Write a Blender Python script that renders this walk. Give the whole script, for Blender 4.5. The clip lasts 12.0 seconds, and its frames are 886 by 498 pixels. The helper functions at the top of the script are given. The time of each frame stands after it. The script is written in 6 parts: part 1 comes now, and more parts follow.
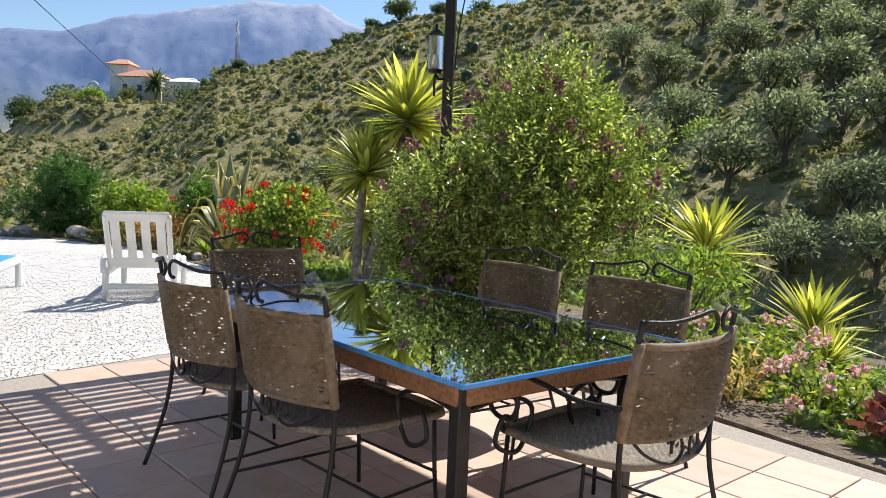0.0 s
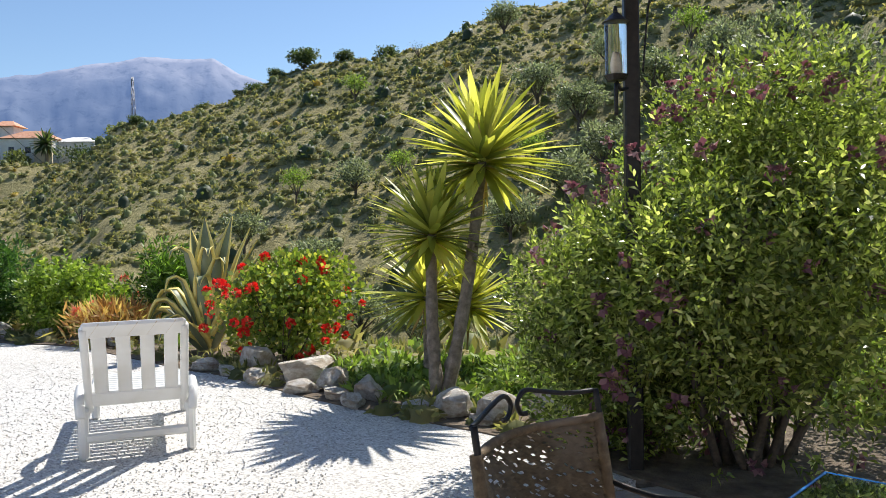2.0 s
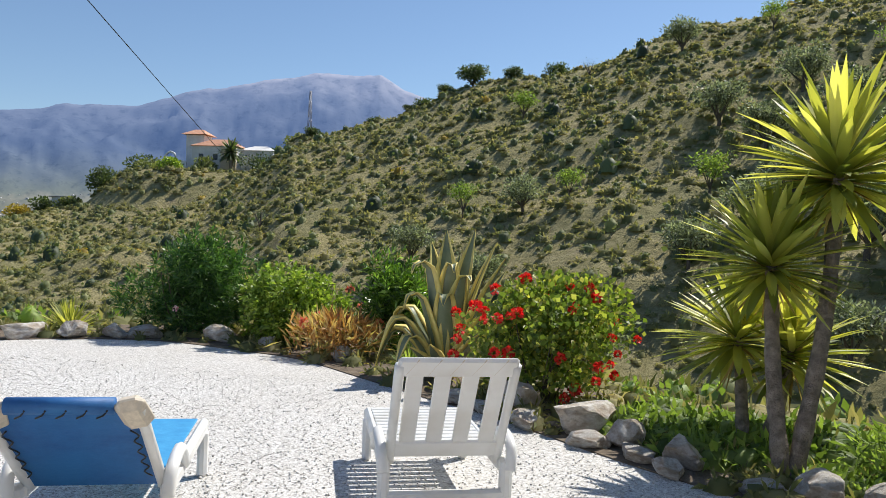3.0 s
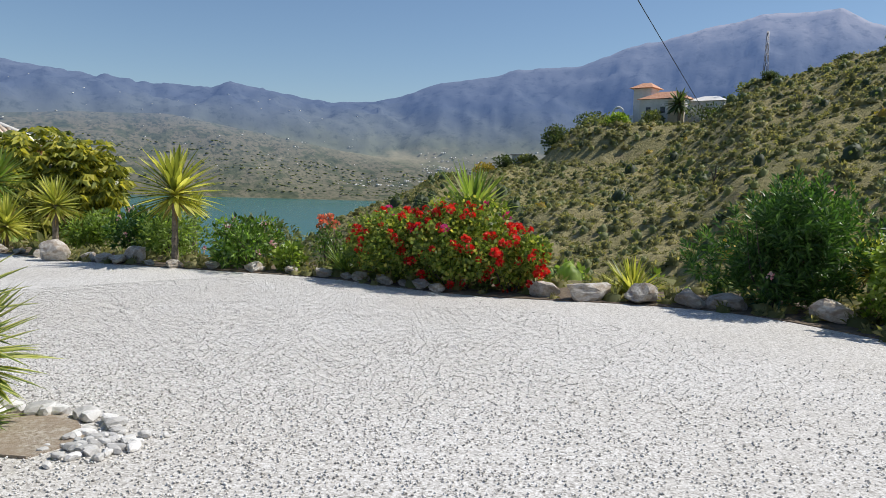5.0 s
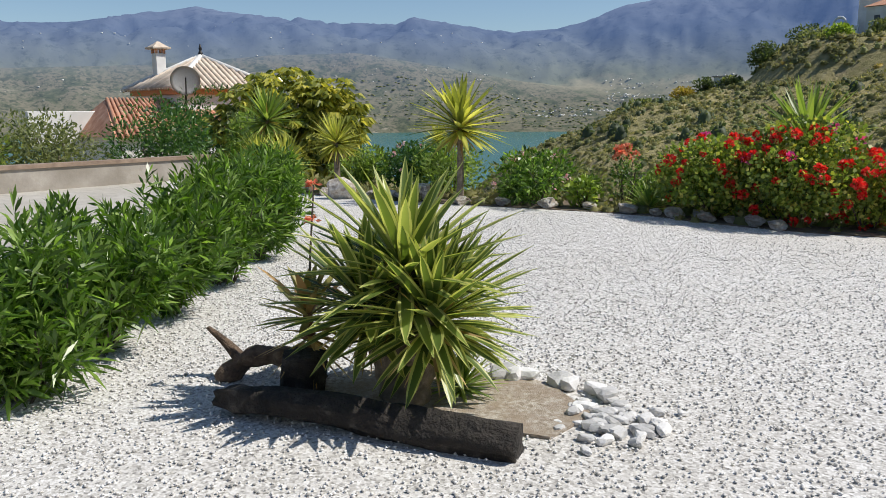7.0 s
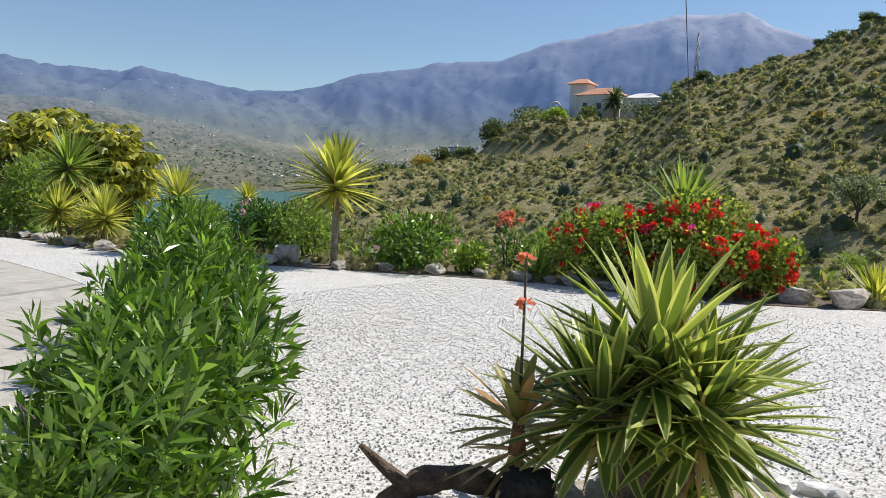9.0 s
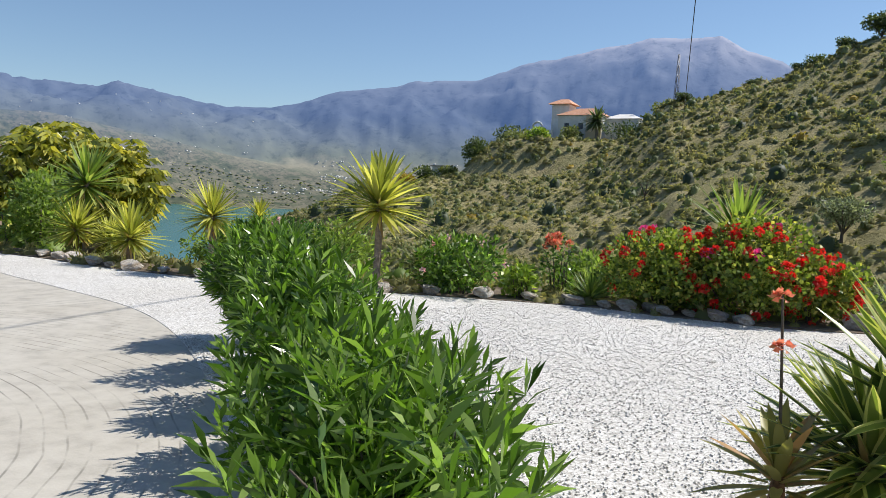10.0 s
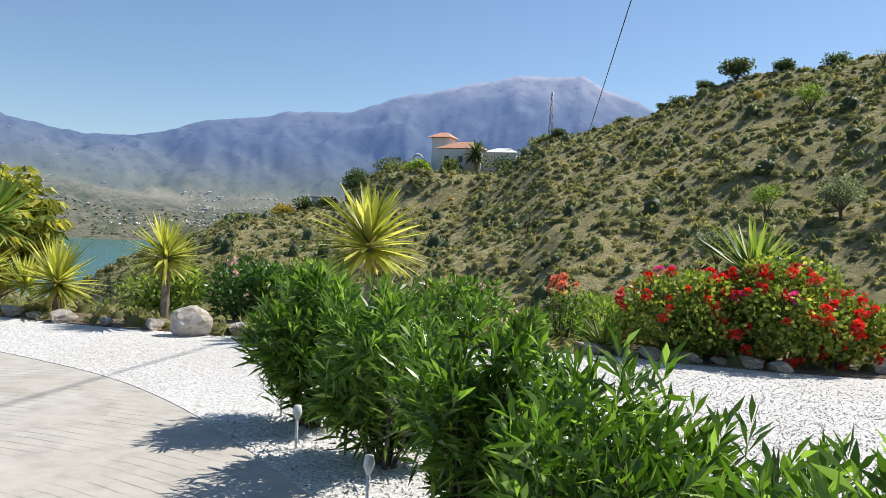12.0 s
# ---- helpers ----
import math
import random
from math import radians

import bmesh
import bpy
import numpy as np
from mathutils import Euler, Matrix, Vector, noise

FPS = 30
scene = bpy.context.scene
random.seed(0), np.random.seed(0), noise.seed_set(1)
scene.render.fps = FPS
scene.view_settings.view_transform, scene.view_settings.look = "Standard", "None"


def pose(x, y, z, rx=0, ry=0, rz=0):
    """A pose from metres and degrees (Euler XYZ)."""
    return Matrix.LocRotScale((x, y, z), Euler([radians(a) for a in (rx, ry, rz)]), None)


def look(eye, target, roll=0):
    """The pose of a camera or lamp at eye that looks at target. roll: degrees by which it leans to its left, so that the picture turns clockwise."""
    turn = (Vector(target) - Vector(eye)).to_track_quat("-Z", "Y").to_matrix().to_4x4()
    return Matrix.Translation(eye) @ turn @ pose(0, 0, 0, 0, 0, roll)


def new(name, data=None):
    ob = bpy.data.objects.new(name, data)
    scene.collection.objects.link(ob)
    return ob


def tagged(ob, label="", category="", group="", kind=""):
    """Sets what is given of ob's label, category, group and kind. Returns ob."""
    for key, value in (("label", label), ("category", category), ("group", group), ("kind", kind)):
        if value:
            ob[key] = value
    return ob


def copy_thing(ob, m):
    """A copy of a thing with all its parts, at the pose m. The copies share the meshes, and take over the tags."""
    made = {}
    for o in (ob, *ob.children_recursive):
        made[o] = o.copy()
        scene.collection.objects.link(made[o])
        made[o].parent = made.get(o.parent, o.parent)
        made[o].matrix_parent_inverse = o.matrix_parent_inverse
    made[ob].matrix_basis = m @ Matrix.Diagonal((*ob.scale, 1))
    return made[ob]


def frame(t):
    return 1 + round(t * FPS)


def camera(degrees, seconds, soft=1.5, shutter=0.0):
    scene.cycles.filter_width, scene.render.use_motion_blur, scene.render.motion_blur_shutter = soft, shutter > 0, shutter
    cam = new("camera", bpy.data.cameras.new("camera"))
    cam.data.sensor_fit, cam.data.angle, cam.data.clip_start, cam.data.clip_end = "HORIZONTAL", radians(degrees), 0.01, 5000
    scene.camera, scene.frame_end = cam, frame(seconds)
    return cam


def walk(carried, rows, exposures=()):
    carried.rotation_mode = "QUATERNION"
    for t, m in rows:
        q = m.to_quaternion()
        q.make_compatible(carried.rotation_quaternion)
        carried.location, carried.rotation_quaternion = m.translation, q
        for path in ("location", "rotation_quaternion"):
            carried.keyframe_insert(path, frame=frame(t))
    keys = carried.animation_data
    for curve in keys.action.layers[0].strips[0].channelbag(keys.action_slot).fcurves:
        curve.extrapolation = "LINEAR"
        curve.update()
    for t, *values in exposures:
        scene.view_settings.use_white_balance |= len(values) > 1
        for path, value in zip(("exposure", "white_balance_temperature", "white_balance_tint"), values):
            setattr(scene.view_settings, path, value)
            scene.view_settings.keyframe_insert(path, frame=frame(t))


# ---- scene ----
cam = camera(59.2, 12.0, 0.6)
PATH = [
    (0, (2.111, 0.951, 1.353), (1.731, 2.907, 1.177), 2.4),
    (0.5, (1.701, 1.491, 1.389), (1.446, 3.471, 1.27), 0.8),
    (1, (1.158, 2.024, 1.435), (1.073, 4.018, 1.314), 0.6),
    (1.5, (0.638, 2.607, 1.457), (0.533, 4.603, 1.378), -0.7),
    (2, (0.027, 3.149, 1.47), (-0.125, 5.142, 1.41), -1.1),
    (2.5, (-0.595, 3.671, 1.466), (-0.917, 5.645, 1.446), 0.4),
    (3, (-1.311, 4.071, 1.487), (-1.845, 5.999, 1.469), 1.9),
    (3.5, (-2.019, 4.467, 1.462), (-2.752, 6.328, 1.421), 0.4),
    (3.7, (-2.326, 4.578, 1.483), (-3.224, 6.364, 1.427), 0.4),
    (5.3, (-4.313, 5.121, 1.312), (-5.804, 6.438, 1.102), 1.7),
    (5.5, (-4.484, 5.069, 1.304), (-6.003, 6.345, 1.054), 1.4),
    (6, (-4.956, 4.89, 1.261), (-6.643, 5.925, 0.975), 0.4),
    (6.5, (-5.234, 4.604, 1.272), (-6.989, 5.514, 0.972), -0.3),
    (6.7, (-5.359, 4.506, 1.282), (-7.104, 5.425, 0.952), -0.7),
    (8.3, (-6.769, 3.553, 1.226), (-8.215, 4.917, 1.008), 2.0),
    (8.5, (-6.943, 3.488, 1.227), (-8.377, 4.866, 1.013), 1.3),
    (9, (-7.324, 3.271, 1.235), (-8.619, 4.785, 1.055), 2.5),
    (9.5, (-7.79, 3.123, 1.221), (-9.048, 4.67, 1.069), 2.2),
    (10, (-8.193, 2.947, 1.218), (-9.447, 4.499, 1.087), 3.0),
    (10.5, (-8.632, 2.926, 1.209), (-9.777, 4.563, 1.105), 2.5),
    (11, (-9.084, 2.893, 1.224), (-10.155, 4.582, 1.181), 3.1),
    (11.5, (-9.527, 2.92, 1.235), (-10.527, 4.653, 1.225), 3.0),
    (12, (-10.001, 2.948, 1.223), (-10.995, 4.684, 1.189), 3.0),
]
EXPOSURES = [(0.0, 0.5), (1.5, 0.5), (2.5, 0.34), (3.5, 0.06), (5.5, -0.1), (6.5, -0.08), (8.5, 0.08), (9.5, 0.15), (10.5, 0.18), (12.0, 0.3)]
walk(cam, [(t, look(eye, target, roll)) for t, eye, target, roll in PATH], EXPOSURES)


# ---- light ----
SUN_AZ, SUN_EL = 31.0, 51.0   # degrees right of +y, above the horizon
world = bpy.data.worlds.new("world")
scene.world = world
world.use_nodes = True
wn = world.node_tree
sky = wn.nodes.new("ShaderNodeTexSky")
sky.sky_type = 'NISHITA'
sky.sun_disc = False
sky.sun_elevation, sky.sun_rotation = radians(SUN_EL), radians(SUN_AZ)
sky.air_density, sky.dust_density, sky.ozone_density = 1.0, 0.25, 4.3
wn.links.new(sky.outputs[0], wn.nodes["Background"].inputs[0])
wn.nodes["Background"].inputs[1].default_value = 0.105
sun_data = bpy.data.lights.new("sun", 'SUN')
sun_data.energy, sun_data.angle, sun_data.color = 5.0, radians(0.5), (1.0, 0.955, 0.88)
sun = new("sun", sun_data)
SUN_DIR = Vector((math.sin(radians(SUN_AZ)) * math.cos(radians(SUN_EL)), math.cos(radians(SUN_AZ)) * math.cos(radians(SUN_EL)), math.sin(radians(SUN_EL))))
sun.matrix_world = look(SUN_DIR * 60, (0, 0, 0))

# ---- tools ----
rng = np.random.default_rng(7)


def np_mesh(name, V, F, smooth=False):
    """A mesh from arrays of corners and of faces, all faces with the same number of corners."""
    V, F = np.asarray(V, np.float32).reshape(-1, 3), np.asarray(F, np.int32)
    me = bpy.data.meshes.new(name)
    n, k = F.shape
    me.vertices.add(len(V))
    me.vertices.foreach_set("co", V.ravel())
    me.loops.add(n * k)
    me.loops.foreach_set("vertex_index", F.ravel())
    me.polygons.add(n)
    me.polygons.foreach_set("loop_start", np.arange(0, n * k, k, dtype=np.int32))
    if smooth:
        me.polygons.foreach_set("use_smooth", np.ones(n, dtype=bool))
    me.update(calc_edges=True)
    return me


def bm_mesh(name, bm, smooth=False):
    me = bpy.data.meshes.new(name)
    bmesh.ops.recalc_face_normals(bm, faces=bm.faces)
    bm.to_mesh(me)
    bm.free()
    if smooth:
        for p in me.polygons:
            p.use_smooth = True
    return me


def part(name, me, material, parent, label=""):
    """One mesh object under a thing or a part. me: a mesh or a bmesh."""
    if isinstance(me, bmesh.types.BMesh):
        me = bm_mesh(name, me)
    if material and not me.materials:
        me.materials.append(material)
    ob = new(name, me)
    ob.parent = parent
    return tagged(ob, label)


def solid(name, me, material, label="", category="", group="", kind="", m=None):
    """A top-level thing that is a single mesh."""
    ob = part(name, me, material, None)
    if m is not None:
        ob.matrix_basis = m
    return tagged(ob, label, category, group, kind)


def thing(name, m, label, category, group="", kind=""):
    ob = new(name)
    ob.empty_display_size = 0.1
    ob.matrix_basis = m
    return tagged(ob, label, category, group, kind)


def box(bm, size, m, bevel=0.0):
    r = bmesh.ops.create_cube(bm, size=1.0, matrix=m @ Matrix.Diagonal((*size, 1)))
    if bevel:
        edges = list({e for v in r["verts"] for e in v.link_edges})
        bmesh.ops.bevel(bm, geom=edges, offset=bevel, segments=1, affect='EDGES', profile=0.5)


def boxmesh(size, bevel=0.0, at=(0, 0, 0)):
    bm = bmesh.new()
    box(bm, size, Matrix.Translation(at), bevel)
    return bm


def tube(points, radii, seg=8, close=True):
    """Corners and quads of a round bar along points."""
    P = np.asarray(points, float)
    n = len(P)
    R = np.full(n, radii, float) if np.isscalar(radii) else np.asarray(radii, float)
    T = np.gradient(P, axis=0)
    T /= np.linalg.norm(T, axis=1)[:, None] + 1e-9
    ref = np.array([0, 0, 1.0]) if abs(T[0][2]) < 0.9 else np.array([1.0, 0, 0])
    V = []
    for i in range(n):
        a = np.cross(T[i], ref)
        a /= np.linalg.norm(a) + 1e-9
        b = np.cross(T[i], a)
        ref = np.cross(a, T[i])
        for j in range(seg):
            w = 2 * math.pi * j / seg
            V.append(P[i] + R[i] * (a * math.cos(w) + b * math.sin(w)))
    F = []
    for i in range(n - 1):
        for j in range(seg):
            k = (j + 1) % seg
            F.append((i * seg + j, i * seg + k, (i + 1) * seg + k, (i + 1) * seg + j))
    if close:
        V += [P[0], P[-1]]
        c0, c1 = n * seg, n * seg + 1
        for j in range(seg):
            k = (j + 1) % seg
            F.append((c0, k, j, j))
            F.append((c1, (n - 1) * seg + j, (n - 1) * seg + k, (n - 1) * seg + k))
    return np.array(V), F


def tubes(name, lines, seg=6):
    """One mesh of several round bars: lines of (points, radii)."""
    bm = bmesh.new()
    for pts, rad in lines:
        V, F = tube(pts, rad, seg)
        vs = [bm.verts.new(v) for v in V]
        for f in F:
            ids = list(dict.fromkeys(f))
            try:
                bm.faces.new([vs[i] for i in ids])
            except ValueError:
                pass
    return bm_mesh(name, bm, True)


def curve_pts(ctrl, n=8):
    """A smooth line through control points."""
    P = np.asarray(ctrl, float)
    out = []
    for i in range(len(P) - 1):
        p0, p1, p2, p3 = P[max(i - 1, 0)], P[i], P[i + 1], P[min(i + 2, len(P) - 1)]
        for s in np.linspace(0, 1, n, endpoint=False):
            out.append(0.5 * (2 * p1 + (p2 - p0) * s + (2 * p0 - 5 * p1 + 4 * p2 - p3) * s ** 2 + (3 * p1 - p0 - 3 * p2 + p3) * s ** 3))
    out.append(P[-1])
    return out


def spiral(cx, cz, r0, r1, a0, a1, y=0.0, n=18):
    a = np.linspace(radians(a0), radians(a1), n)
    r = np.linspace(r0, r1, n)
    return np.stack([cx + r * np.cos(a), np.full(n, y), cz + r * np.sin(a)], 1)


def unit(a):
    return a / (np.linalg.norm(a, axis=-1, keepdims=True) + 1e-9)


def leaves(pos, direction, length, width, r, cup=0.15, droop=0.0):
    """Leaf blades as folded kites: corners and quads."""
    n = len(pos)
    d = unit(np.asarray(direction, float))
    side = unit(np.cross(d, r.normal(size=(n, 3))))
    nrm = np.cross(d, side)
    L = (np.broadcast_to(length, n) * r.uniform(0.7, 1.2, n))[:, None]
    W = (np.broadcast_to(width, n) * r.uniform(0.8, 1.2, n))[:, None]
    mid = pos + d * L * 0.5 + nrm * W * cup
    tip = pos + d * L + np.array([0, 0, -1.0]) * L * droop
    V = np.stack([pos, mid + side * W * 0.5, tip, mid - side * W * 0.5], 1).reshape(-1, 3)
    F = np.arange(4 * n).reshape(n, 4)
    return V, F


def strips(bases, dirs, length, width, r, rows=4, droop=0.15, fold=0.25):
    """Long stiff blades with a fold down the middle: corners and quads."""
    n = len(bases)
    d = unit(np.asarray(dirs, float))
    up = np.broadcast_to(np.array([0, 0, 1.0]), d.shape)
    side = np.cross(d, up) + r.normal(scale=0.15, size=d.shape)
    side = unit(side)
    nrm = np.cross(side, d)
    L = np.broadcast_to(length, n)[:, None]
    W = np.broadcast_to(width, n)[:, None]
    s = np.linspace(0, 1, rows)
    prof = np.interp(s, [0, 0.25, 0.55, 1], [0.55, 1.0, 0.85, 0.03])
    horiz = np.clip(1 - np.abs(d[:, 2:3]), 0, 1)
    V = []
    for i in range(rows):
        c = bases + d * L * s[i] - up * L * droop * horiz * s[i] ** 2
        w = W * prof[i] * 0.5
        V += [c + side * w + nrm * w * fold, c, c - side * w + nrm * w * fold]
    V = np.stack(V, 1)
    F = []
    for i in range(rows - 1):
        for j in range(2):
            F.append((3 * i + j, 3 * i + j + 1, 3 * i + 4 + j, 3 * i + 3 + j))
    F = (np.array(F)[None] + (np.arange(n) * rows * 3)[:, None, None]).reshape(-1, 4)
    return V.reshape(-1, 3), F


# ---- materials ----
def nodes_of(name):
    m = bpy.data.materials.new(name)
    m.use_nodes = True
    nt = m.node_tree
    return m, nt, nt.nodes["Principled BSDF"], nt.nodes["Material Output"]


def ramp(nt, fac, stops):
    r = nt.nodes.new("ShaderNodeValToRGB")
    els = r.color_ramp.elements
    while len(els) < len(stops):
        els.new(0.5)
    for e, (p, c) in zip(els, stops):
        e.position, e.color = p, (*c, 1)
    nt.links.new(fac, r.inputs[0])
    return r.outputs[0]


def noise_tex(nt, coord, scale, detail=5, rough=0.6):
    t = nt.nodes.new("ShaderNodeTexNoise")
    t.inputs["Scale"].default_value, t.inputs["Detail"].default_value, t.inputs["Roughness"].default_value = scale, detail, rough
    if coord is not None:
        nt.links.new(coord, t.inputs["Vector"])
    return t.outputs["Fac"]


def mix_rgb(nt, fac, a, b, mode='MIX'):
    m = nt.nodes.new("ShaderNodeMixRGB")
    m.blend_type = mode
    for i, v in enumerate((fac, a, b)):
        if isinstance(v, (int, float)):
            m.inputs[i].default_value = v
        elif isinstance(v, tuple):
            m.inputs[i].default_value = (*v, 1)
        else:
            nt.links.new(v, m.inputs[i])
    return m.outputs[0]


def bump_to(nt, bsdf, height, strength, distance=0.02):
    b = nt.nodes.new("ShaderNodeBump")
    b.inputs["Strength"].default_value, b.inputs["Distance"].default_value = strength, distance
    nt.links.new(height, b.inputs["Height"])
    nt.links.new(b.outputs[0], bsdf.inputs["Normal"])


def obj_coord(nt):
    return nt.nodes.new("ShaderNodeTexCoord").outputs["Object"]


def surface(name, stops, scale, rough=0.7, bump=0.3, big=None, big_scale=0.6, metallic=0.0, fine=4.0, distance=0.01, island=0.0, spec=0.5):
    """Grain at one scale, stains at a larger one, fine relief."""
    m, nt, b, _ = nodes_of(name)
    co = obj_coord(nt)
    f = noise_tex(nt, co, scale)
    c = ramp(nt, f, stops)
    if big:
        f2 = noise_tex(nt, co, big_scale, 3)
        c = mix_rgb(nt, ramp(nt, f2, [(0.42, (0, 0, 0)), (0.62, (1, 1, 1))]), c, mix_rgb(nt, 0.7, c, big))
    if island:
        g = nt.nodes.new("ShaderNodeObjectInfo").outputs["Random"]
        c = mix_rgb(nt, 1.0, c, ramp(nt, g, [(0, (1 - island,) * 3), (1, (1 + island * 0.4,) * 3)]), 'MULTIPLY')
    nt.links.new(c, b.inputs["Base Color"])
    b.inputs["Roughness"].default_value, b.inputs["Metallic"].default_value = rough, metallic
    b.inputs["Specular IOR Level"].default_value = spec
    bump_to(nt, b, noise_tex(nt, co, scale * fine, 4), bump, distance)
    return m


LEAF_GAIN = 1.75


def leaf_mat(name, stops, through_light=0.35, rough=0.45, tint=None, spec=0.5):
    """Leaf colour that varies leaf by leaf, with light shining through."""
    m, nt, b, out = nodes_of(name)
    add = nt.nodes.new("ShaderNodeMath")
    nt.links.new(nt.nodes.new("ShaderNodeNewGeometry").outputs["Random Per Island"], add.inputs[0])
    nt.links.new(nt.nodes.new("ShaderNodeObjectInfo").outputs["Random"], add.inputs[1])
    fract = nt.nodes.new("ShaderNodeMath")
    fract.operation = 'FRACT'
    nt.links.new(add.outputs[0], fract.inputs[0])
    g = fract.outputs[0]
    c = ramp(nt, g, [(p, tuple(min(0.9, v * LEAF_GAIN) for v in q)) for p, q in stops])
    c2 = mix_rgb(nt, noise_tex(nt, obj_coord(nt), 3.0, 3), c, mix_rgb(nt, 1.0, c, (0.72, 0.75, 0.66), 'MULTIPLY'))
    nt.links.new(c2, b.inputs["Base Color"])
    b.inputs["Roughness"].default_value = rough
    b.inputs["Specular IOR Level"].default_value = spec
    tr = nt.nodes.new("ShaderNodeBsdfTranslucent")
    nt.links.new(mix_rgb(nt, 1.0, c2, tint or (1.5, 1.6, 0.7), 'MULTIPLY'), tr.inputs[0])
    mx = nt.nodes.new("ShaderNodeMixShader")
    mx.inputs[0].default_value = through_light + 0.12
    nt.links.new(b.outputs[0], mx.inputs[1])
    nt.links.new(tr.outputs[0], mx.inputs[2])
    nt.links.new(mx.outputs[0], out.inputs[0])
    return m


def plain(name, color, rough=0.5, metallic=0.0, bump=0.1, scale=30.0, spread=0.15):
    lo = tuple(v * (1 - spread) for v in color)
    hi = tuple(min(1, v * (1 + spread)) for v in color)
    return surface(name, [(0.3, lo), (0.7, hi)], scale, rough, bump, metallic=metallic, distance=0.003)


M_IRON = surface("black_iron", [(0.3, (0.008, 0.008, 0.009)), (0.7, (0.025, 0.022, 0.02))], 30, 0.45, 0.25, metallic=0.3)
M_WICKER = surface("woven_rush", [(0.25, (0.08, 0.053, 0.027)), (0.55, (0.175, 0.122, 0.064)), (0.8, (0.30, 0.22, 0.12))], 40, 0.75, 0.5, big=(0.22, 0.17, 0.12), big_scale=5, distance=0.004)
M_SEAT = surface("woven_seat_rush", [(0.25, (0.07, 0.056, 0.042)), (0.55, (0.19, 0.165, 0.125)), (0.8, (0.36, 0.32, 0.26))], 60, 0.75, 0.5, big=(0.22, 0.17, 0.12), big_scale=6, distance=0.004)
M_APRON = surface("woven_cane_apron", [(0.3, (0.16, 0.07, 0.03)), (0.7, (0.36, 0.18, 0.08))], 60, 0.6, 0.6, distance=0.004)
M_PLASTIC = surface("white_resin", [(0.3, (0.74, 0.74, 0.72)), (0.7, (0.84, 0.84, 0.82))], 6, 0.38, 0.08, big=(0.62, 0.6, 0.55), big_scale=3, distance=0.002)
M_CREAM = plain("cream_vinyl", (0.62, 0.54, 0.42), 0.55, scale=40)
M_BLUE = surface("blue_sling_fabric", [(0.3, (0.012, 0.085, 0.26)), (0.7, (0.022, 0.13, 0.36))], 12, 0.6, 0.2, big=(0.02, 0.15, 0.38), big_scale=2)
M_BLUE_LIGHT = surface("light_blue_sling_fabric", [(0.3, (0.03, 0.25, 0.52)), (0.7, (0.06, 0.34, 0.62))], 12, 0.6, 0.2)
M_ROCK = surface("limestone", [(0.25, (0.50, 0.44, 0.36)), (0.5, (0.72, 0.67, 0.60)), (0.75, (0.84, 0.81, 0.77))], 7, 0.85, 0.9, big=(0.40, 0.29, 0.19), big_scale=2.2, distance=0.03, island=0.25)
M_STONE_WHITE = surface("white_pebble", [(0.3, (0.62, 0.60, 0.57)), (0.7, (0.80, 0.79, 0.77))], 20, 0.6, 0.3, island=0.45)
M_TILE = surface("terracotta_tile", [(0.25, (0.50, 0.33, 0.24)), (0.5, (0.60, 0.43, 0.33)), (0.75, (0.66, 0.51, 0.41))], 5, 0.7, 0.25, big=(0.50, 0.40, 0.33), big_scale=1.5, island=0.22)
M_GROUT = surface("grey_grout", [(0.3, (0.30, 0.26, 0.22)), (0.7, (0.42, 0.37, 0.32))], 40, 0.9, 0.4)
M_LOG = surface("weathered_black_wood", [(0.3, (0.010, 0.008, 0.006)), (0.55, (0.035, 0.028, 0.022)), (0.8, (0.15, 0.13, 0.11))], 11, 0.85, 1.0, distance=0.03)
M_DRIFT = surface("driftwood", [(0.3, (0.05, 0.032, 0.02)), (0.55, (0.15, 0.10, 0.065)), (0.8, (0.30, 0.22, 0.15))], 14, 0.85, 1.0, distance=0.02)
M_BARK = surface("yucca_bark", [(0.3, (0.14, 0.11, 0.08)), (0.6, (0.30, 0.245, 0.19)), (0.8, (0.42, 0.355, 0.29))], 18, 0.85, 0.8, distance=0.02)
M_BARK_RED = surface("yucca_bark_new", [(0.3, (0.14, 0.07, 0.03)), (0.6, (0.30, 0.16, 0.08)), (0.8, (0.42, 0.27, 0.15))], 40, 0.8, 0.8, distance=0.02)
M_TWIG = surface("twig_bark", [(0.3, (0.05, 0.04, 0.03)), (0.7, (0.15, 0.12, 0.09))], 30, 0.85, 0.5)
M_WHITEWALL = surface("white_render", [(0.3, (0.72, 0.71, 0.69)), (0.7, (0.82, 0.81, 0.79))], 3, 0.85, 0.25, big=(0.62, 0.6, 0.56), big_scale=0.5)
M_CREAMWALL = surface("cream_render", [(0.3, (0.70, 0.58, 0.40)), (0.7, (0.78, 0.67, 0.50))], 3, 0.85, 0.2)
M_ORANGE = plain("terracotta_paint", (0.58, 0.25, 0.11), 0.7)
M_ROOF = surface("clay_roof_tile", [(0.25, (0.42, 0.17, 0.09)), (0.5, (0.60, 0.30, 0.18)), (0.75, (0.72, 0.46, 0.31))], 3, 0.8, 0.3, island=0.3)
M_ROOF_OLD = surface("pale_clay_roof_tile", [(0.25, (0.42, 0.33, 0.26)), (0.5, (0.60, 0.50, 0.40)), (0.75, (0.72, 0.64, 0.54))], 3, 0.85, 0.3, island=0.3)
M_GLASSY = plain("dark_window", (0.03, 0.035, 0.045), 0.1)
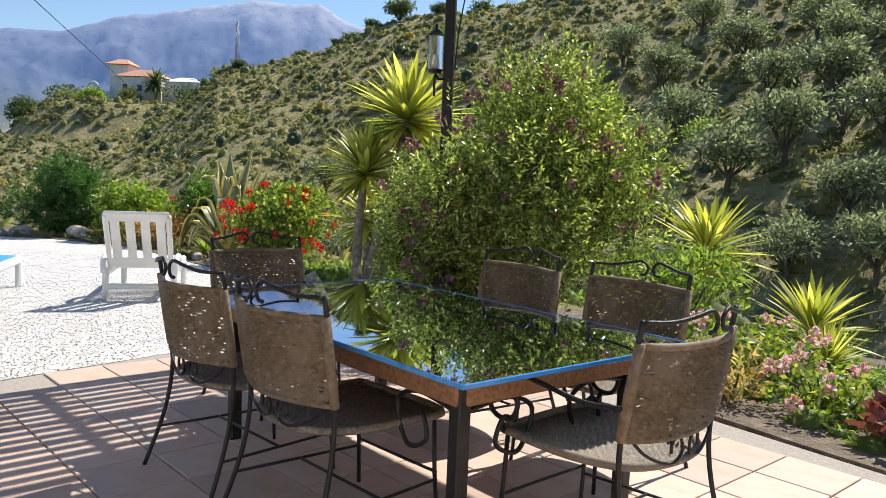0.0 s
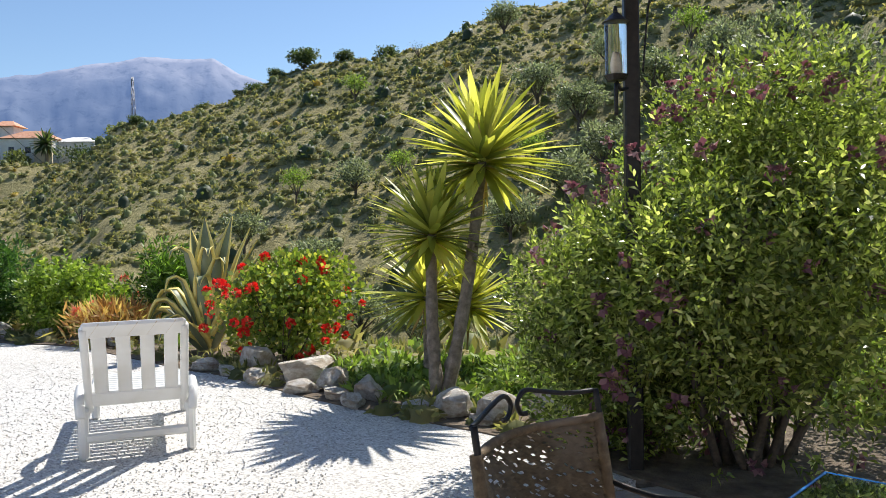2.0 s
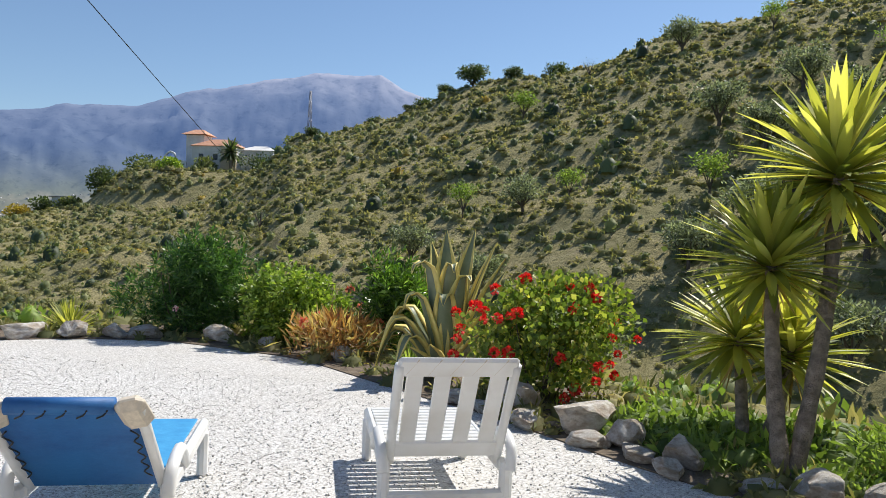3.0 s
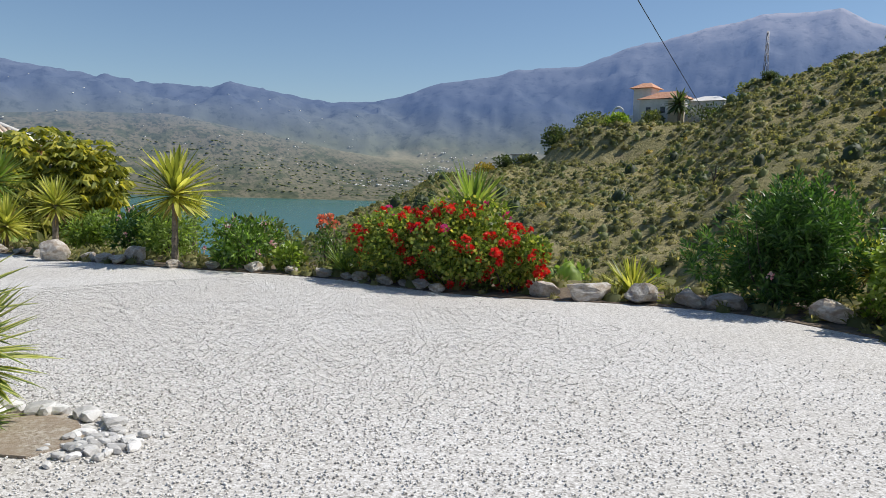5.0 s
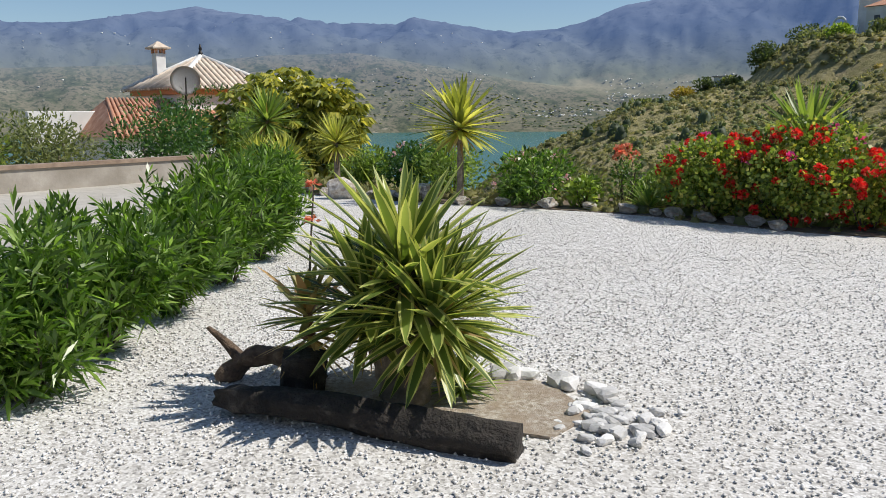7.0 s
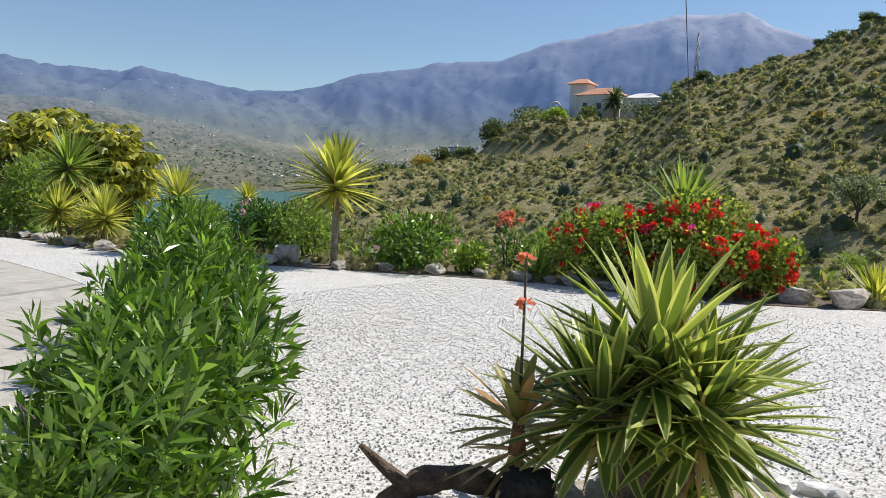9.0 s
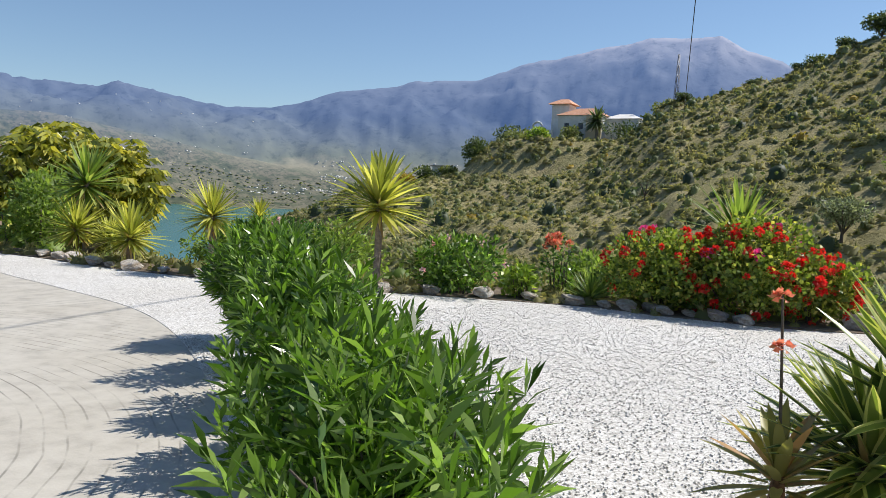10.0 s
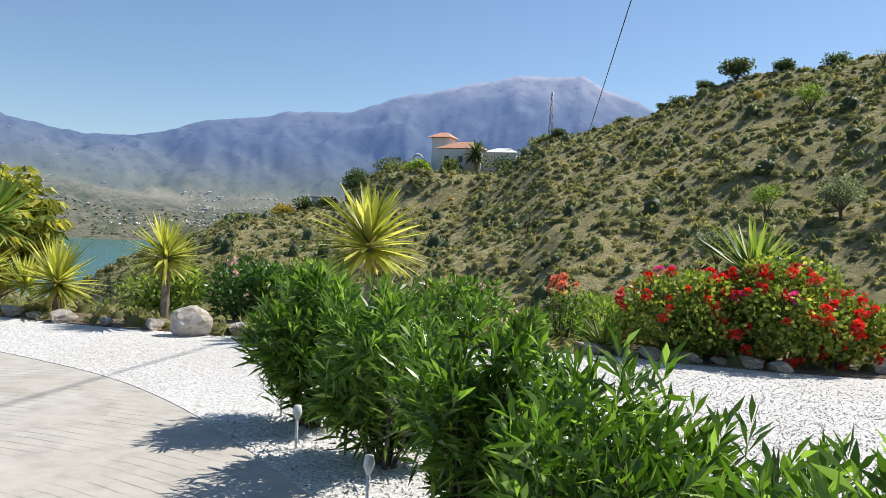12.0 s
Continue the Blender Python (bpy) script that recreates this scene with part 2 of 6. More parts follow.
M_WALLSTONE = surface("grey_cement_wall", [(0.3, (0.30, 0.27, 0.23)), (0.7, (0.46, 0.42, 0.37))], 4, 0.9, 0.5, big=(0.25, 0.22, 0.18), big_scale=0.8)
M_CAP = surface("brown_wall_cap", [(0.3, (0.20, 0.14, 0.10)), (0.7, (0.36, 0.27, 0.20))], 5, 0.85, 0.5)

L_YUCCA = leaf_mat("yucca_leaf", [(0.0, (0.11, 0.13, 0.03)), (0.4, (0.22, 0.235, 0.05)), (0.75, (0.37, 0.36, 0.09)), (1.0, (0.52, 0.49, 0.18))], 0.32, 0.42, tint=(1.4, 1.4, 0.65))
L_YUCCA_GREEN = leaf_mat("green_yucca_leaf", [(0.0, (0.06, 0.10, 0.025)), (0.5, (0.14, 0.19, 0.05)), (1.0, (0.30, 0.33, 0.11))], 0.3, 0.42)
L_YUCCA_VAR = leaf_mat("variegated_yucca_leaf", [(0.0, (0.04, 0.065, 0.015)), (0.5, (0.085, 0.12, 0.028)), (0.85, (0.15, 0.19, 0.045)), (1.0, (0.34, 0.36, 0.12))], 0.2, 0.35)
L_DRY = leaf_mat("dry_leaf", [(0.0, (0.16, 0.10, 0.05)), (0.6, (0.34, 0.23, 0.12)), (1.0, (0.48, 0.36, 0.2))], 0.25, 0.7)
L_OLEANDER = leaf_mat("oleander_leaf", [(0.0, (0.025, 0.048, 0.009)), (0.5, (0.06, 0.105, 0.018)), (0.85, (0.12, 0.175, 0.036)), (1.0, (0.26, 0.33, 0.12))], 0.27, 0.3, tint=(1.4, 1.8, 0.5))
L_OLEANDER_DARK = leaf_mat("dark_oleander_leaf", [(0.0, (0.02, 0.05, 0.015)), (0.6, (0.045, 0.10, 0.025)), (1.0, (0.09, 0.16, 0.04))], 0.25, 0.4)
L_BUSH = leaf_mat("grey_green_bush_leaf", [(0.0, (0.045, 0.06, 0.018)), (0.45, (0.115, 0.145, 0.04)), (0.8, (0.235, 0.28, 0.08)), (1.0, (0.48, 0.48, 0.24))], 0.3, 0.24)
L_MAUVE = leaf_mat("faded_mauve_flower", [(0.0, (0.09, 0.035, 0.055)), (0.5, (0.15, 0.07, 0.09)), (1.0, (0.24, 0.14, 0.15))], 0.2, 0.7, tint=(1.2, 0.9, 0.9))
L_GERANIUM = leaf_mat("geranium_leaf", [(0.0, (0.055, 0.085, 0.018)), (0.5, (0.125, 0.17, 0.032)), (0.85, (0.22, 0.25, 0.05)), (1.0, (0.40, 0.36, 0.10))], 0.28, 0.5)
L_LIGHT = leaf_mat("light_green_leaf", [(0.0, (0.07, 0.11, 0.02)), (0.5, (0.15, 0.21, 0.035)), (1.0, (0.30, 0.35, 0.08))], 0.28, 0.45)
L_SCHEFF = leaf_mat("umbrella_tree_leaf", [(0.0, (0.055, 0.075, 0.018)), (0.5, (0.19, 0.205, 0.045)), (0.85, (0.36, 0.34, 0.07)), (1.0, (0.48, 0.43, 0.11))], 0.26, 0.35, tint=(1.4, 1.35, 0.6))
L_OLIVE = leaf_mat("olive_tree_leaf", [(0.0, (0.065, 0.075, 0.048)), (0.5, (0.14, 0.155, 0.10)), (1.0, (0.29, 0.305, 0.215))], 0.3, 0.55, tint=(1.2, 1.3, 0.8))
L_ALMOND = leaf_mat("almond_tree_leaf", [(0.0, (0.06, 0.09, 0.02)), (0.5, (0.13, 0.18, 0.045)), (1.0, (0.22, 0.28, 0.08))], 0.35, 0.55)
L_DARKTREE = leaf_mat("dark_tree_leaf", [(0.0, (0.028, 0.042, 0.018)), (0.6, (0.058, 0.078, 0.034)), (1.0, (0.105, 0.13, 0.056))], 0.2, 0.6)
L_TUSSOCK = leaf_mat("dry_tussock_blade", [(0.0, (0.098, 0.108, 0.044)), (0.35, (0.148, 0.152, 0.062)), (0.7, (0.21, 0.20, 0.09)), (1.0, (0.32, 0.285, 0.155))], 0.38, 0.8, tint=(1.3, 1.25, 0.7))
L_SCRUB = leaf_mat("scrub_leaf", [(0.0, (0.065, 0.078, 0.038)), (0.5, (0.125, 0.14, 0.06)), (1.0, (0.20, 0.205, 0.095))], 0.25, 0.7)
L_RED = leaf_mat("red_petal", [(0.0, (0.50, 0.01, 0.01)), (0.6, (0.72, 0.03, 0.02)), (1.0, (0.85, 0.10, 0.06))], 0.3, 0.6, tint=(1.2, 0.8, 0.8))
L_CORAL = leaf_mat("coral_petal", [(0.0, (0.62, 0.12, 0.07)), (1.0, (0.80, 0.30, 0.18))], 0.3, 0.6, tint=(1.2, 0.8, 0.8))
L_PINK = leaf_mat("pink_petal", [(0.0, (0.60, 0.22, 0.26)), (1.0, (0.82, 0.52, 0.50))], 0.3, 0.6, tint=(1.2, 0.9, 0.9))
L_MAGENTA = leaf_mat("magenta_petal", [(0.0, (0.60, 0.03, 0.18)), (1.0, (0.80, 0.12, 0.32))], 0.3, 0.6, tint=(1.2, 0.8, 0.9))
L_YELLOWFL = leaf_mat("yellow_broom", [(0.0, (0.16, 0.12, 0.03)), (1.0, (0.34, 0.24, 0.05))], 0.3, 0.7)
M_AGAVE = surface("agave_skin", [(0.3, (0.13, 0.16, 0.085)), (0.6, (0.20, 0.24, 0.13)), (0.8, (0.30, 0.33, 0.20))], 6, 0.5, 0.25, big=(0.18, 0.20, 0.14), big_scale=2)
M_AGAVE_EDGE = surface("agave_yellow_margin", [(0.3, (0.66, 0.52, 0.12)), (0.7, (0.80, 0.68, 0.24))], 8, 0.55, 0.2)


def make_gravel():
    """White chippings: stone by stone shade, with dark gaps, and a faint grey wear at a larger scale."""
    m, nt, b, _ = nodes_of("white_gravel")
    co = obj_coord(nt)
    v = nt.nodes.new("ShaderNodeTexVoronoi")
    v.inputs["Scale"].default_value = 80
    v.inputs["Randomness"].default_value = 1.0
    nt.links.new(co, v.inputs["Vector"])
    sep = nt.nodes.new("ShaderNodeSeparateColor")
    nt.links.new(v.outputs["Color"], sep.inputs[0])
    c = ramp(nt, sep.outputs[0], [(0.0, (0.26, 0.25, 0.235)), (0.12, (0.44, 0.42, 0.39)), (0.35, (0.57, 0.55, 0.52)), (0.7, (0.67, 0.65, 0.62)), (1.0, (0.78, 0.77, 0.75))])
    v2 = nt.nodes.new("ShaderNodeTexVoronoi")
    v2.inputs["Scale"].default_value = 150
    nt.links.new(co, v2.inputs["Vector"])
    sep2 = nt.nodes.new("ShaderNodeSeparateColor")
    nt.links.new(v2.outputs["Color"], sep2.inputs[0])
    c = mix_rgb(nt, 0.8, c, mix_rgb(nt, 1.0, c, ramp(nt, sep2.outputs[0], [(0.0, (0.5, 0.49, 0.47)), (0.25, (0.9, 0.9, 0.9)), (1.0, (1.08, 1.08, 1.08))]), 'MULTIPLY'))
    big = noise_tex(nt, co, 0.55, 4)
    c = mix_rgb(nt, ramp(nt, big, [(0.4, (0, 0, 0)), (0.7, (0.55, 0.55, 0.55))]), c, mix_rgb(nt, 1.0, c, (0.86, 0.84, 0.80), 'MULTIPLY'))
    nt.links.new(c, b.inputs["Base Color"])
    b.inputs["Roughness"].default_value = 0.85
    bump_to(nt, b, sep2.outputs[1], 0.35, 0.005)
    return m


def make_pebble():
    m, nt, b, _ = nodes_of("loose_chipping")
    g = nt.nodes.new("ShaderNodeNewGeometry").outputs["Random Per Island"]
    c = ramp(nt, g, [(0.0, (0.30, 0.29, 0.27)), (0.2, (0.54, 0.52, 0.49)), (0.6, (0.68, 0.66, 0.63)), (1.0, (0.80, 0.79, 0.77))])
    nt.links.new(c, b.inputs["Base Color"])
    b.inputs["Roughness"].default_value = 0.8
    return m


def make_hill():
    """Dry slope: straw, thin green and bare earth."""
    m, nt, b, _ = nodes_of("dry_hillside")
    co = obj_coord(nt)
    c = ramp(nt, noise_tex(nt, co, 0.9, 8, 0.7), [(0.3, (0.20, 0.18, 0.08)), (0.45, (0.30, 0.262, 0.125)), (0.6, (0.40, 0.345, 0.18)), (0.75, (0.50, 0.43, 0.275))])
    c = mix_rgb(nt, ramp(nt, noise_tex(nt, co, 0.07, 4), [(0.42, (0, 0, 0)), (0.6, (0.8, 0.8, 0.8))]), c, mix_rgb(nt, 0.5, c, (0.14, 0.155, 0.07)))
    c = mix_rgb(nt, ramp(nt, noise_tex(nt, co, 0.21, 5), [(0.6, (0, 0, 0)), (0.72, (0.7, 0.7, 0.7))]), c, (0.30, 0.235, 0.16))
    nt.links.new(c, b.inputs["Base Color"])
    b.inputs["Roughness"].default_value = 0.95
    b.inputs["Specular IOR Level"].default_value = 0.1
    bump_to(nt, b, noise_tex(nt, co, 1.6, 8, 0.7), 0.9, 0.5)
    return m


def make_mountain():
    """Far land: fields by the water, grey-green slopes, pale rock on the heights, seen through kilometres of air: that
    haze is painted in as blue-grey colour and a glow.
    """
    m, nt, b, out = nodes_of("far_mountains_painted_haze")
    co = obj_coord(nt)
    sep = nt.nodes.new("ShaderNodeSeparateXYZ")
    nt.links.new(co, sep.inputs[0])
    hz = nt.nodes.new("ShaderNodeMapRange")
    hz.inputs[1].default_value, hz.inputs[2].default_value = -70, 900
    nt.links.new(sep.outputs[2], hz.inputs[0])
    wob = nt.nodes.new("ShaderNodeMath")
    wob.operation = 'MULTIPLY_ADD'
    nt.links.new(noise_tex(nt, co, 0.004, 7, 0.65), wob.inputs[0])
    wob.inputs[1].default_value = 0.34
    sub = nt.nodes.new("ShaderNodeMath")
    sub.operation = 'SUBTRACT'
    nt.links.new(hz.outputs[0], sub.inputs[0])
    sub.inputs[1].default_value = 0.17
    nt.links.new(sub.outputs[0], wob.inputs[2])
    # blue-grey of the upper slopes is air haze put into the base colour
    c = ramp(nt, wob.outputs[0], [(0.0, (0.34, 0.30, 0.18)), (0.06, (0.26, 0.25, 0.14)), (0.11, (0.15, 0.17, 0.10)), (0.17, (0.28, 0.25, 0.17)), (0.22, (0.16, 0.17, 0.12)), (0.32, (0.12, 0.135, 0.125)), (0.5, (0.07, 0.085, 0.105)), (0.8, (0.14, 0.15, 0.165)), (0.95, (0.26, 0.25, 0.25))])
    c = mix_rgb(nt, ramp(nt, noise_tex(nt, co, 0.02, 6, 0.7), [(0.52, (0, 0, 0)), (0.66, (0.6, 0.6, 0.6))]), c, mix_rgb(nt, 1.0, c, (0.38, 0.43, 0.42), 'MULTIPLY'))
    # olive-brown land to about 3500 m; the painted haze colour takes over beyond
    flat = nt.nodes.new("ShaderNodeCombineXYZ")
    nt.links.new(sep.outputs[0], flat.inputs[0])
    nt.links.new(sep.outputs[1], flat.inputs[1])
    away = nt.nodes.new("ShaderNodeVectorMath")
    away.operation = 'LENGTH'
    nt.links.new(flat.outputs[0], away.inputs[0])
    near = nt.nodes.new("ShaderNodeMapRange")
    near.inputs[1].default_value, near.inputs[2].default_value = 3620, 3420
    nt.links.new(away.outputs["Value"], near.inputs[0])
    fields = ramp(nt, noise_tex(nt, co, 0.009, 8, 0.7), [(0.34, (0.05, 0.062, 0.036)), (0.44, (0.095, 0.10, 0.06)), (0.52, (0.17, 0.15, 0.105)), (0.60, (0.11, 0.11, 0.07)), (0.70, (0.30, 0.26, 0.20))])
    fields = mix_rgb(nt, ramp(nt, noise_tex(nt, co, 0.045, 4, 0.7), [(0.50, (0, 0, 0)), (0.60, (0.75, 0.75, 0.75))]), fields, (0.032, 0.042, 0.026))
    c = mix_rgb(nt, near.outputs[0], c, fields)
    nt.links.new(c, b.inputs["Base Color"])
    b.inputs["Roughness"].default_value = 1.0
    b.inputs["Specular IOR Level"].default_value = 0.0
    # air haze painted as emission, bluer and brighter with height
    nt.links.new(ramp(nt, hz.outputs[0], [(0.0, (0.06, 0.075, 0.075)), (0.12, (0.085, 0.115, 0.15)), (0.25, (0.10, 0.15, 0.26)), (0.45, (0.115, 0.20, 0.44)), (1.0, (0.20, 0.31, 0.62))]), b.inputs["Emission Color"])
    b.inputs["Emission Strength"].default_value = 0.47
    bump_to(nt, b, noise_tex(nt, co, 0.003, 5, 0.5), 0.35, 60)
    return m


def make_water():
    m, nt, b, _ = nodes_of("lake_water")
    co = obj_coord(nt)
    nt.links.new(ramp(nt, noise_tex(nt, co, 0.004, 4), [(0.35, (0.018, 0.13, 0.12)), (0.65, (0.03, 0.15, 0.155))]), b.inputs["Base Color"])
    b.inputs["Roughness"].default_value = 0.22
    b.inputs["IOR"].default_value = 1.33
    return m


def make_glass(name, tint=(0.86, 0.95, 0.93), rough=0.0, ior=1.5, mirror=0.0):
    m, nt, b, out = nodes_of(name)
    b.inputs["Base Color"].default_value = (*tint, 1)
    b.inputs["Transmission Weight"].default_value = 1.0
    b.inputs["IOR"].default_value = ior
    rg = ramp(nt, noise_tex(nt, obj_coord(nt), 3, 5), [(0.45, (rough,) * 3), (0.7, (rough + 0.03,) * 3)])
    nt.links.new(rg, b.inputs["Roughness"])
    if mirror:
        gl = nt.nodes.new("ShaderNodeBsdfGlossy")
        gl.inputs["Color"].default_value, gl.inputs["Roughness"].default_value = (0.80, 0.88, 1.0, 1), 0.005
        mx = nt.nodes.new("ShaderNodeMixShader")
        mx.inputs[0].default_value = mirror
        nt.links.new(b.outputs[0], mx.inputs[1])
        nt.links.new(gl.outputs[0], mx.inputs[2])
        nt.links.new(mx.outputs[0], out.inputs[0])
    return m


def make_stamped():
    """Pale stamped concrete: fan-shaped cobble lines pressed into it."""
    m, nt, b, _ = nodes_of("stamped_concrete")
    co = obj_coord(nt)
    c = ramp(nt, noise_tex(nt, co, 5, 7, 0.65), [(0.3, (0.36, 0.335, 0.29)), (0.5, (0.46, 0.43, 0.375)), (0.75, (0.53, 0.50, 0.44))])
    c = mix_rgb(nt, ramp(nt, noise_tex(nt, co, 0.5, 3), [(0.45, (0, 0, 0)), (0.65, (0.6, 0.6, 0.6))]), c, mix_rgb(nt, 1.0, c, (0.86, 0.84, 0.80), 'MULTIPLY'))
    wv = nt.nodes.new("ShaderNodeTexWave")
    wv.wave_type, wv.rings_direction = 'RINGS', 'Z'
    wv.inputs["Scale"].default_value, wv.inputs["Distortion"].default_value, wv.inputs["Detail"].default_value, wv.inputs["Detail Scale"].default_value = 3.2, 2.2, 2.0, 0.5
    mp = nt.nodes.new("ShaderNodeMapping")
    mp.inputs["Location"].default_value = (13.0, -2.2, 0)
    nt.links.new(co, mp.inputs["Vector"])
    nt.links.new(mp.outputs[0], wv.inputs["Vector"])
    groove = ramp(nt, wv.outputs["Fac"], [(0.0, (1, 1, 1)), (0.05, (0, 0, 0))])
    broken = mix_rgb(nt, 1.0, groove, ramp(nt, noise_tex(nt, co, 2.2, 4), [(0.42, (0, 0, 0)), (0.6, (1, 1, 1))]), 'MULTIPLY')
    c = mix_rgb(nt, broken, c, mix_rgb(nt, 0.7, c, (0.13, 0.12, 0.10)))
    nt.links.new(c, b.inputs["Base Color"])
    b.inputs["Roughness"].default_value = 0.8
    bump_to(nt, b, noise_tex(nt, co, 60, 4), 0.25, 0.006)
    return m


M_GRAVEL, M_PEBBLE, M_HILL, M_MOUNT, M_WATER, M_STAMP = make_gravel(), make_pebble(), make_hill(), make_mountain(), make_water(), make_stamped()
M_GLASS = make_glass("table_glass", (0.72, 0.86, 0.95), 0.0, 1.6, 0.45)
M_LANTERN = make_glass("lantern_glass", (0.97, 0.99, 0.95), 0.02)
M_SOIL = surface("bed_soil", [(0.3, (0.09, 0.065, 0.045)), (0.6, (0.19, 0.145, 0.10)), (0.8, (0.30, 0.24, 0.18))], 9, 0.95, 0.9, distance=0.03)

# ---- land ----
CX, CY = -5.0, 5.0
# direction (degrees left of +y), distance and height of the ridge line
RIDGE = np.array([(-180, 120, 6), (-120, 120, 10), (-60, 110, 34), (-30, 115, 42), (-8.3, 122, 37), (-1, 123, 34.2), (3.5, 124.5, 31), (12, 129, 26.9), (17.8, 135, 23.2),
                  (21.8, 140, 21.7), (25.2, 145, 20.6), (28, 150, 15.5), (31.4, 158, 13.2), (34.5, 160, 12.5), (37.9, 157, 8), (40.3, 156, 5.5), (43.4, 154, 4), (47.4, 154, 1.5),
                  (50.9, 154, -3), (54.3, 154, -6.5), (58, 154, -14), (63, 154, -34), (70, 150, -52), (80, 150, -60), (100, 150, -50), (130, 130, -20), (150, 120, 0), (180, 120, 6)])
EDGE = np.array([(-180, 18), (-110, 13), (-90, 11), (-78, 8.6), (-64, 8.2), (-54, 7.6), (-33, 7.2), (-18, 7.6), (3, 9.6), (17, 10.6), (27, 10.7), (42, 11), (53, 12), (64, 13), (75, 16), (83, 18), (95, 22), (120, 24), (180, 18)])
SKYLINE = np.array([(-180, 6), (-60, 6), (0, 7), (12, 8.2), (15.5, 9.55), (16.4, 10.1), (18.6, 10.8), (20.4, 11.9), (22, 11.65), (24.9, 11.8), (26.9, 11.25), (28.6, 11.0), (31.4, 10.25), (33.9, 9.75), (36, 8.9),
                    (37.2, 8.55), (39, 8.35), (41.6, 8.25), (43, 7.75), (44.5, 7.5), (47.1, 7.2), (49.5, 6.3), (51.8, 5.72), (54.7, 5.55), (56.2, 5.66), (59.2, 6.15), (61.0, 6.4), (61.9, 6.66), (63.2, 6.1),
                    (64.5, 5.96), (68.2, 6.0), (69.2, 6.3), (69.9, 6.4), (70.5, 6.1), (71.4, 6.37), (74, 6.75), (76.8, 7.1), (80, 6.65), (84.8, 5.86), (87.5, 5.8), (89.5, 5.95), (91.5, 5.4), (110, 6), (180, 6)])
FOOT = np.array([(-180, 2.0), (30, 1.6), (40, 1.4), (46, 1.2), (50, 1.5), (54, 2.2), (60, 3.3), (66, 4.3), (72, 4.1), (80, 3.4), (90, 3.0), (180, 2.0)])


def fbm(x, y, scale, octaves=4, seed=0.0):
    return np.array([noise.fractal(Vector((a * scale, b * scale, seed)), 0.9, 2.0, octaves) for a, b in zip(np.ravel(x), np.ravel(y))]).reshape(np.shape(x))


def land(az, r):
    """Height of the ground, in polar coordinates round the terrace."""
    R, H = np.interp(az, RIDGE[:, 0], RIDGE[:, 1]), np.interp(az, RIDGE[:, 0], RIDGE[:, 2])
    E = np.interp(az, EDGE[:, 0], EDGE[:, 1])
    D = np.interp(az, [-90, 0, 40, 50, 58, 64, 180], [9, 11, 13, 17, 25, 40, 40])
    s = np.clip((r - E) / (R - E), 0, 1)
    a = np.clip(s / 0.24, 0, 1)
    dip = -D * (a * a * (3 - 2 * a)) ** 0.8
    b = np.clip((s - 0.24) / 0.76, 0, 1)
    valley = np.where(s < 0.24, dip, -D + (H + D) * b ** 0.95)
    fall = np.minimum(H, 0) * s ** 1.25 + np.maximum(H, 0) * s
    w = np.clip((az - 58) / 8, 0, 1)
    z = valley * (1 - w) + fall * w
    beyond = np.clip((r - R) / 450, 0, 1)
    z = np.where(r > R, H + (-80 - H) * beyond ** 0.8, z)
    z = np.where(r < E, 0.0, z)
    return z, s


def ground_z(x, y):
    dx, dy = x - CX, y - CY
    az, r = math.degrees(math.atan2(-dx, dy)), math.hypot(dx, dy)
    z, s = land(np.array([az]), np.array([r]))
    z, s = float(z[0]), float(s[0])
    if r < 700:
        z += rough_land(np.array([x]), np.array([y]), np.array([s]))[0]
    return villa_flat(x, y, z)


def rough_land(x, y, s):
    return (fbm(x, y, 0.045, 4, 3.0) * 2.2 + fbm(x, y, 0.3, 3, 9.0) * 0.35) * np.clip(s * 6, 0, 1) * np.clip((1.12 - s) * 8, 0.25, 1)


def villa_flat(x, y, z):
    for cx, cy, cz, rad in ((-46, 12, -2.2, 12), (-86, 137, 12.7, 14)):
        d = math.hypot(x - cx, y - cy)
        k = min(1, max(0, (rad + 8 - d) / 8))
        z = z * (1 - k) + cz * k
    return z


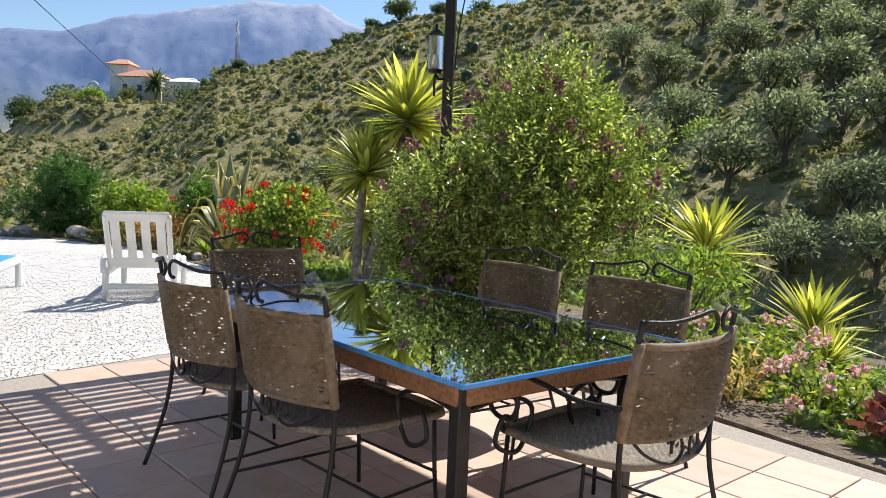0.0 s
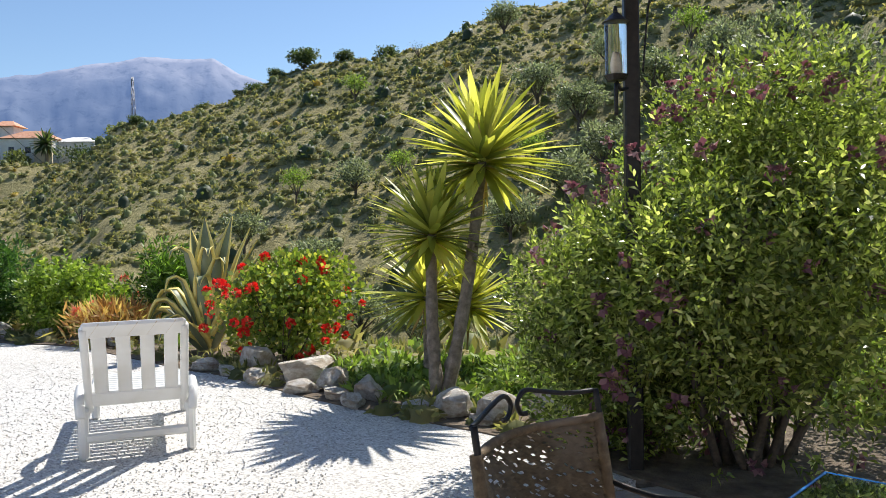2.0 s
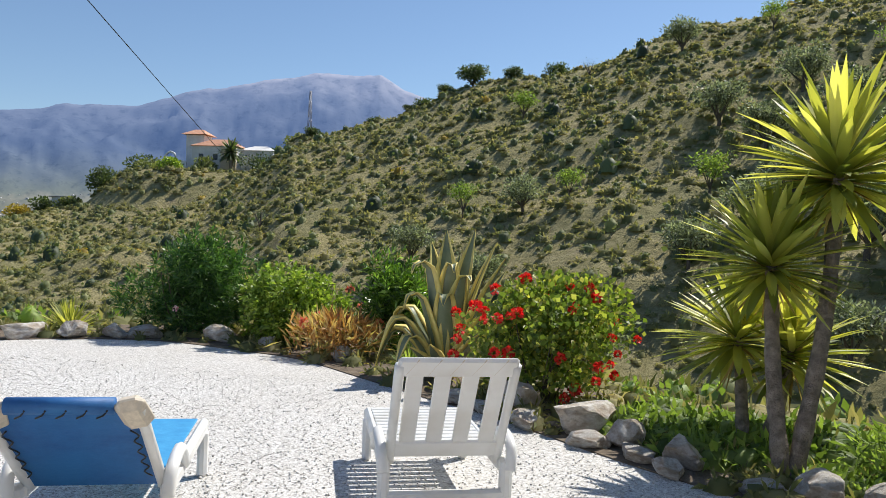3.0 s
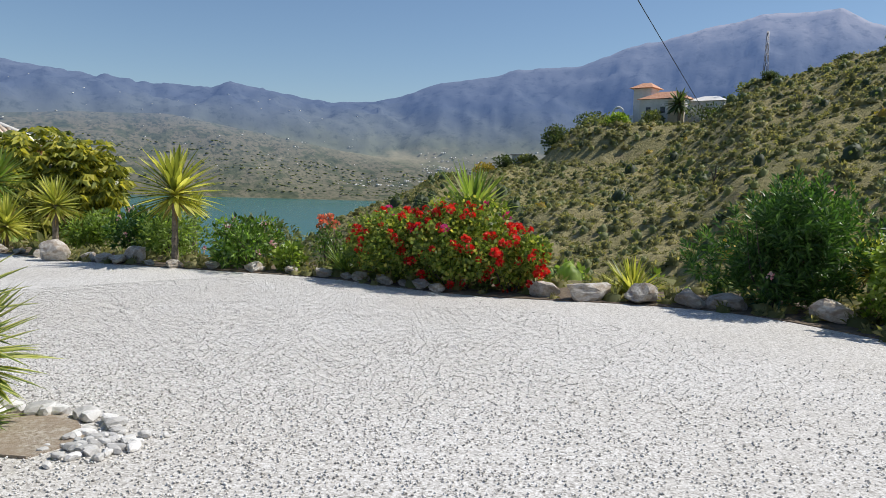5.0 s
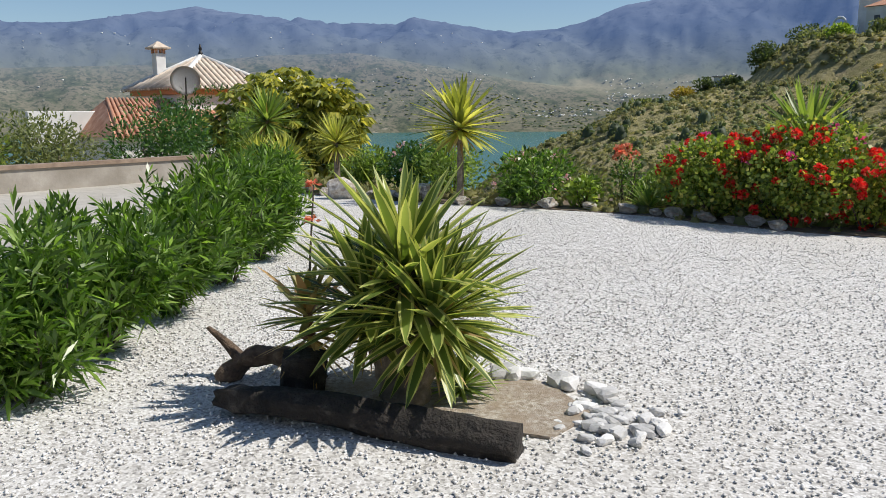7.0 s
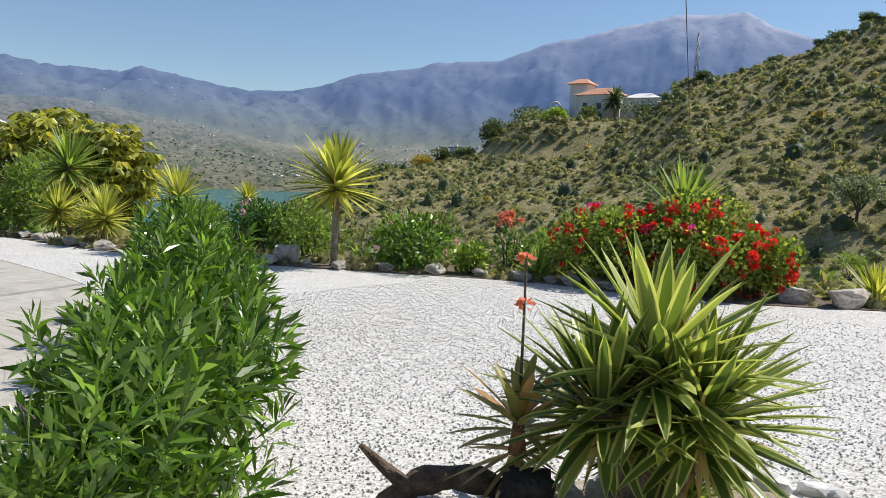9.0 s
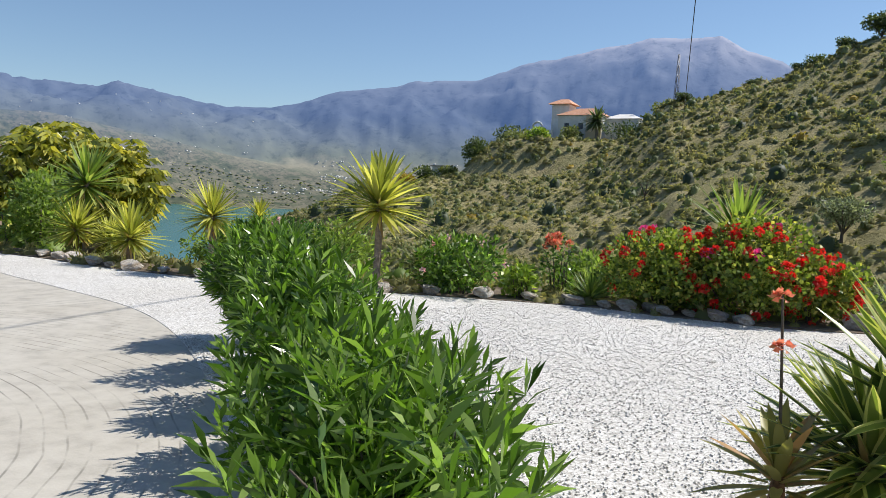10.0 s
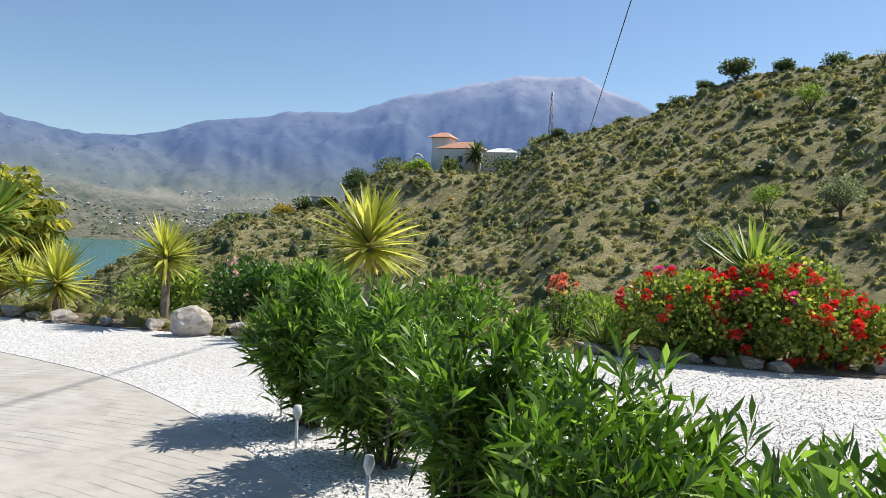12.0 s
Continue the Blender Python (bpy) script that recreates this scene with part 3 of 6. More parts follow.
def make_land():
    azs = np.concatenate([np.arange(-180, -40, 2.5), np.arange(-40, 100, 0.4), np.arange(100, 180.1, 2.5)])
    rs = np.concatenate([[0.5], np.geomspace(4, 28, 30), np.geomspace(29, 175, 80), np.geomspace(185, 700, 14), [1500, 2700]])
    A, Rr = np.meshgrid(azs, rs, indexing="ij")
    X, Y = CX - Rr * np.sin(np.radians(A)), CY + Rr * np.cos(np.radians(A))
    Z, S = land(A, Rr)
    near = Rr < 700
    Z[near] += rough_land(X[near], Y[near], S[near])
    sel = ((np.hypot(X + 46, Y - 12) < 22) | (np.hypot(X + 86, Y - 137) < 22))
    for i, j in zip(*np.nonzero(sel)):
        Z[i, j] = villa_flat(X[i, j], Y[i, j], Z[i, j])
    Z = np.where(Rr < np.interp(A, EDGE[:, 0], EDGE[:, 1]), -0.03, Z)
    na, nr = A.shape
    idx = np.arange(na * nr).reshape(na, nr)
    F = np.stack([idx[:-1, :-1], idx[1:, :-1], idx[1:, 1:], idx[:-1, 1:]], -1).reshape(-1, 4)
    me = np_mesh("ground", np.stack([X, Y, Z], -1).reshape(-1, 3), F[:, ::-1], True)
    solid("ground", me, M_HILL, "dry grassy hillside and valley around the terrace", "ground", kind="structure")
    # mountains beyond the lake
    azs = np.concatenate([np.arange(-180, 8, 4.0), np.arange(8, 100, 0.22), np.arange(100, 180.1, 4.0)])
    rs = np.concatenate([[2600, 2850], np.linspace(2900, 3500, 18), np.linspace(3540, 4350, 26), [4420, 4600]])
    A, Rr = np.meshgrid(azs, rs, indexing="ij")
    X, Y = CX - Rr * np.sin(np.radians(A)), CY + Rr * np.cos(np.radians(A))
    top, foot = np.interp(A, SKYLINE[:, 0], SKYLINE[:, 1]), np.interp(A, FOOT[:, 0], FOOT[:, 1])
    p1, p2 = np.clip((Rr - 2900) / 600, 0, 1), np.clip((Rr - 3500) / 850, 0, 1)
    elev = -1.36 + (foot + 1.36) * p1 ** 1.2 + (top - foot) * p2 ** 0.9
    elev -= 0.7 * np.exp(-((p2 - 0.11) / 0.07) ** 2) * np.clip(foot - 0.8, 0, 1.5)
    ridged = 0.5 - np.abs(fbm(X, Y, 0.0016, 5, 1.0))
    elev += ridged * 1.7 * np.sin(np.pi * np.clip(p2, 0, 1)) + (0.4 - np.abs(fbm(X, Y, 0.0045, 4, 8.0))) * 0.6 * np.sin(np.pi * np.clip(p2 * 0.97, 0, 1)) + (fbm(X, Y, 0.0028, 4, 5.0) * 0.75 + 0.25) * np.sin(np.pi * p1) + fbm(X, Y, 0.01, 3, 2.0) * 0.10 * (p2 > 0.6)
    Z = 1.3 + Rr * np.tan(np.radians(elev))
    Z = np.where(Rr < 2880, -82, Z)
    Z = np.where(Rr > 4360, Z - 250 * (Rr - 4360) / 200, Z)
    na, nr = A.shape
    idx = np.arange(na * nr).reshape(na, nr)
    F = np.stack([idx[:-1, :-1], idx[1:, :-1], idx[1:, 1:], idx[:-1, 1:]], -1).reshape(-1, 4)
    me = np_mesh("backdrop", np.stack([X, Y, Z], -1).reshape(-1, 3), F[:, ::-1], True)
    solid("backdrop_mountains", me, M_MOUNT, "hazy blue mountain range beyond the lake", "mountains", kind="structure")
    a = np.radians(np.arange(0, 360, 10))
    ring = np.stack([CX + 2890 * np.cos(a), CY + 2890 * np.sin(a), np.full(36, -70.0)], 1)
    bm = bmesh.new()
    bm.faces.new([bm.verts.new(v) for v in ring])
    solid("water", bm, M_WATER, "calm teal reservoir below the hills", "lake", kind="structure")


make_land()


def flat_sheet(name, outline, z, material, label, category, thick=0.05):
    bm = bmesh.new()
    top = [bm.verts.new((x, y, z)) for x, y in outline]
    f = bm.faces.new(top)
    f.normal_update()
    if f.normal.z < 0:
        f.normal_flip()
    r = bmesh.ops.extrude_face_region(bm, geom=[f])
    for v in r["geom"]:
        if isinstance(v, bmesh.types.BMVert):
            v.co.z -= thick
    return solid(name, bm, material, label, category, kind="structure")


GRAVEL_EDGE = [(0.75, 7.55), (0.1, 8.35), (-0.95, 9.1), (-1.7, 9.7), (-2.7, 10.6), (-3.3, 11.0), (-4.2, 11.7), (-5.4, 12.6), (-6.3, 12.9), (-7.7, 13.2), (-8.8, 12.85), (-9.8, 12.1),
               (-10.5, 11.65), (-11.6, 11.3), (-12.8, 11.05), (-15.0, 9.75), (-16.5, 8.98), (-18.3, 8.35), (-20.2, 8.1), (-22, 7.6)]
PATH_EDGE = [(-21, 7.2), (-18.5, 6.95), (-16.8, 6.92), (-15.2, 6.85), (-13.9, 6.5), (-12.6, 5.92), (-11.2, 5.2), (-10.0, 4.6), (-8.8, 4.0), (-7.2, 3.2), (-6.2, 1.8), (-6.0, -1.5)]
U, W = Vector((0.60, 0.80, 0)), Vector((0.80, -0.60, 0))   # directions of the patio, away from the house and to the right


def smooth_line(pts, n=4):
    return [(p[0], p[1]) for p in curve_pts([(x, y, 0) for x, y in pts], n)]


flat_sheet("gravel", smooth_line(GRAVEL_EDGE) + smooth_line(PATH_EDGE) + [(-4, -1.5), (-4.0, 0.5), (-2.3, 3.4), (-1.45, 4.95), (-0.7, 6.35), (-0.2, 7.1)], 0.02, M_GRAVEL,
           "white gravel chippings covering the terrace", "gravel", 0.04)
flat_sheet("path", smooth_line(PATH_EDGE) + [(-24, -1.5), (-24, 7.0)], 0.016, M_STAMP, "pale stamped concrete driveway beside the hedge", "path", 0.04)


# ---- plants ----
def inside(x, y, poly):
    hit = False
    for (x0, y0), (x1, y1) in zip(poly, poly[1:] + poly[:1]):
        if (y0 > y) != (y1 > y) and x < (x1 - x0) * (y - y0) / (y1 - y0) + x0:
            hit = not hit
    return hit


def ball_points(n, r, lumps, spread, shell=0.55):
    """Points in a lumpy crown of unit size, most near its skin, and their outward directions."""
    c = unit(r.normal(size=(lumps, 3))) * r.uniform(0.25, 0.75, (lumps, 1))
    c = np.vstack([c, np.zeros((1, 3))])
    k = r.integers(0, len(c), n)
    d = unit(r.normal(size=(n, 3)))
    rad = np.where(k == len(c) - 1, 0.85, spread) * r.uniform(shell, 1.0, n) ** 0.6
    return c[k] + d * rad[:, None], d


def shrub_mesh(name, size, n, leaf, r, lumps=14, spread=0.42, up=0.35, jitter=0.7, base=0.06, cup=0.15, droop=0.05):
    """Foliage of a bush standing on z=0: size is its width, depth and height."""
    p, d = ball_points(n, r, lumps, spread)
    p = p / max(1e-6, np.percentile(np.abs(p), 99)) * np.array([size[0] / 2, size[1] / 2, size[2] / 2]) + np.array([0, 0, size[2] / 2])
    keep = p[:, 2] > base * size[2]
    p, d = p[keep], d[keep]
    dirs = d * 0.8 + np.array([0, 0, up]) + r.normal(scale=jitter, size=p.shape)
    V, F = leaves(p, dirs, leaf[0], leaf[1], r, cup, droop)
    return np_mesh(name, V, F)


def shoot_mesh(name, size, shoots, per, reach, leaf, r, lumps=14, spread=0.42, up=0.6, base=0.1, waist=1.0, droop=0.12, shell=0.55):
    """Foliage of leafy shoots, each set round with leaves that open towards its foot; waist: how far the bush narrows at its foot."""
    p, d = ball_points(shoots, r, lumps, spread, shell)
    p = p / max(1e-6, np.percentile(np.abs(p), 99)) * np.array(size) / 2 + np.array([0, 0, size[2] / 2])
    keep = p[:, 2] > base * size[2]
    p, d = p[keep], d[keep]
    n = len(p)
    axis = unit(d * 0.55 + np.array([0, 0, up]) + r.normal(scale=0.28, size=p.shape))
    side = unit(np.cross(axis, r.normal(size=p.shape)))
    other = np.cross(axis, side)
    pos, dirs, size_l = [], [], []
    length = reach * r.uniform(0.7, 1.25, n)
    for j in range(per):
        s = j / max(1, per - 1)
        a = j * 2.39996 + r.uniform(0, 0.5, n)
        th = np.radians(78 - 62 * s) + r.normal(scale=0.15, size=n)
        q = side * np.cos(a)[:, None] + other * np.sin(a)[:, None]
        pos.append(p + axis * (length * (s - 0.75))[:, None])
        dirs.append(axis * np.cos(th)[:, None] + q * np.sin(th)[:, None])
        size_l.append(np.full(n, 1.0 - 0.35 * s))
    pos, dirs, k = np.vstack(pos), np.vstack(dirs), np.concatenate(size_l)
    narrow = np.interp(pos[:, 2] / size[2], [0, 0.55, 1], [waist, 1, 1])[:, None]
    pos[:, :2] *= narrow
    keep = pos[:, 2] > 0.02
    V, F = leaves(pos[keep], dirs[keep], leaf[0] * k[keep], leaf[1], r, 0.2, droop)
    return np_mesh(name, V, F)


def stems_mesh(name, size, count, radius, r, height=0.75):
    lines = []
    for _ in range(count):
        a = r.uniform(0, 2 * math.pi)
        q = r.uniform(0.15, 0.75)
        e = np.array([math.cos(a) * size[0] / 2 * q, math.sin(a) * size[1] / 2 * q, size[2] * height * r.uniform(0.6, 1.0)])
        s = np.array([e[0] * 0.22, e[1] * 0.22, -0.04])
        m = (s + e) / 2 + r.normal(scale=0.04, size=3) * size[0]
        lines.append((curve_pts([s, m, e], 4), np.linspace(radius, radius * 0.35, 9)))
    return tubes(name, lines, 5)


def flower_mesh(name, size, n, r):
    d = unit(r.normal(size=(n, 3)) + np.array([0, 0, 0.5]))
    V, F = leaves(d * size * 0.35, d + r.normal(scale=0.4, size=d.shape), size * 0.7, size * 0.62, r, 0.3)
    return np_mesh(name, V, F)


def shrub(name, x, y, size, n, leaf, mat, label, category, seed, z=None, group="", stems=9, stem_r=0.012, turn=0.0, flowers=(), shoots=None, **kw):
    r = np.random.default_rng(seed)
    root = thing(name, pose(x, y, (ground_z(x, y) if z is None else z), 0, 0, turn), label, category, group)
    if shoots:
        foliage = shoot_mesh("foliage", size, n, shoots[0], shoots[1], leaf, r, **kw)
    else:
        foliage = shrub_mesh("foliage", size, n, leaf, r, **kw)
    part("foliage", foliage, mat, root)
    if stems:
        part("stem", stems_mesh("stem", size, stems, stem_r, r), M_TWIG, root, "bare brown woody stems")
    for me, count, zone, label_f in flowers:
        for _ in range(count):
            d = unit(r.normal(size=3) + np.array([0, 0, zone]))
            f = part("flower_head", me, None, root)
            f.location = d * np.array([size[0] / 2, size[1] / 2, size[2] / 2]) * r.uniform(0.88, 1.06) + np.array([0, 0, size[2] / 2])
            f.rotation_euler = (r.uniform(-0.6, 0.6), r.uniform(-0.6, 0.6), r.uniform(0, 6))
            f.scale = (r.uniform(0.75, 1.25),) * 3
    return root


def yucca_leaves(n, length, width, r, low=125.0, high=4.0, droop=0.12, rows=5):
    i = np.arange(n) + 0.5
    pol = np.radians(high + (low - high) * (i / n) ** 0.85 + r.normal(scale=5, size=n))
    az = i * 2.39996 + r.normal(scale=0.15, size=n)
    d = np.stack([np.sin(pol) * np.cos(az), np.sin(pol) * np.sin(az), np.cos(pol)], 1)
    L = length * r.uniform(0.8, 1.1, n) * np.interp(i / n, [0, 0.2, 0.7, 1], [0.75, 1, 1, 0.8])
    b = d * 0.03 + np.stack([np.zeros(n), np.zeros(n), -0.16 * length * (i / n)], 1)
    return strips(b, d, L, width, r, rows, droop)


def yucca_head(name, n, length, width, seed, mat, low=125.0, dry=0):
    r = np.random.default_rng(seed)
    V, F = yucca_leaves(n, length, width, r, low)
    me = np_mesh(name, V, F)
    me.materials.append(mat)
    return me


HEADS = {"gold": [yucca_head("rosette", 150, 0.62, 0.05, 11, L_YUCCA, 118), yucca_head("rosette", 130, 0.62, 0.05, 12, L_YUCCA, 105)],
         "green": [yucca_head("rosette", 120, 0.62, 0.05, 13, L_YUCCA_GREEN, 120)]}
DRY_SKIRT = yucca_head("dry_skirt", 26, 0.42, 0.035, 15, L_DRY, 165)
for v in DRY_SKIRT.vertices:
    v.co.z -= 0.06


def blade(seed, mat, width=0.05, margin=None):
    """One leaf along +y; with a margin it has a pale band down each edge."""
    r = np.random.default_rng(seed)
    droop = r.uniform(0.03, 0.16)
    rows = 6
    cols = (-1, 0, 1) if margin is None else (-1, -0.62, 0, 0.62, 1)
    s = np.linspace(0, 1, rows)
    prof = np.interp(s, [0, 0.15, 0.5, 0.8, 1], [0.6, 0.85, 1.0, 0.62, 0.03]) * width / 2
    twist = r.normal(scale=0.12)
    V = [(q * prof[i] + twist * 0.1 * s[i] ** 2, 0.64 * s[i], abs(q) * prof[i] * 0.35 - 0.64 * droop * s[i] ** 2) for i in range(rows) for q in cols]
    k = len(cols)
    F = [(i * k + j, i * k + j + 1, (i + 1) * k + j + 1, (i + 1) * k + j) for i in range(rows - 1) for j in range(k - 1)]
    me = np_mesh("leaf", V, F)
    me.materials.append(mat)
    if margin is not None:
        me.materials.append(margin)
        me.polygons.foreach_set("material_index", np.array([1 if j in (0, k - 2) else 0 for i in range(rows - 1) for j in range(k - 1)], np.int32))
    return me


L_MARGIN = leaf_mat("pale_leaf_margin", [(0.0, (0.24, 0.25, 0.08)), (1.0, (0.42, 0.40, 0.17))], 0.25, 0.4)
BLADES = {"gold": [blade(300 + i, L_YUCCA, 0.066) for i in range(5)], "green": [blade(310 + i, L_YUCCA_GREEN, 0.06) for i in range(3)], "var": [blade(320 + i, L_YUCCA_VAR, 0.08, L_MARGIN) for i in range(7)]}


def leafy_rosette(parent, top, sc, n, kind, seed, low=120.0):
    """A rosette whose leaves are parts of their own."""
    r = np.random.default_rng(seed)
    hub = part("rosette", tubes("rosette", [([(0, 0, -0.12), (0, 0, 0.06)], [0.035, 0.012])], 7), M_BARK_RED, parent)
    hub.location = top
    for i in range(n):
        s = (i + 0.5) / n
        pol = radians(4 + (low - 4) * s ** 0.85) + r.normal(scale=0.09)
        az = i * 2.39996 + r.normal(scale=0.15)
        d = Vector((math.sin(pol) * math.cos(az), math.sin(pol) * math.sin(az), math.cos(pol)))
        L = sc * r.uniform(0.8, 1.1) * float(np.interp(s, [0, 0.2, 0.7, 1], [0.75, 1, 1, 0.82]))
        ob = new("leaf", BLADES[kind][i % len(BLADES[kind])])
        ob.parent = hub
        ob.matrix_basis = Matrix.Translation(d * 0.03 + Vector((0, 0, -0.10 * sc * s))) @ d.to_track_quat('Y', 'Z').to_matrix().to_4x4() @ Matrix.Diagonal((sc * r.uniform(0.85, 1.15), L, L, 1))


def yucca(x, y, stems, label, z=None, kind="gold", group="yuccas of the terrace bed", trunk_r=0.045, near_leaves=0):
    """stems: for each head its offset, height, scale and how far the trunk bends."""
    z0 = ground_z(x, y) if z is None else z
    root = thing("yucca", pose(x, y, z0), label, "yucca", group)
    for i, (dx, dy, h, sc, sway) in enumerate(stems):
        top = np.array([dx, dy, h])
        if h > 0.12:
            mid = top * 0.5 + np.array([sway, -sway * 0.4, 0])
            pts = curve_pts([np.array([dx * 0.1, dy * 0.1, -0.05]), mid, top], 7)
            rad = np.interp(np.linspace(0, 1, len(pts)), [0, 0.12, 0.6, 1], [trunk_r * 1.7, trunk_r * 1.15, trunk_r, trunk_r * 0.8])
            rad = rad * (1 + 0.1 * np.sin(np.arange(len(pts)) * 2.7))
            part("trunk", tubes("trunk", [(pts, rad)], 9), M_BARK, root)
        if near_leaves:
            leafy_rosette(root, top, sc, near_leaves, kind, int(abs(x * 100 + y * 10)) + i)
        else:
            heads = HEADS[kind]
            hd = tagged(part("rosette", heads[i % len(heads)], None, root), kind="stuff")
            hd.location, hd.scale, hd.rotation_euler = top, (sc,) * 3, (0.08 * math.sin(i * 5 + x), 0.08 * math.cos(i * 3 + y), i * 1.3 + x)
        if h > 0.35:
            sk = part("dry_skirt", DRY_SKIRT, None, root, "withered brown hanging leaves")
            tagged(sk, kind="stuff")
            sk.location, sk.scale, sk.rotation_euler = top, (sc,) * 3, (0, 0, i * 2.1)
    return root


def tree_mesh(seed, height, width, n, leaf, trunk_r, limbs=6, lumps=11, lift=0.3):
    r = np.random.default_rng(seed)
    lines = [(curve_pts([(0, 0, -0.3), (r.normal() * 0.05, r.normal() * 0.05, height * 0.2), (r.normal() * 0.1, r.normal() * 0.1, height * 0.42)], 4), np.linspace(trunk_r, trunk_r * 0.6, 9))]
    centres = []
    for i in range(limbs):
        a = i * 2 * math.pi / limbs + r.uniform(-0.4, 0.4)
        e = np.array([math.cos(a) * width * 0.33, math.sin(a) * width * 0.33, height * r.uniform(0.55, 0.85)])
        lines.append((curve_pts([(0, 0, height * 0.3), e * np.array([0.45, 0.45, 0.7]), e], 4), np.linspace(trunk_r * 0.5, trunk_r * 0.12, 9)))
        centres.append(e)
    centres += [np.array([r.normal() * width * 0.15, r.normal() * width * 0.15, height * r.uniform(0.6, 0.85)]) for _ in range(lumps)]
    c = np.array(centres)[r.integers(0, len(centres), n)]
    d = unit(r.normal(size=(n, 3)))
    rad = width * 0.2 * r.uniform(0.35, 1.05, n)
    p = c + d * rad[:, None] * np.array([1.1, 1.1, 0.85])
    V, F = leaves(p, d + r.normal(scale=0.8, size=d.shape), leaf[0], leaf[1], r)
    return tubes("trunk", lines, 6), np_mesh("crown", V, F)


def dome(r, seg, rings, squash):
    """A lumpy rounded tuft: corners and quads."""
    V, F = [], []
    lump = r.uniform(0.78, 1.12, (rings + 1, seg))
    for i in range(rings + 1):
        e = math.pi / 2 * (i / rings) ** 0.9
        for j in range(seg):
            a = 2 * math.pi * (j + 0.5 * (i % 2)) / seg
            k = lump[i, j] * (0.92 if i == 0 else 1.0)
            V.append((math.cos(a) * math.cos(e) * 0.5 * k, math.sin(a) * math.cos(e) * 0.5 * k, math.sin(e) * squash * k - (0.12 if i == 0 else 0)))
    for i in range(rings):
        for j in range(seg):
            F.append((i * seg + j, i * seg + (j + 1) % seg, (i + 1) * seg + (j + 1) % seg, (i + 1) * seg + j))
    return np.array(V), np.array(F)


def scrub_unit(r, kind):
    if kind == 0:      # rounded grass tussock: a dense heart bristling with blades
        V0, F0 = dome(r, 6, 2, 0.24)
        n = 19
        d = unit(r.normal(size=(n, 3)) * np.array([1, 1, 0.6]) + np.array([0, 0, 0.55]))
        V1, F1 = leaves(d * np.array([0.28, 0.28, 0.14]), d + r.normal(scale=0.45, size=d.shape), 0.40, 0.085, r, 0.3, 0.18)
    else:              # small rounded bush
        V0, F0 = dome(r, 7, 3, 0.62)
        V0 = V0 * 0.85
        n = 26
        d = unit(r.normal(size=(n, 3)) + np.array([0, 0, 0.45]))
        V1, F1 = leaves(d * np.array([0.46, 0.46, 0.56]) * r.uniform(0.75, 1.0, (n, 1)), d + r.normal(scale=0.8, size=d.shape), 0.24, 0.13, r)
    return np.vstack([V0, V1]), np.vstack([F0, F1 + len(V0)])


def scatter(name, count, az_range, r_range, kinds, size, mat, label, category, seed, power=0.5, patch=0.0):
    """Plants strewn over the slope, too many to count."""
    r = np.random.default_rng(seed)
    units = [scrub_unit(r, kinds) for _ in range(6)]
    Vs, Fs, off = [], [], 0
    az = r.uniform(*az_range, count * 2)
    rr = np.sqrt(r.uniform(r_range[0] ** 2, r_range[1] ** 2, count * 2)) if power == 0.5 else r_range[0] + (r_range[1] - r_range[0]) * r.uniform(0, 1, count * 2) ** power
    E, R = np.interp(az, EDGE[:, 0], EDGE[:, 1]), np.interp(az, RIDGE[:, 0], RIDGE[:, 1])
    ok = (rr > E + 0.6) & (rr < R + 4)
    az, rr = az[ok], rr[ok]
    x, y = CX - rr * np.sin(np.radians(az)), CY + rr * np.cos(np.radians(az))
    if patch:
        keep = fbm(x, y, 0.09, 3, seed * 1.7) > patch - 0.5
        x, y, az, rr = x[keep], y[keep], az[keep], rr[keep]
    x, y, az, rr = x[:count], y[:count], az[:count], rr[:count]
    z, s = land(az, rr)
    z = z + rough_land(x, y, s) - 0.05
    near = np.hypot(x + 86, y - 137) < 20
    z[near] = [villa_flat(a, b, c) for a, b, c in zip(x[near], y[near], z[near])]
    for i in range(len(x)):
        V, F = units[i % 6]
        sc = size * (0.4 + 1.1 * r.random() ** 1.6) * (0.75 + 0.35 * min(1, rr[i] / 80))
        a = r.uniform(0, 6.283)
        c, s_ = math.cos(a) * sc, math.sin(a) * sc
        Vs.append(np.stack([V[:, 0] * c - V[:, 1] * s_ + x[i], V[:, 0] * s_ + V[:, 1] * c + y[i], V[:, 2] * sc * r.uniform(0.8, 1.2) + z[i]], 1))
        Fs.append(F + off)
        off += len(V)
    solid(name, np_mesh(name, np.vstack(Vs), np.vstack(Fs)), mat, label, category, kind="stuff")


scatter("grass_tussocks", 13500, (-58, 60), (10, 165), 0, 1.2, L_TUSSOCK, "dry straw-green grass tussocks covering the hillside", "grass", 21)
scatter("hillside_scrub", 3200, (-58, 60), (10, 165), 1, 0.95, L_SCRUB, "low grey-green scrub bushes across the hillside", "scrub", 22)
scatter("dark_scrub", 240, (-56, 58), (16, 160), 1, 1.9, L_DARKTREE, "dark green bushes dotted over the hillside", "scrub", 23)
scatter("yellow_broom", 45, (-25, 56), (30, 160), 1, 1.5, L_YELLOWFL, "yellow flowering broom on the dry hillside", "broom", 24)
scatter("slope_grass", 2600, (-60, 75), (7, 26), 0, 0.75, L_TUSSOCK, "long dry grass on the bank below the terrace", "grass", 25)
scatter("slope_weeds", 1500, (-60, 80), (7, 24), 1, 0.55, L_ALMOND, "green weeds on the bank below the terrace", "weeds", 26)


def place_polar(az, r):
    return CX - r * math.sin(radians(az)), CY + r * math.cos(radians(az))


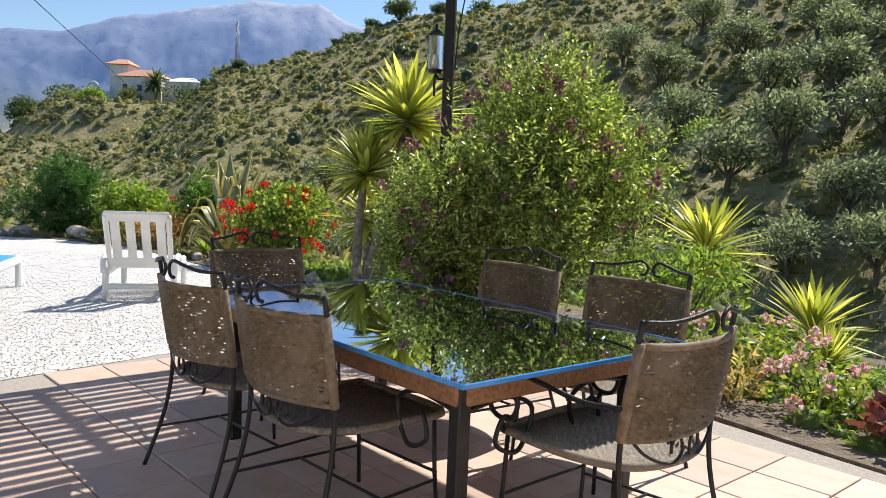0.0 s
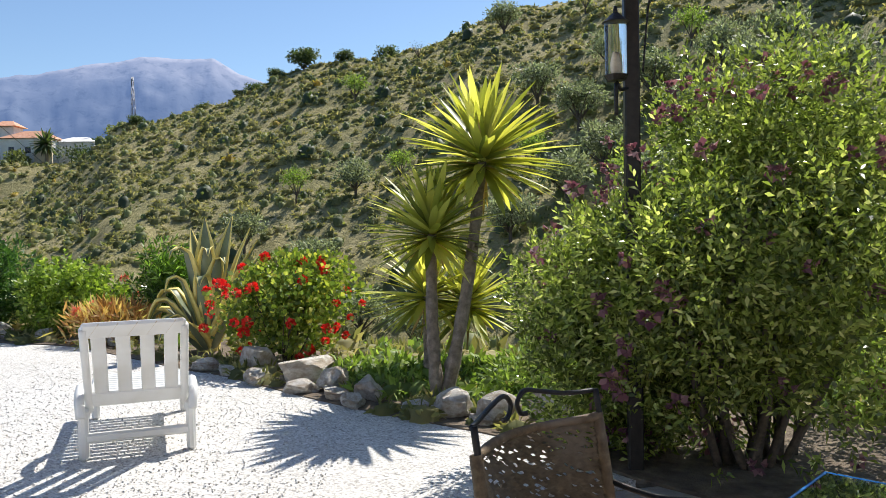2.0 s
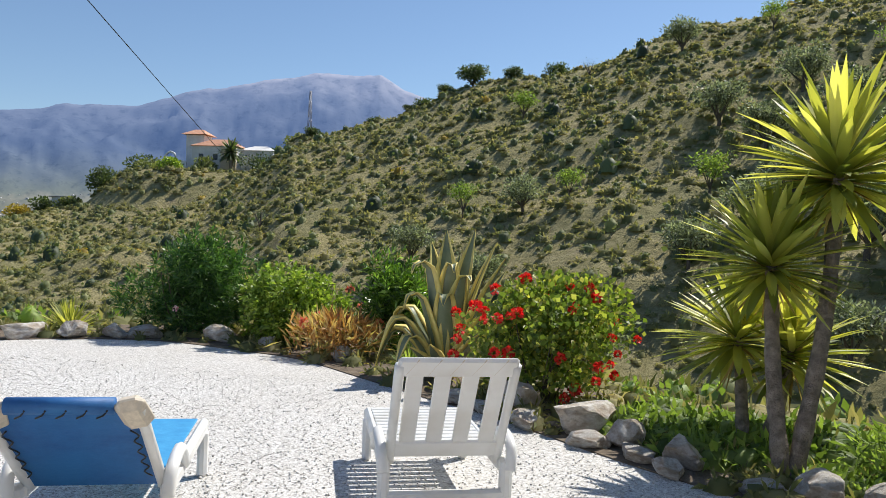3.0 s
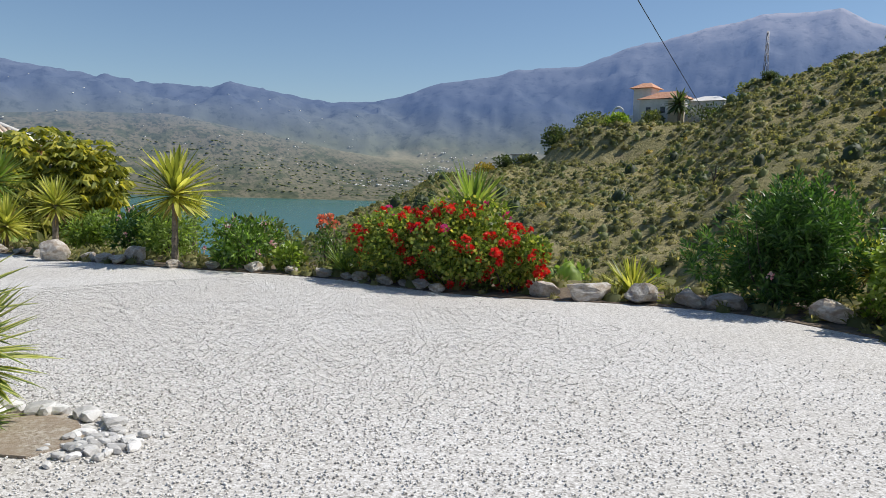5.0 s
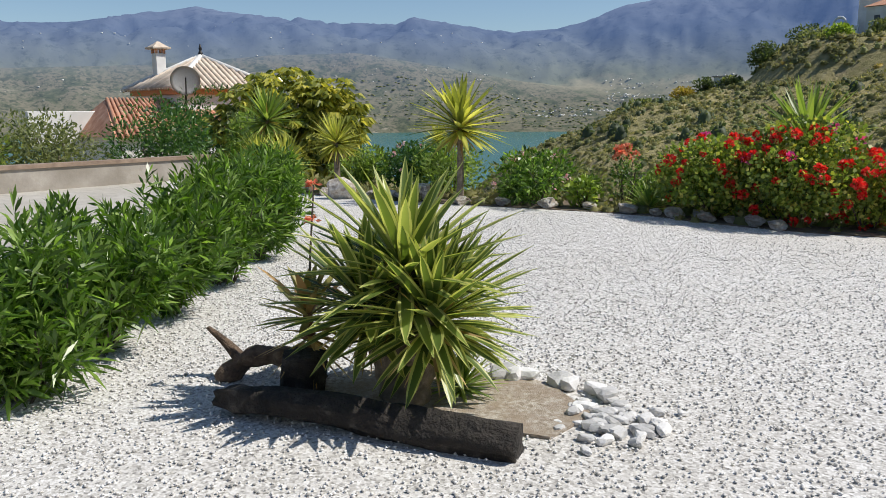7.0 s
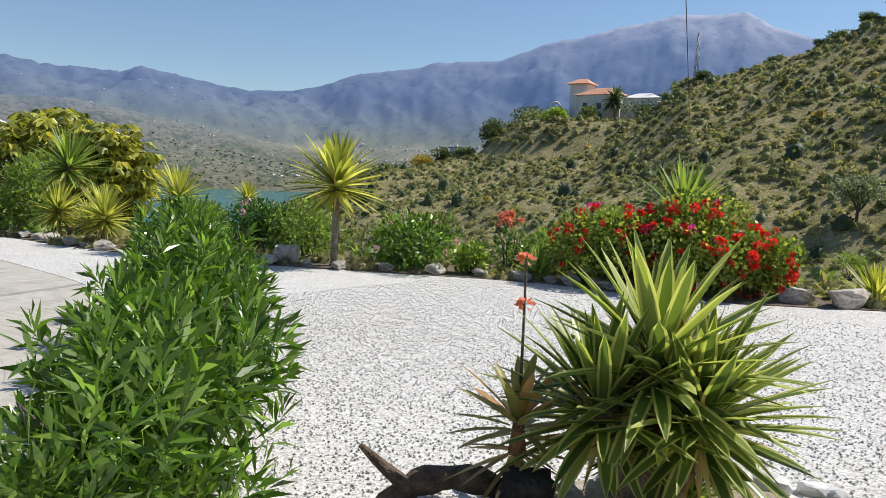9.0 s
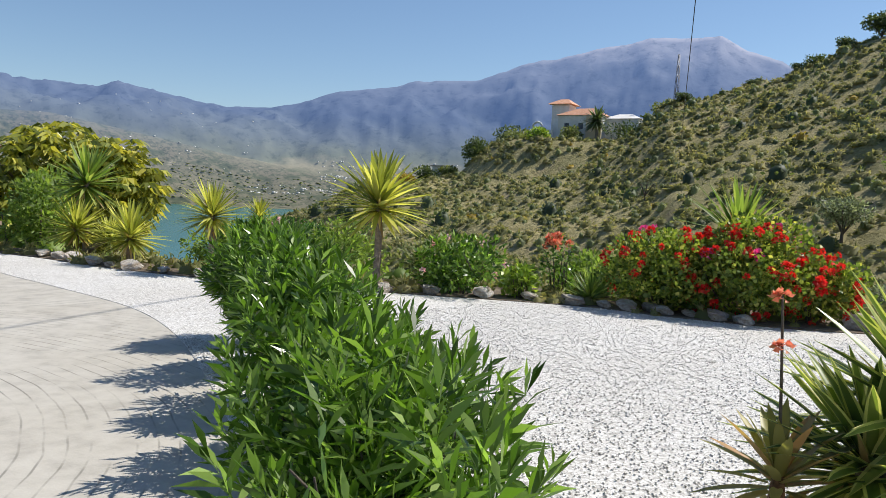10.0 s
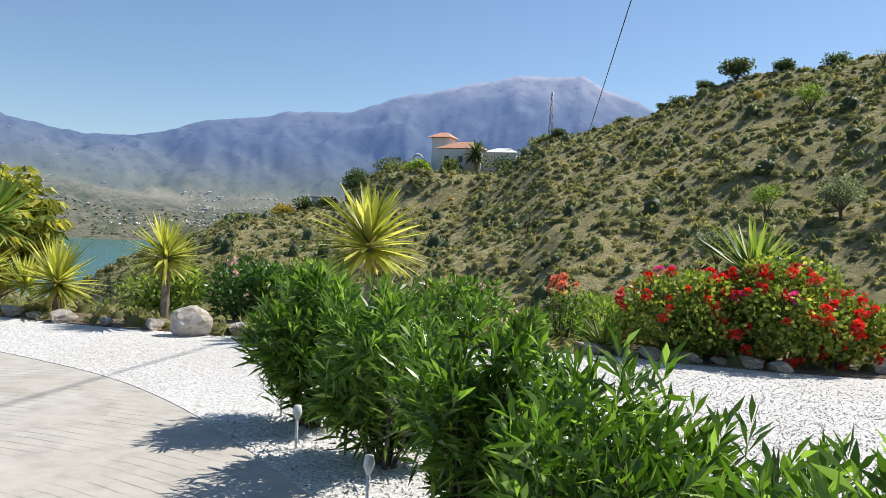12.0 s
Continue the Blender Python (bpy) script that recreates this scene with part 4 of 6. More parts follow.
TREES = {"olive": [tree_mesh(31 + i, 4.6, 4.4, 1900, (0.36, 0.135), 0.2) for i in range(3)], "almond": [tree_mesh(41 + i, 4.2, 3.4, 900, (0.26, 0.12), 0.12) for i in range(2)],
         "dark": [tree_mesh(51 + i, 5.0, 5.4, 1800, (0.5, 0.26), 0.22, lumps=14) for i in range(2)], "bare": [tree_mesh(61, 3.8, 3.4, 120, (0.2, 0.08), 0.13, limbs=9)]}
TREE_MATS = {"olive": L_OLIVE, "almond": L_ALMOND, "dark": L_DARKTREE, "bare": L_OLIVE}
TREE_LABELS = {"olive": "grey-green olive tree growing on the dry hillside", "almond": "light green almond tree with sparse crown on the slope",
               "dark": "dark rounded tree standing on the ridge", "bare": "nearly leafless old almond tree on the slope"}


def hill_tree(kind, az, r, scale, variant=0, sink=-0.05, origin=None):
    x, y = place_polar(az, r) if origin is None else (origin[0] - r * math.sin(radians(az)), origin[1] + r * math.cos(radians(az)))
    m = pose(x, y, ground_z(x, y) + sink, 0, 0, az * 37 % 360) @ Matrix.Scale(scale, 4)
    key = (kind, variant % len(TREES[kind]))
    tr, cr = TREES[kind][key[1]]
    root = thing(kind + "_tree", m, TREE_LABELS[kind], "tree", "trees on the hillside")
    part("trunk", tr, M_TWIG, root)
    part("crown", cr, TREE_MATS[kind], root)


# olive and almond trees of the slope: kind, direction, distance, size
for i, (k, az, r, s) in enumerate([
        ("olive", 7, 72, 0.95), ("olive", 9.5, 58, 0.9), ("almond", 11.5, 74, 1.0), ("almond", 3.5, 70, 0.85), ("olive", 12.5, 52, 0.8), ("olive", 5, 48, 0.9),
        ("almond", -9, 108, 1.1), ("olive", -3, 110, 1.2), ("bare", 3.5, 116, 1.0), ("almond", 8.0, 104, 1.2), ("olive", 15, 66, 0.9), ("olive", 10.5, 44, 0.85), ("olive", 18, 50, 0.75),
        ("bare", 27, 92, 0.9), ("olive", 32, 60, 0.6), ("dark", 38.5, 60, 0.45), ("almond", 15.5, 56, 0.7), ("olive", -22, 70, 1.2), ("olive", -24, 95, 1.3), ("olive", 0, 44, 0.9), ("olive", 4.5, 40, 0.8)]):
    hill_tree(k, az, r, s, i, -0.6 * s)
# those seen past the patio, by direction and distance from the table's end
for i, (k, az, r, s) in enumerate([
        ("olive", -8.8, 54, 1.25), ("olive", -12.2, 57, 1.3), ("olive", -14.8, 66, 1.3), ("olive", -5.4, 68, 1.2), ("olive", -4.0, 78, 1.2), ("olive", -16.3, 49, 1.0), ("almond", -6.9, 61, 1.0),
        ("almond", -0.3, 70, 1.1), ("olive", -18.0, 55, 1.25), ("olive", -2.7, 63, 1.1), ("olive", -11, 69, 1.15), ("olive", -18.2, 44, 1.0), ("olive", -13, 45, 0.95), ("olive", -9, 78, 1.25), ("olive", -17, 77, 1.3),
        ("olive", -13.6, 80, 1.25), ("olive", -7.4, 46, 0.85), ("olive", -3.5, 52, 0.9), ("bare", -15.6, 60, 1.3), ("bare", -7.9, 60, 1.1), ("almond", -15.8, 38, 0.8), ("olive", -20.5, 63, 1.3),
        ("olive", -1.2, 84, 1.2), ("olive", -19.5, 36, 0.9), ("olive", -6.4, 88, 1.2), ("almond", -11.8, 88, 1.2), ("olive", 1.5, 58, 0.9), ("olive", -21, 90, 1.3)]):
    hill_tree(k, az, r, s, i, -0.7 * s, (2.1, 0.95))
for i, (az, r, s) in enumerate([(12.2, 129, 0.95), (15.8, 134, 0.68), (9.2, 128, 0.62), (6.0, 127, 0.75), (19.5, 138, 0.5), (14.2, 130, 0.5), (17, 134, 0.35), (24.0, 140, 0.5)]):
    hill_tree("dark", az, r, s, i, -1.7 * s)

# bed soil along the gravel
bed = smooth_line(GRAVEL_EDGE)
outer = []
for i, (x, y) in enumerate(bed):
    dx, dy = x - CX, y - CY
    k = 1 + 1.7 / math.hypot(dx, dy)
    outer.append((CX + dx * k, CY + dy * k))
flat_sheet("planting_bed", bed + outer[::-1] , 0.03, M_SOIL, "dry brown soil of the planting bed", "soil", 0.08)
flat_sheet("planting_bed_patio", [(0.75, 7.55), (2.75, 5.8), (3.2, 5.33), (3.6, 4.95), (4.8, 3.6), (6.6, 4.6), (5.0, 7.5), (1.9, 9.4), (0.1, 8.4)], 0.037, M_SOIL, "brown soil bed beside the patio", "soil", 0.08)


def rock_mesh(seed, k=2):
    bm = bmesh.new()
    bmesh.ops.create_icosphere(bm, subdivisions=k, radius=1.0)
    r = np.random.default_rng(seed)
    o = Vector(r.uniform(-50, 50, 3))
    cuts = [(Vector(unit(r.normal(size=3))), r.uniform(0.5, 0.78)) for _ in range(11)]
    for v in bm.verts:
        for n, d in cuts:
            e = v.co.dot(n) - d
            if e > 0:
                v.co -= n * e * 0.97
        v.co += v.co.normalized() * noise.fractal(v.co * 1.6 + o, 1.0, 2.0, 4) * 0.10
    return bm_mesh("rock", bm)


ROCKS = [rock_mesh(70 + i, 3) for i in range(6)]


def rock(x, y, sx, sy, sz, turn, i, label="rough pale limestone rock edging the gravel", z=0.03):
    me = ROCKS[i % 6]
    return solid("rock", me, M_ROCK, label, "rock", "rocks along the gravel edge", m=pose(x, y, z + sz * 0.55, 0, 0, turn) @ Matrix.Diagonal((sx, sy, sz, 1)))


for i, (x, y, a, b, c) in enumerate([(-2.42, 10.75, 0.21, 0.18, 0.23), (-1.85, 10.35, 0.34, 0.24, 0.19), (-1.5, 9.98, 0.19, 0.15, 0.14), (-1.12, 9.6, 0.2, 0.16, 0.15), (-0.35, 9.0, 0.2, 0.17, 0.15),
                                     (-0.02, 8.85, 0.19, 0.16, 0.14), (0.38, 8.55, 0.3, 0.22, 0.25), (0.78, 8.25, 0.22, 0.18, 0.17), (-7.05, 13.55, 0.3, 0.2, 0.16), (-6.2, 13.3, 0.14, 0.12, 0.12),
                                     (-4.9, 12.75, 0.16, 0.13, 0.15), (-3.6, 11.45, 0.12, 0.1, 0.08), (-9.9, 12.35, 0.22, 0.16, 0.15), (-9.45, 12.6, 0.36, 0.22, 0.17), (-8.95, 12.95, 0.3, 0.2, 0.16),
                                     (-8.5, 13.2, 0.26, 0.18, 0.15), (-8.1, 13.35, 0.3, 0.18, 0.13), (-16.42, 8.83, 0.25, 0.2, 0.2), (-17.0, 8.85, 0.2, 0.15, 0.1), (-15.6, 9.75, 0.28, 0.2, 0.2)]):
    rock(x, y, a, b, c, i * 47 % 180, i)
rr = np.random.default_rng(5)
line = smooth_line(GRAVEL_EDGE, 9)
for i in range(len(line)):
    x, y = line[i]
    if (-16.5 < x < -10.9 and i % 2 == 0) or (-20.5 < x < -17.4 and i % 2 == 0) or (-3.2 < x < 0.6 and i % 4 == 0):
        s = rr.uniform(0.7, 1.3)
        rock(x + rr.normal(scale=0.05), y + 0.13 + rr.normal(scale=0.05), 0.19 * s, 0.12 * s, 0.075 * s, rr.uniform(-60, 0), i, "flat brown stone edging the gravel")

# big flowering bush by the post
HEAD_MAUVE = flower_mesh("flower_head", 0.06, 16, rng)
HEAD_MAUVE.materials.append(L_MAUVE)
HEAD_RED = flower_mesh("flower_head", 0.06, 30, rng)
HEAD_RED.materials.append(L_RED)
HEAD_CORAL = flower_mesh("flower_head", 0.07, 22, rng)
HEAD_CORAL.materials.append(L_CORAL)
HEAD_PINK = flower_mesh("flower_head", 0.055, 18, rng)
HEAD_PINK.materials.append(L_PINK)
HEAD_MAGENTA = flower_mesh("flower_head", 0.07, 20, rng)
HEAD_MAGENTA.materials.append(L_MAGENTA)
shrub("flowering_bush", 1.45, 7.85, (2.35, 2.0, 2.3), 5200, (0.068, 0.021), L_BUSH, "large dense grey-green bush with faded mauve flowers", "bush", 81, z=0.02, stems=16, stem_r=0.03,
      shoots=(12, 0.2), lumps=26, spread=0.36, up=0.5, base=0.02, shell=0.35, flowers=((HEAD_MAUVE, 90, 0.2, ""),))
shrub("flowering_bush", 1.65, 7.95, (1.7, 1.5, 2.48), 900, (0.068, 0.021), L_BUSH, "tall loose shoots rising from the flowering bush", "bush", 80, z=0.02, stems=10, stem_r=0.02,
      shoots=(14, 0.3), lumps=18, spread=0.3, up=0.9, base=0.5, flowers=((HEAD_MAUVE, 20, 0.6, ""),))
shrub("flowering_bush", 0.78, 8.05, (1.2, 1.1, 1.75), 1700, (0.068, 0.021), L_BUSH, "loose side of grey-green bush with mauve flowers", "bush", 82, z=0.02, stems=10, stem_r=0.02,
      shoots=(12, 0.22), lumps=14, spread=0.4, up=0.5, base=0.02, flowers=((HEAD_MAUVE, 30, 0.3, ""),))
# beside the patio
shrub("rose_bush", 3.2, 6.75, (1.2, 0.9, 0.46), 1000, (0.06, 0.03), L_GERANIUM, "green rose bush with pale pink blooms beside the patio", "bush", 83, z=0.02, flowers=((HEAD_PINK, 26, 0.5, ""),))
shrub("rose_bush", 3.5, 5.95, (0.7, 0.7, 0.34), 600, (0.06, 0.03), L_GERANIUM, "low rose bush with pink blooms by the patio edge", "bush", 84, z=0.02, flowers=((HEAD_PINK, 14, 0.5, ""),))
shrub("dry_shrub", 2.95, 6.05, (0.5, 0.45, 0.34), 600, (0.07, 0.02), L_DRY, "withered brown shrub beside the patio", "shrub", 85, z=0.02)
shrub("red_leaved_plant", 4.0, 5.4, (0.7, 0.6, 0.28), 600, (0.11, 0.05), leaf_mat("purple_leaf", [(0.0, (0.07, 0.02, 0.025)), (1.0, (0.22, 0.07, 0.08))], 0.3, 0.5), "low plant with dark red leaves at the patio edge", "plant", 86, z=0.02)
shrub("green_shrub", 5.6, 7.6, (1.3, 1.1, 0.42), 1500, (0.08, 0.03), L_ALMOND, "soft green shrub in the bed beside the patio", "shrub", 87, z=-0.05)
shrub("green_shrub", 2.9, 8.9, (1.5, 1.2, 0.8), 2400, (0.08, 0.03), L_ALMOND, "soft green shrub on the bank below the bush", "shrub", 88)
yucca(3.35, 10.0, [(0, 0, 0.72 - ground_z(3.35, 10.0), 1.12, 0.03)], "yellow-green yucca rising behind the patio bush", near_leaves=120)
yucca(4.45, 9.8, [(0, 0, -0.08 - ground_z(4.45, 9.8), 1.05, 0.02)], "yellow-green yucca on the bank beside the patio", near_leaves=110)
yucca(3.85, 7.1, [(0, 0, 0.10, 0.62, 0.0)], "small young yucca at the edge of the patio", z=0.02)
yucca(5.9, 9.4, [(0, 0, 0.2 - ground_z(5.9, 9.4), 0.9, 0.02)], "yellow-green yucca on the bank beside the patio", near_leaves=60)
# ground cover between the bed plants
def bed_cover(name, outline, count, size, mat, label, seed):
    r = np.random.default_rng(seed)
    units = [scrub_unit(r, 0) for _ in range(5)]
    xs, ys = [p[0] for p in outline], [p[1] for p in outline]
    Vs, Fs, off, made = [], [], 0, 0
    while made < count:
        x, y = r.uniform(min(xs), max(xs)), r.uniform(min(ys), max(ys))
        if not inside(x, y, outline):
            continue
        made += 1
        V, F = units[made % 5]
        sc, a = size * r.uniform(0.5, 1.4), r.uniform(0, 6.283)
        c, q = math.cos(a) * sc, math.sin(a) * sc
        Vs.append(np.stack([V[:, 0] * c - V[:, 1] * q + x, V[:, 0] * q + V[:, 1] * c + y, V[:, 2] * sc * 1.3 + 0.03], 1))
        Fs.append(F + off)
        off += len(V)
    solid(name, np_mesh(name, np.vstack(Vs), np.vstack(Fs)), mat, label, "weeds", kind="stuff")


BED_RING = bed[2:] + outer[2:][::-1]
bed_cover("bed_weeds", [(0.5, 8.75), (-1.0, 9.6), (-1.9, 10.4), (-1.2, 11.5), (0.8, 10.6), (1.6, 9.4)], 260, 0.34, L_ALMOND, "green weeds covering the bank below the yuccas", 401)
bed_cover("bed_grass", BED_RING, 420, 0.26, L_TUSSOCK, "dry grass tufts between the bed plants", 402)
bed_cover("patio_weeds", [(2.6, 6.3), (3.3, 5.6), (4.8, 4.1), (6.3, 4.9), (5.0, 7.3), (3.4, 8.0)], 260, 0.24, L_ALMOND, "low green ground cover beside the patio", 403)

# triple yucca by the rocks
yucca(-0.5, 9.3, [(0.37, 0.70, 2.07, 1.2, 0.06), (-0.07, 0.5, 1.42, 1.0, -0.03)], "tall twin-trunk yucca with golden-green rosettes among rocks", z=0.02, trunk_r=0.05, near_leaves=165)
yucca(-0.65, 10.15, [(-0.05, 0.35, 0.95, 1.0, 0.0), (0.35, 0.4, 0.85, 0.95, 0.05)], "shorter double yucca with yellow-green rosettes on the bank", z=-0.1, near_leaves=120)
shrub("green_shrub", 0.3, 9.5, (0.9, 0.7, 0.45), 900, (0.12, 0.02), L_ALMOND, "thin green weeds below the yuccas", "shrub", 89, z=0.0, stems=4)

# geraniums
shrub("geranium_bush", -2.35, 11.35, (1.75, 1.2, 1.15), 6200, (0.062, 0.056), L_GERANIUM, "bright green geranium bush covered in red flowers", "geranium", 91, z=0.02, lumps=18, up=0.6,
      flowers=((HEAD_RED, 46, 0.35, ""),))
shrub("geranium_bush", -11.9, 11.78, (1.6, 1.2, 0.98), 7000, (0.056, 0.05), L_GERANIUM, "wide geranium bush with many scarlet flowers by the gravel", "geranium", 92, z=0.02, lumps=22, up=0.6, turn=20,
      flowers=((HEAD_RED, 46, 0.4, ""), (HEAD_MAGENTA, 6, 1.6, "")))
shrub("geranium_bush", -11.0, 12.0, (1.7, 1.2, 1.08), 7000, (0.056, 0.05), L_GERANIUM, "wide geranium bush with many scarlet flowers by the gravel", "geranium", 192, z=0.02, lumps=22, up=0.6, turn=20,
      flowers=((HEAD_RED, 66, 0.4, ""), (HEAD_MAGENTA, 4, 1.6, "")))
shrub("geranium_bush", -10.4, 12.3, (0.95, 0.9, 0.84), 3400, (0.056, 0.05), L_GERANIUM, "smaller geranium bush with scarlet flowers beside rocks", "geranium", 93, z=0.02, up=0.6,
      flowers=((HEAD_RED, 44, 0.4, ""),))
yucca(-11.35, 12.55, [(0, 0, 0.98, 1.25, 0.0)], "spiky dark green yucca behind the geraniums", z=0.0, kind="green")
shrub("coral_geranium", -13.3, 11.6, (0.5, 0.4, 0.8), 500, (0.06, 0.03), L_OLEANDER, "thin stalks topped with coral flower heads", "flowers", 94, z=0.02, flowers=((HEAD_CORAL, 12, 1.5, ""),))
yucca(-12.75, 11.5, [(0, 0, 0.08, 0.72, 0.0)], "small spiky green yucca among stones", z=0.02, kind="green")
shrub("yellow_succulent", -13.5, 11.1, (0.5, 0.4, 0.42), 350, (0.10, 0.06), L_LIGHT, "pale yellow-green succulent beside edging stones", "succulent", 95, z=0.02)
yucca(-9.3, 13.3, [(0, 0, 0.06, 0.85, 0.0)], "small golden yucca behind pale rocks", z=0.02)
# bed by the far corner
shrub("oleander_bush", -7.75, 13.95, (1.75, 1.5, 1.45), 900, (0.15, 0.024), L_OLEANDER_DARK, "dense dark green oleander bush at the gravel edge", "oleander", 96, z=0.02, shoots=(14, 0.22), up=0.7, lumps=20, base=0.02, flowers=((HEAD_PINK, 8, 0.0, ""),))
yucca(-6.95, 14.35, [(0, 0, 0.55, 0.75, 0.0)], "pale yucca squeezed between two shrubs", z=0.02)
shrub("light_green_bush", -6.1, 13.85, (1.6, 1.2, 1.2), 800, (0.10, 0.045), L_LIGHT, "rounded light green leafy bush in the bed", "bush", 97, z=0.02, shoots=(9, 0.12), up=0.5, lumps=18, base=0.02)
shrub("oleander_bush", -4.55, 13.6, (1.3, 1.1, 1.25), 380, (0.16, 0.026), L_OLEANDER, "upright green oleander behind the agave", "oleander", 98, z=0.0, shoots=(13, 0.22), up=0.8, flowers=((HEAD_CORAL, 7, 0.2, ""),))
shrub("dry_aloe_clump", -5.2, 12.95, (1.3, 0.7, 0.5), 900, (0.22, 0.03), leaf_mat("orange_aloe_leaf", [(0.0, (0.20, 0.09, 0.03)), (0.6, (0.36, 0.20, 0.09)), (1.0, (0.42, 0.34, 0.16))], 0.25, 0.6),
      "orange-brown dry aloe clump along the gravel", "aloe", 99, z=0.02, up=1.0, stems=0, flowers=((HEAD_CORAL, 5, 1.4, ""),))
yucca(-3.95, 12.35, [(0, 0, 0.05, 0.5, 0.0)], "small spiky succulent at the foot of the agave", z=0.02, kind="green")


def agave_leaf(r, az, tilt, length, width, fold, mat_root, droop_at=None):
    """One thick leaf with its yellow margins: leaf mesh and margin mesh."""
    n = 16
    s = np.linspace(0, 1, n)
    ang = np.full(n, radians(tilt)) + np.radians(8) * s
    if droop_at is not None:
        ang = ang + np.clip((s - droop_at) / 0.16, 0, 1) * radians(150 - tilt)
    step = length / (n - 1)
    rad = np.concatenate([[0], np.cumsum(np.sin(ang[:-1]) * step)]) + 0.05
    z = np.concatenate([[0], np.cumsum(np.cos(ang[:-1]) * step)])
    c, sn = math.cos(az), math.sin(az)
    P = np.stack([rad * c, rad * sn, z], 1)
    side = np.array([-sn, c, 0])
    nrm = np.stack([-np.cos(ang) * c, -np.cos(ang) * sn, np.sin(ang)], 1)
    w = width * np.interp(s, [0, 0.1, 0.4, 0.75, 1], [0.8, 0.85, 1.0, 0.7, 0.03]) / 2
    th = 0.028 * np.interp(s, [0, 1], [1.3, 0.3])
    cols = []
    for k, (q, lift, t) in enumerate([(-0.86, 0.30, 0), (-0.45, 0.10, 0), (0, 0, 0), (0.45, 0.10, 0), (0.86, 0.30, 0), (0.45, 0.10, 1), (0, 0, 1), (-0.45, 0.10, 1)]):
        cols.append(P + side * (w * q)[:, None] + nrm * (w * lift - th * t)[:, None])
    V = np.stack(cols, 1).reshape(-1, 3)
    F = [(i * 8 + j, i * 8 + (j + 1) % 8, (i + 1) * 8 + (j + 1) % 8, (i + 1) * 8 + j) for i in range(n - 1) for j in range(8)]
    leaf = part("leaf", np_mesh("leaf", V, F, True), M_AGAVE, mat_root)
    for sg in (-1, 1):
        E = []
        for q, lift, t in ((0.62, 0.22, -0.25), (1.05, 0.37, -0.15), (1.05, 0.37, 0.6), (0.62, 0.22, 1.15)):
            E.append(P + side * (w * q * sg)[:, None] + nrm * (w * lift - th * t)[:, None])
        V = np.stack(E, 1).reshape(-1, 3)
        F = [(i * 4 + j, i * 4 + (j + 1) % 4, (i + 1) * 4 + (j + 1) % 4, (i + 1) * 4 + j) for i in range(n - 1) for j in range(4)]
        part("leaf_margin", np_mesh("leaf_margin", V, F, True), M_AGAVE_EDGE, leaf, "yellow leaf margin")


def agave(x, y):
    r = np.random.default_rng(101)
    root = thing("agave", pose(x, y, 0.02) @ Matrix.Identity(4), "huge variegated agave with yellow-edged leaves, some folded over", "agave")
    for i, (az, tilt, length, fold) in enumerate([(112, 3, 1.62, None), (60, 9, 1.66, None), (22, 14, 1.55, None), (145, 6, 1.5, None), (0, 20, 1.45, None), (90, 15, 1.4, None), (40, 26, 1.35, None), (-20, 30, 1.1, None),
                                                  (295, 4, 1.45, 0.78), (280, 10, 1.15, 0.74), (230, 7, 1.5, 0.76), (212, 13, 1.2, 0.70), (320, 9, 1.3, 0.8), (205, 30, 1.25, 0.52), (190, 38, 1.2, 0.48), (232, 36, 1.0, 0.52),
                                                  (-40, 42, 0.8, None), (-90, 48, 0.7, None), (250, 52, 0.7, None), (180, 24, 1.2, 0.6)]):
        agave_leaf(r, radians(az), tilt, length, 0.31 if length > 1 else 0.2, 0, root, fold)


agave(-3.5, 12.2)

# hedge of young oleanders
HEDGE = [(-13.02, 6.70, 0.90, 0.74), (-12.22, 6.30, 0.90, 0.78), (-11.38, 5.78, 0.88, 0.80), (-10.68, 5.24, 0.85, 0.82), (-10.02, 4.76, 0.84, 0.84), (-9.42, 4.36, 0.82, 0.86)]
for i, (x, y, h, w) in enumerate(HEDGE):
    shrub("hedge_oleander", x, y, (w, w, h), 320, (0.155, 0.0195), L_OLEANDER, "young oleander shrub with glossy lance-shaped leaves in a hedge", "hedge", 110 + i, z=0.02,
          group="oleander hedge beside the driveway", stems=16, stem_r=0.009, shoots=(15, 0.19), lumps=12, spread=0.45, up=0.75, base=0.12, waist=0.45, shell=0.4)

# planter with driftwood
def log_mesh(a, b, rad, seed):
    a, b = np.array(a), np.array(b)
    n, seg = 26, 14
    pts = [a + (b - a) * s + np.array([0, 0, 0.02 * math.sin(s * 5)]) for s in np.linspace(0, 1, n)]
    V, F = tube(pts, np.interp(np.linspace(0, 1, n), [0, 0.08, 0.6, 0.97, 1], [rad * 0.8, rad, rad * 1.05, rad * 1.1, rad * 0.95]), seg)
    ax = unit(b - a)
    for i in range(len(V)):
        p = Vector(V[i])
        along = float(np.dot(V[i], ax))
        perp = Vector(V[i] - ax * along)
        k = noise.fractal(Vector((perp.x * 26 + seed, perp.y * 26 + along * 0.8, perp.z * 26)), 1.0, 2.0, 3)
        V[i] = V[i] + unit(V[i] - (a + ax * np.dot(V[i] - a, ax))) * 0.055 * k
    bm = bmesh.new()
    vs = [bm.verts.new(v) for v in V]
    for f in F:
        ids = list(dict.fromkeys(f))
        bm.faces.new([vs[j] for j in ids])
    return bm_mesh("log", bm, True)


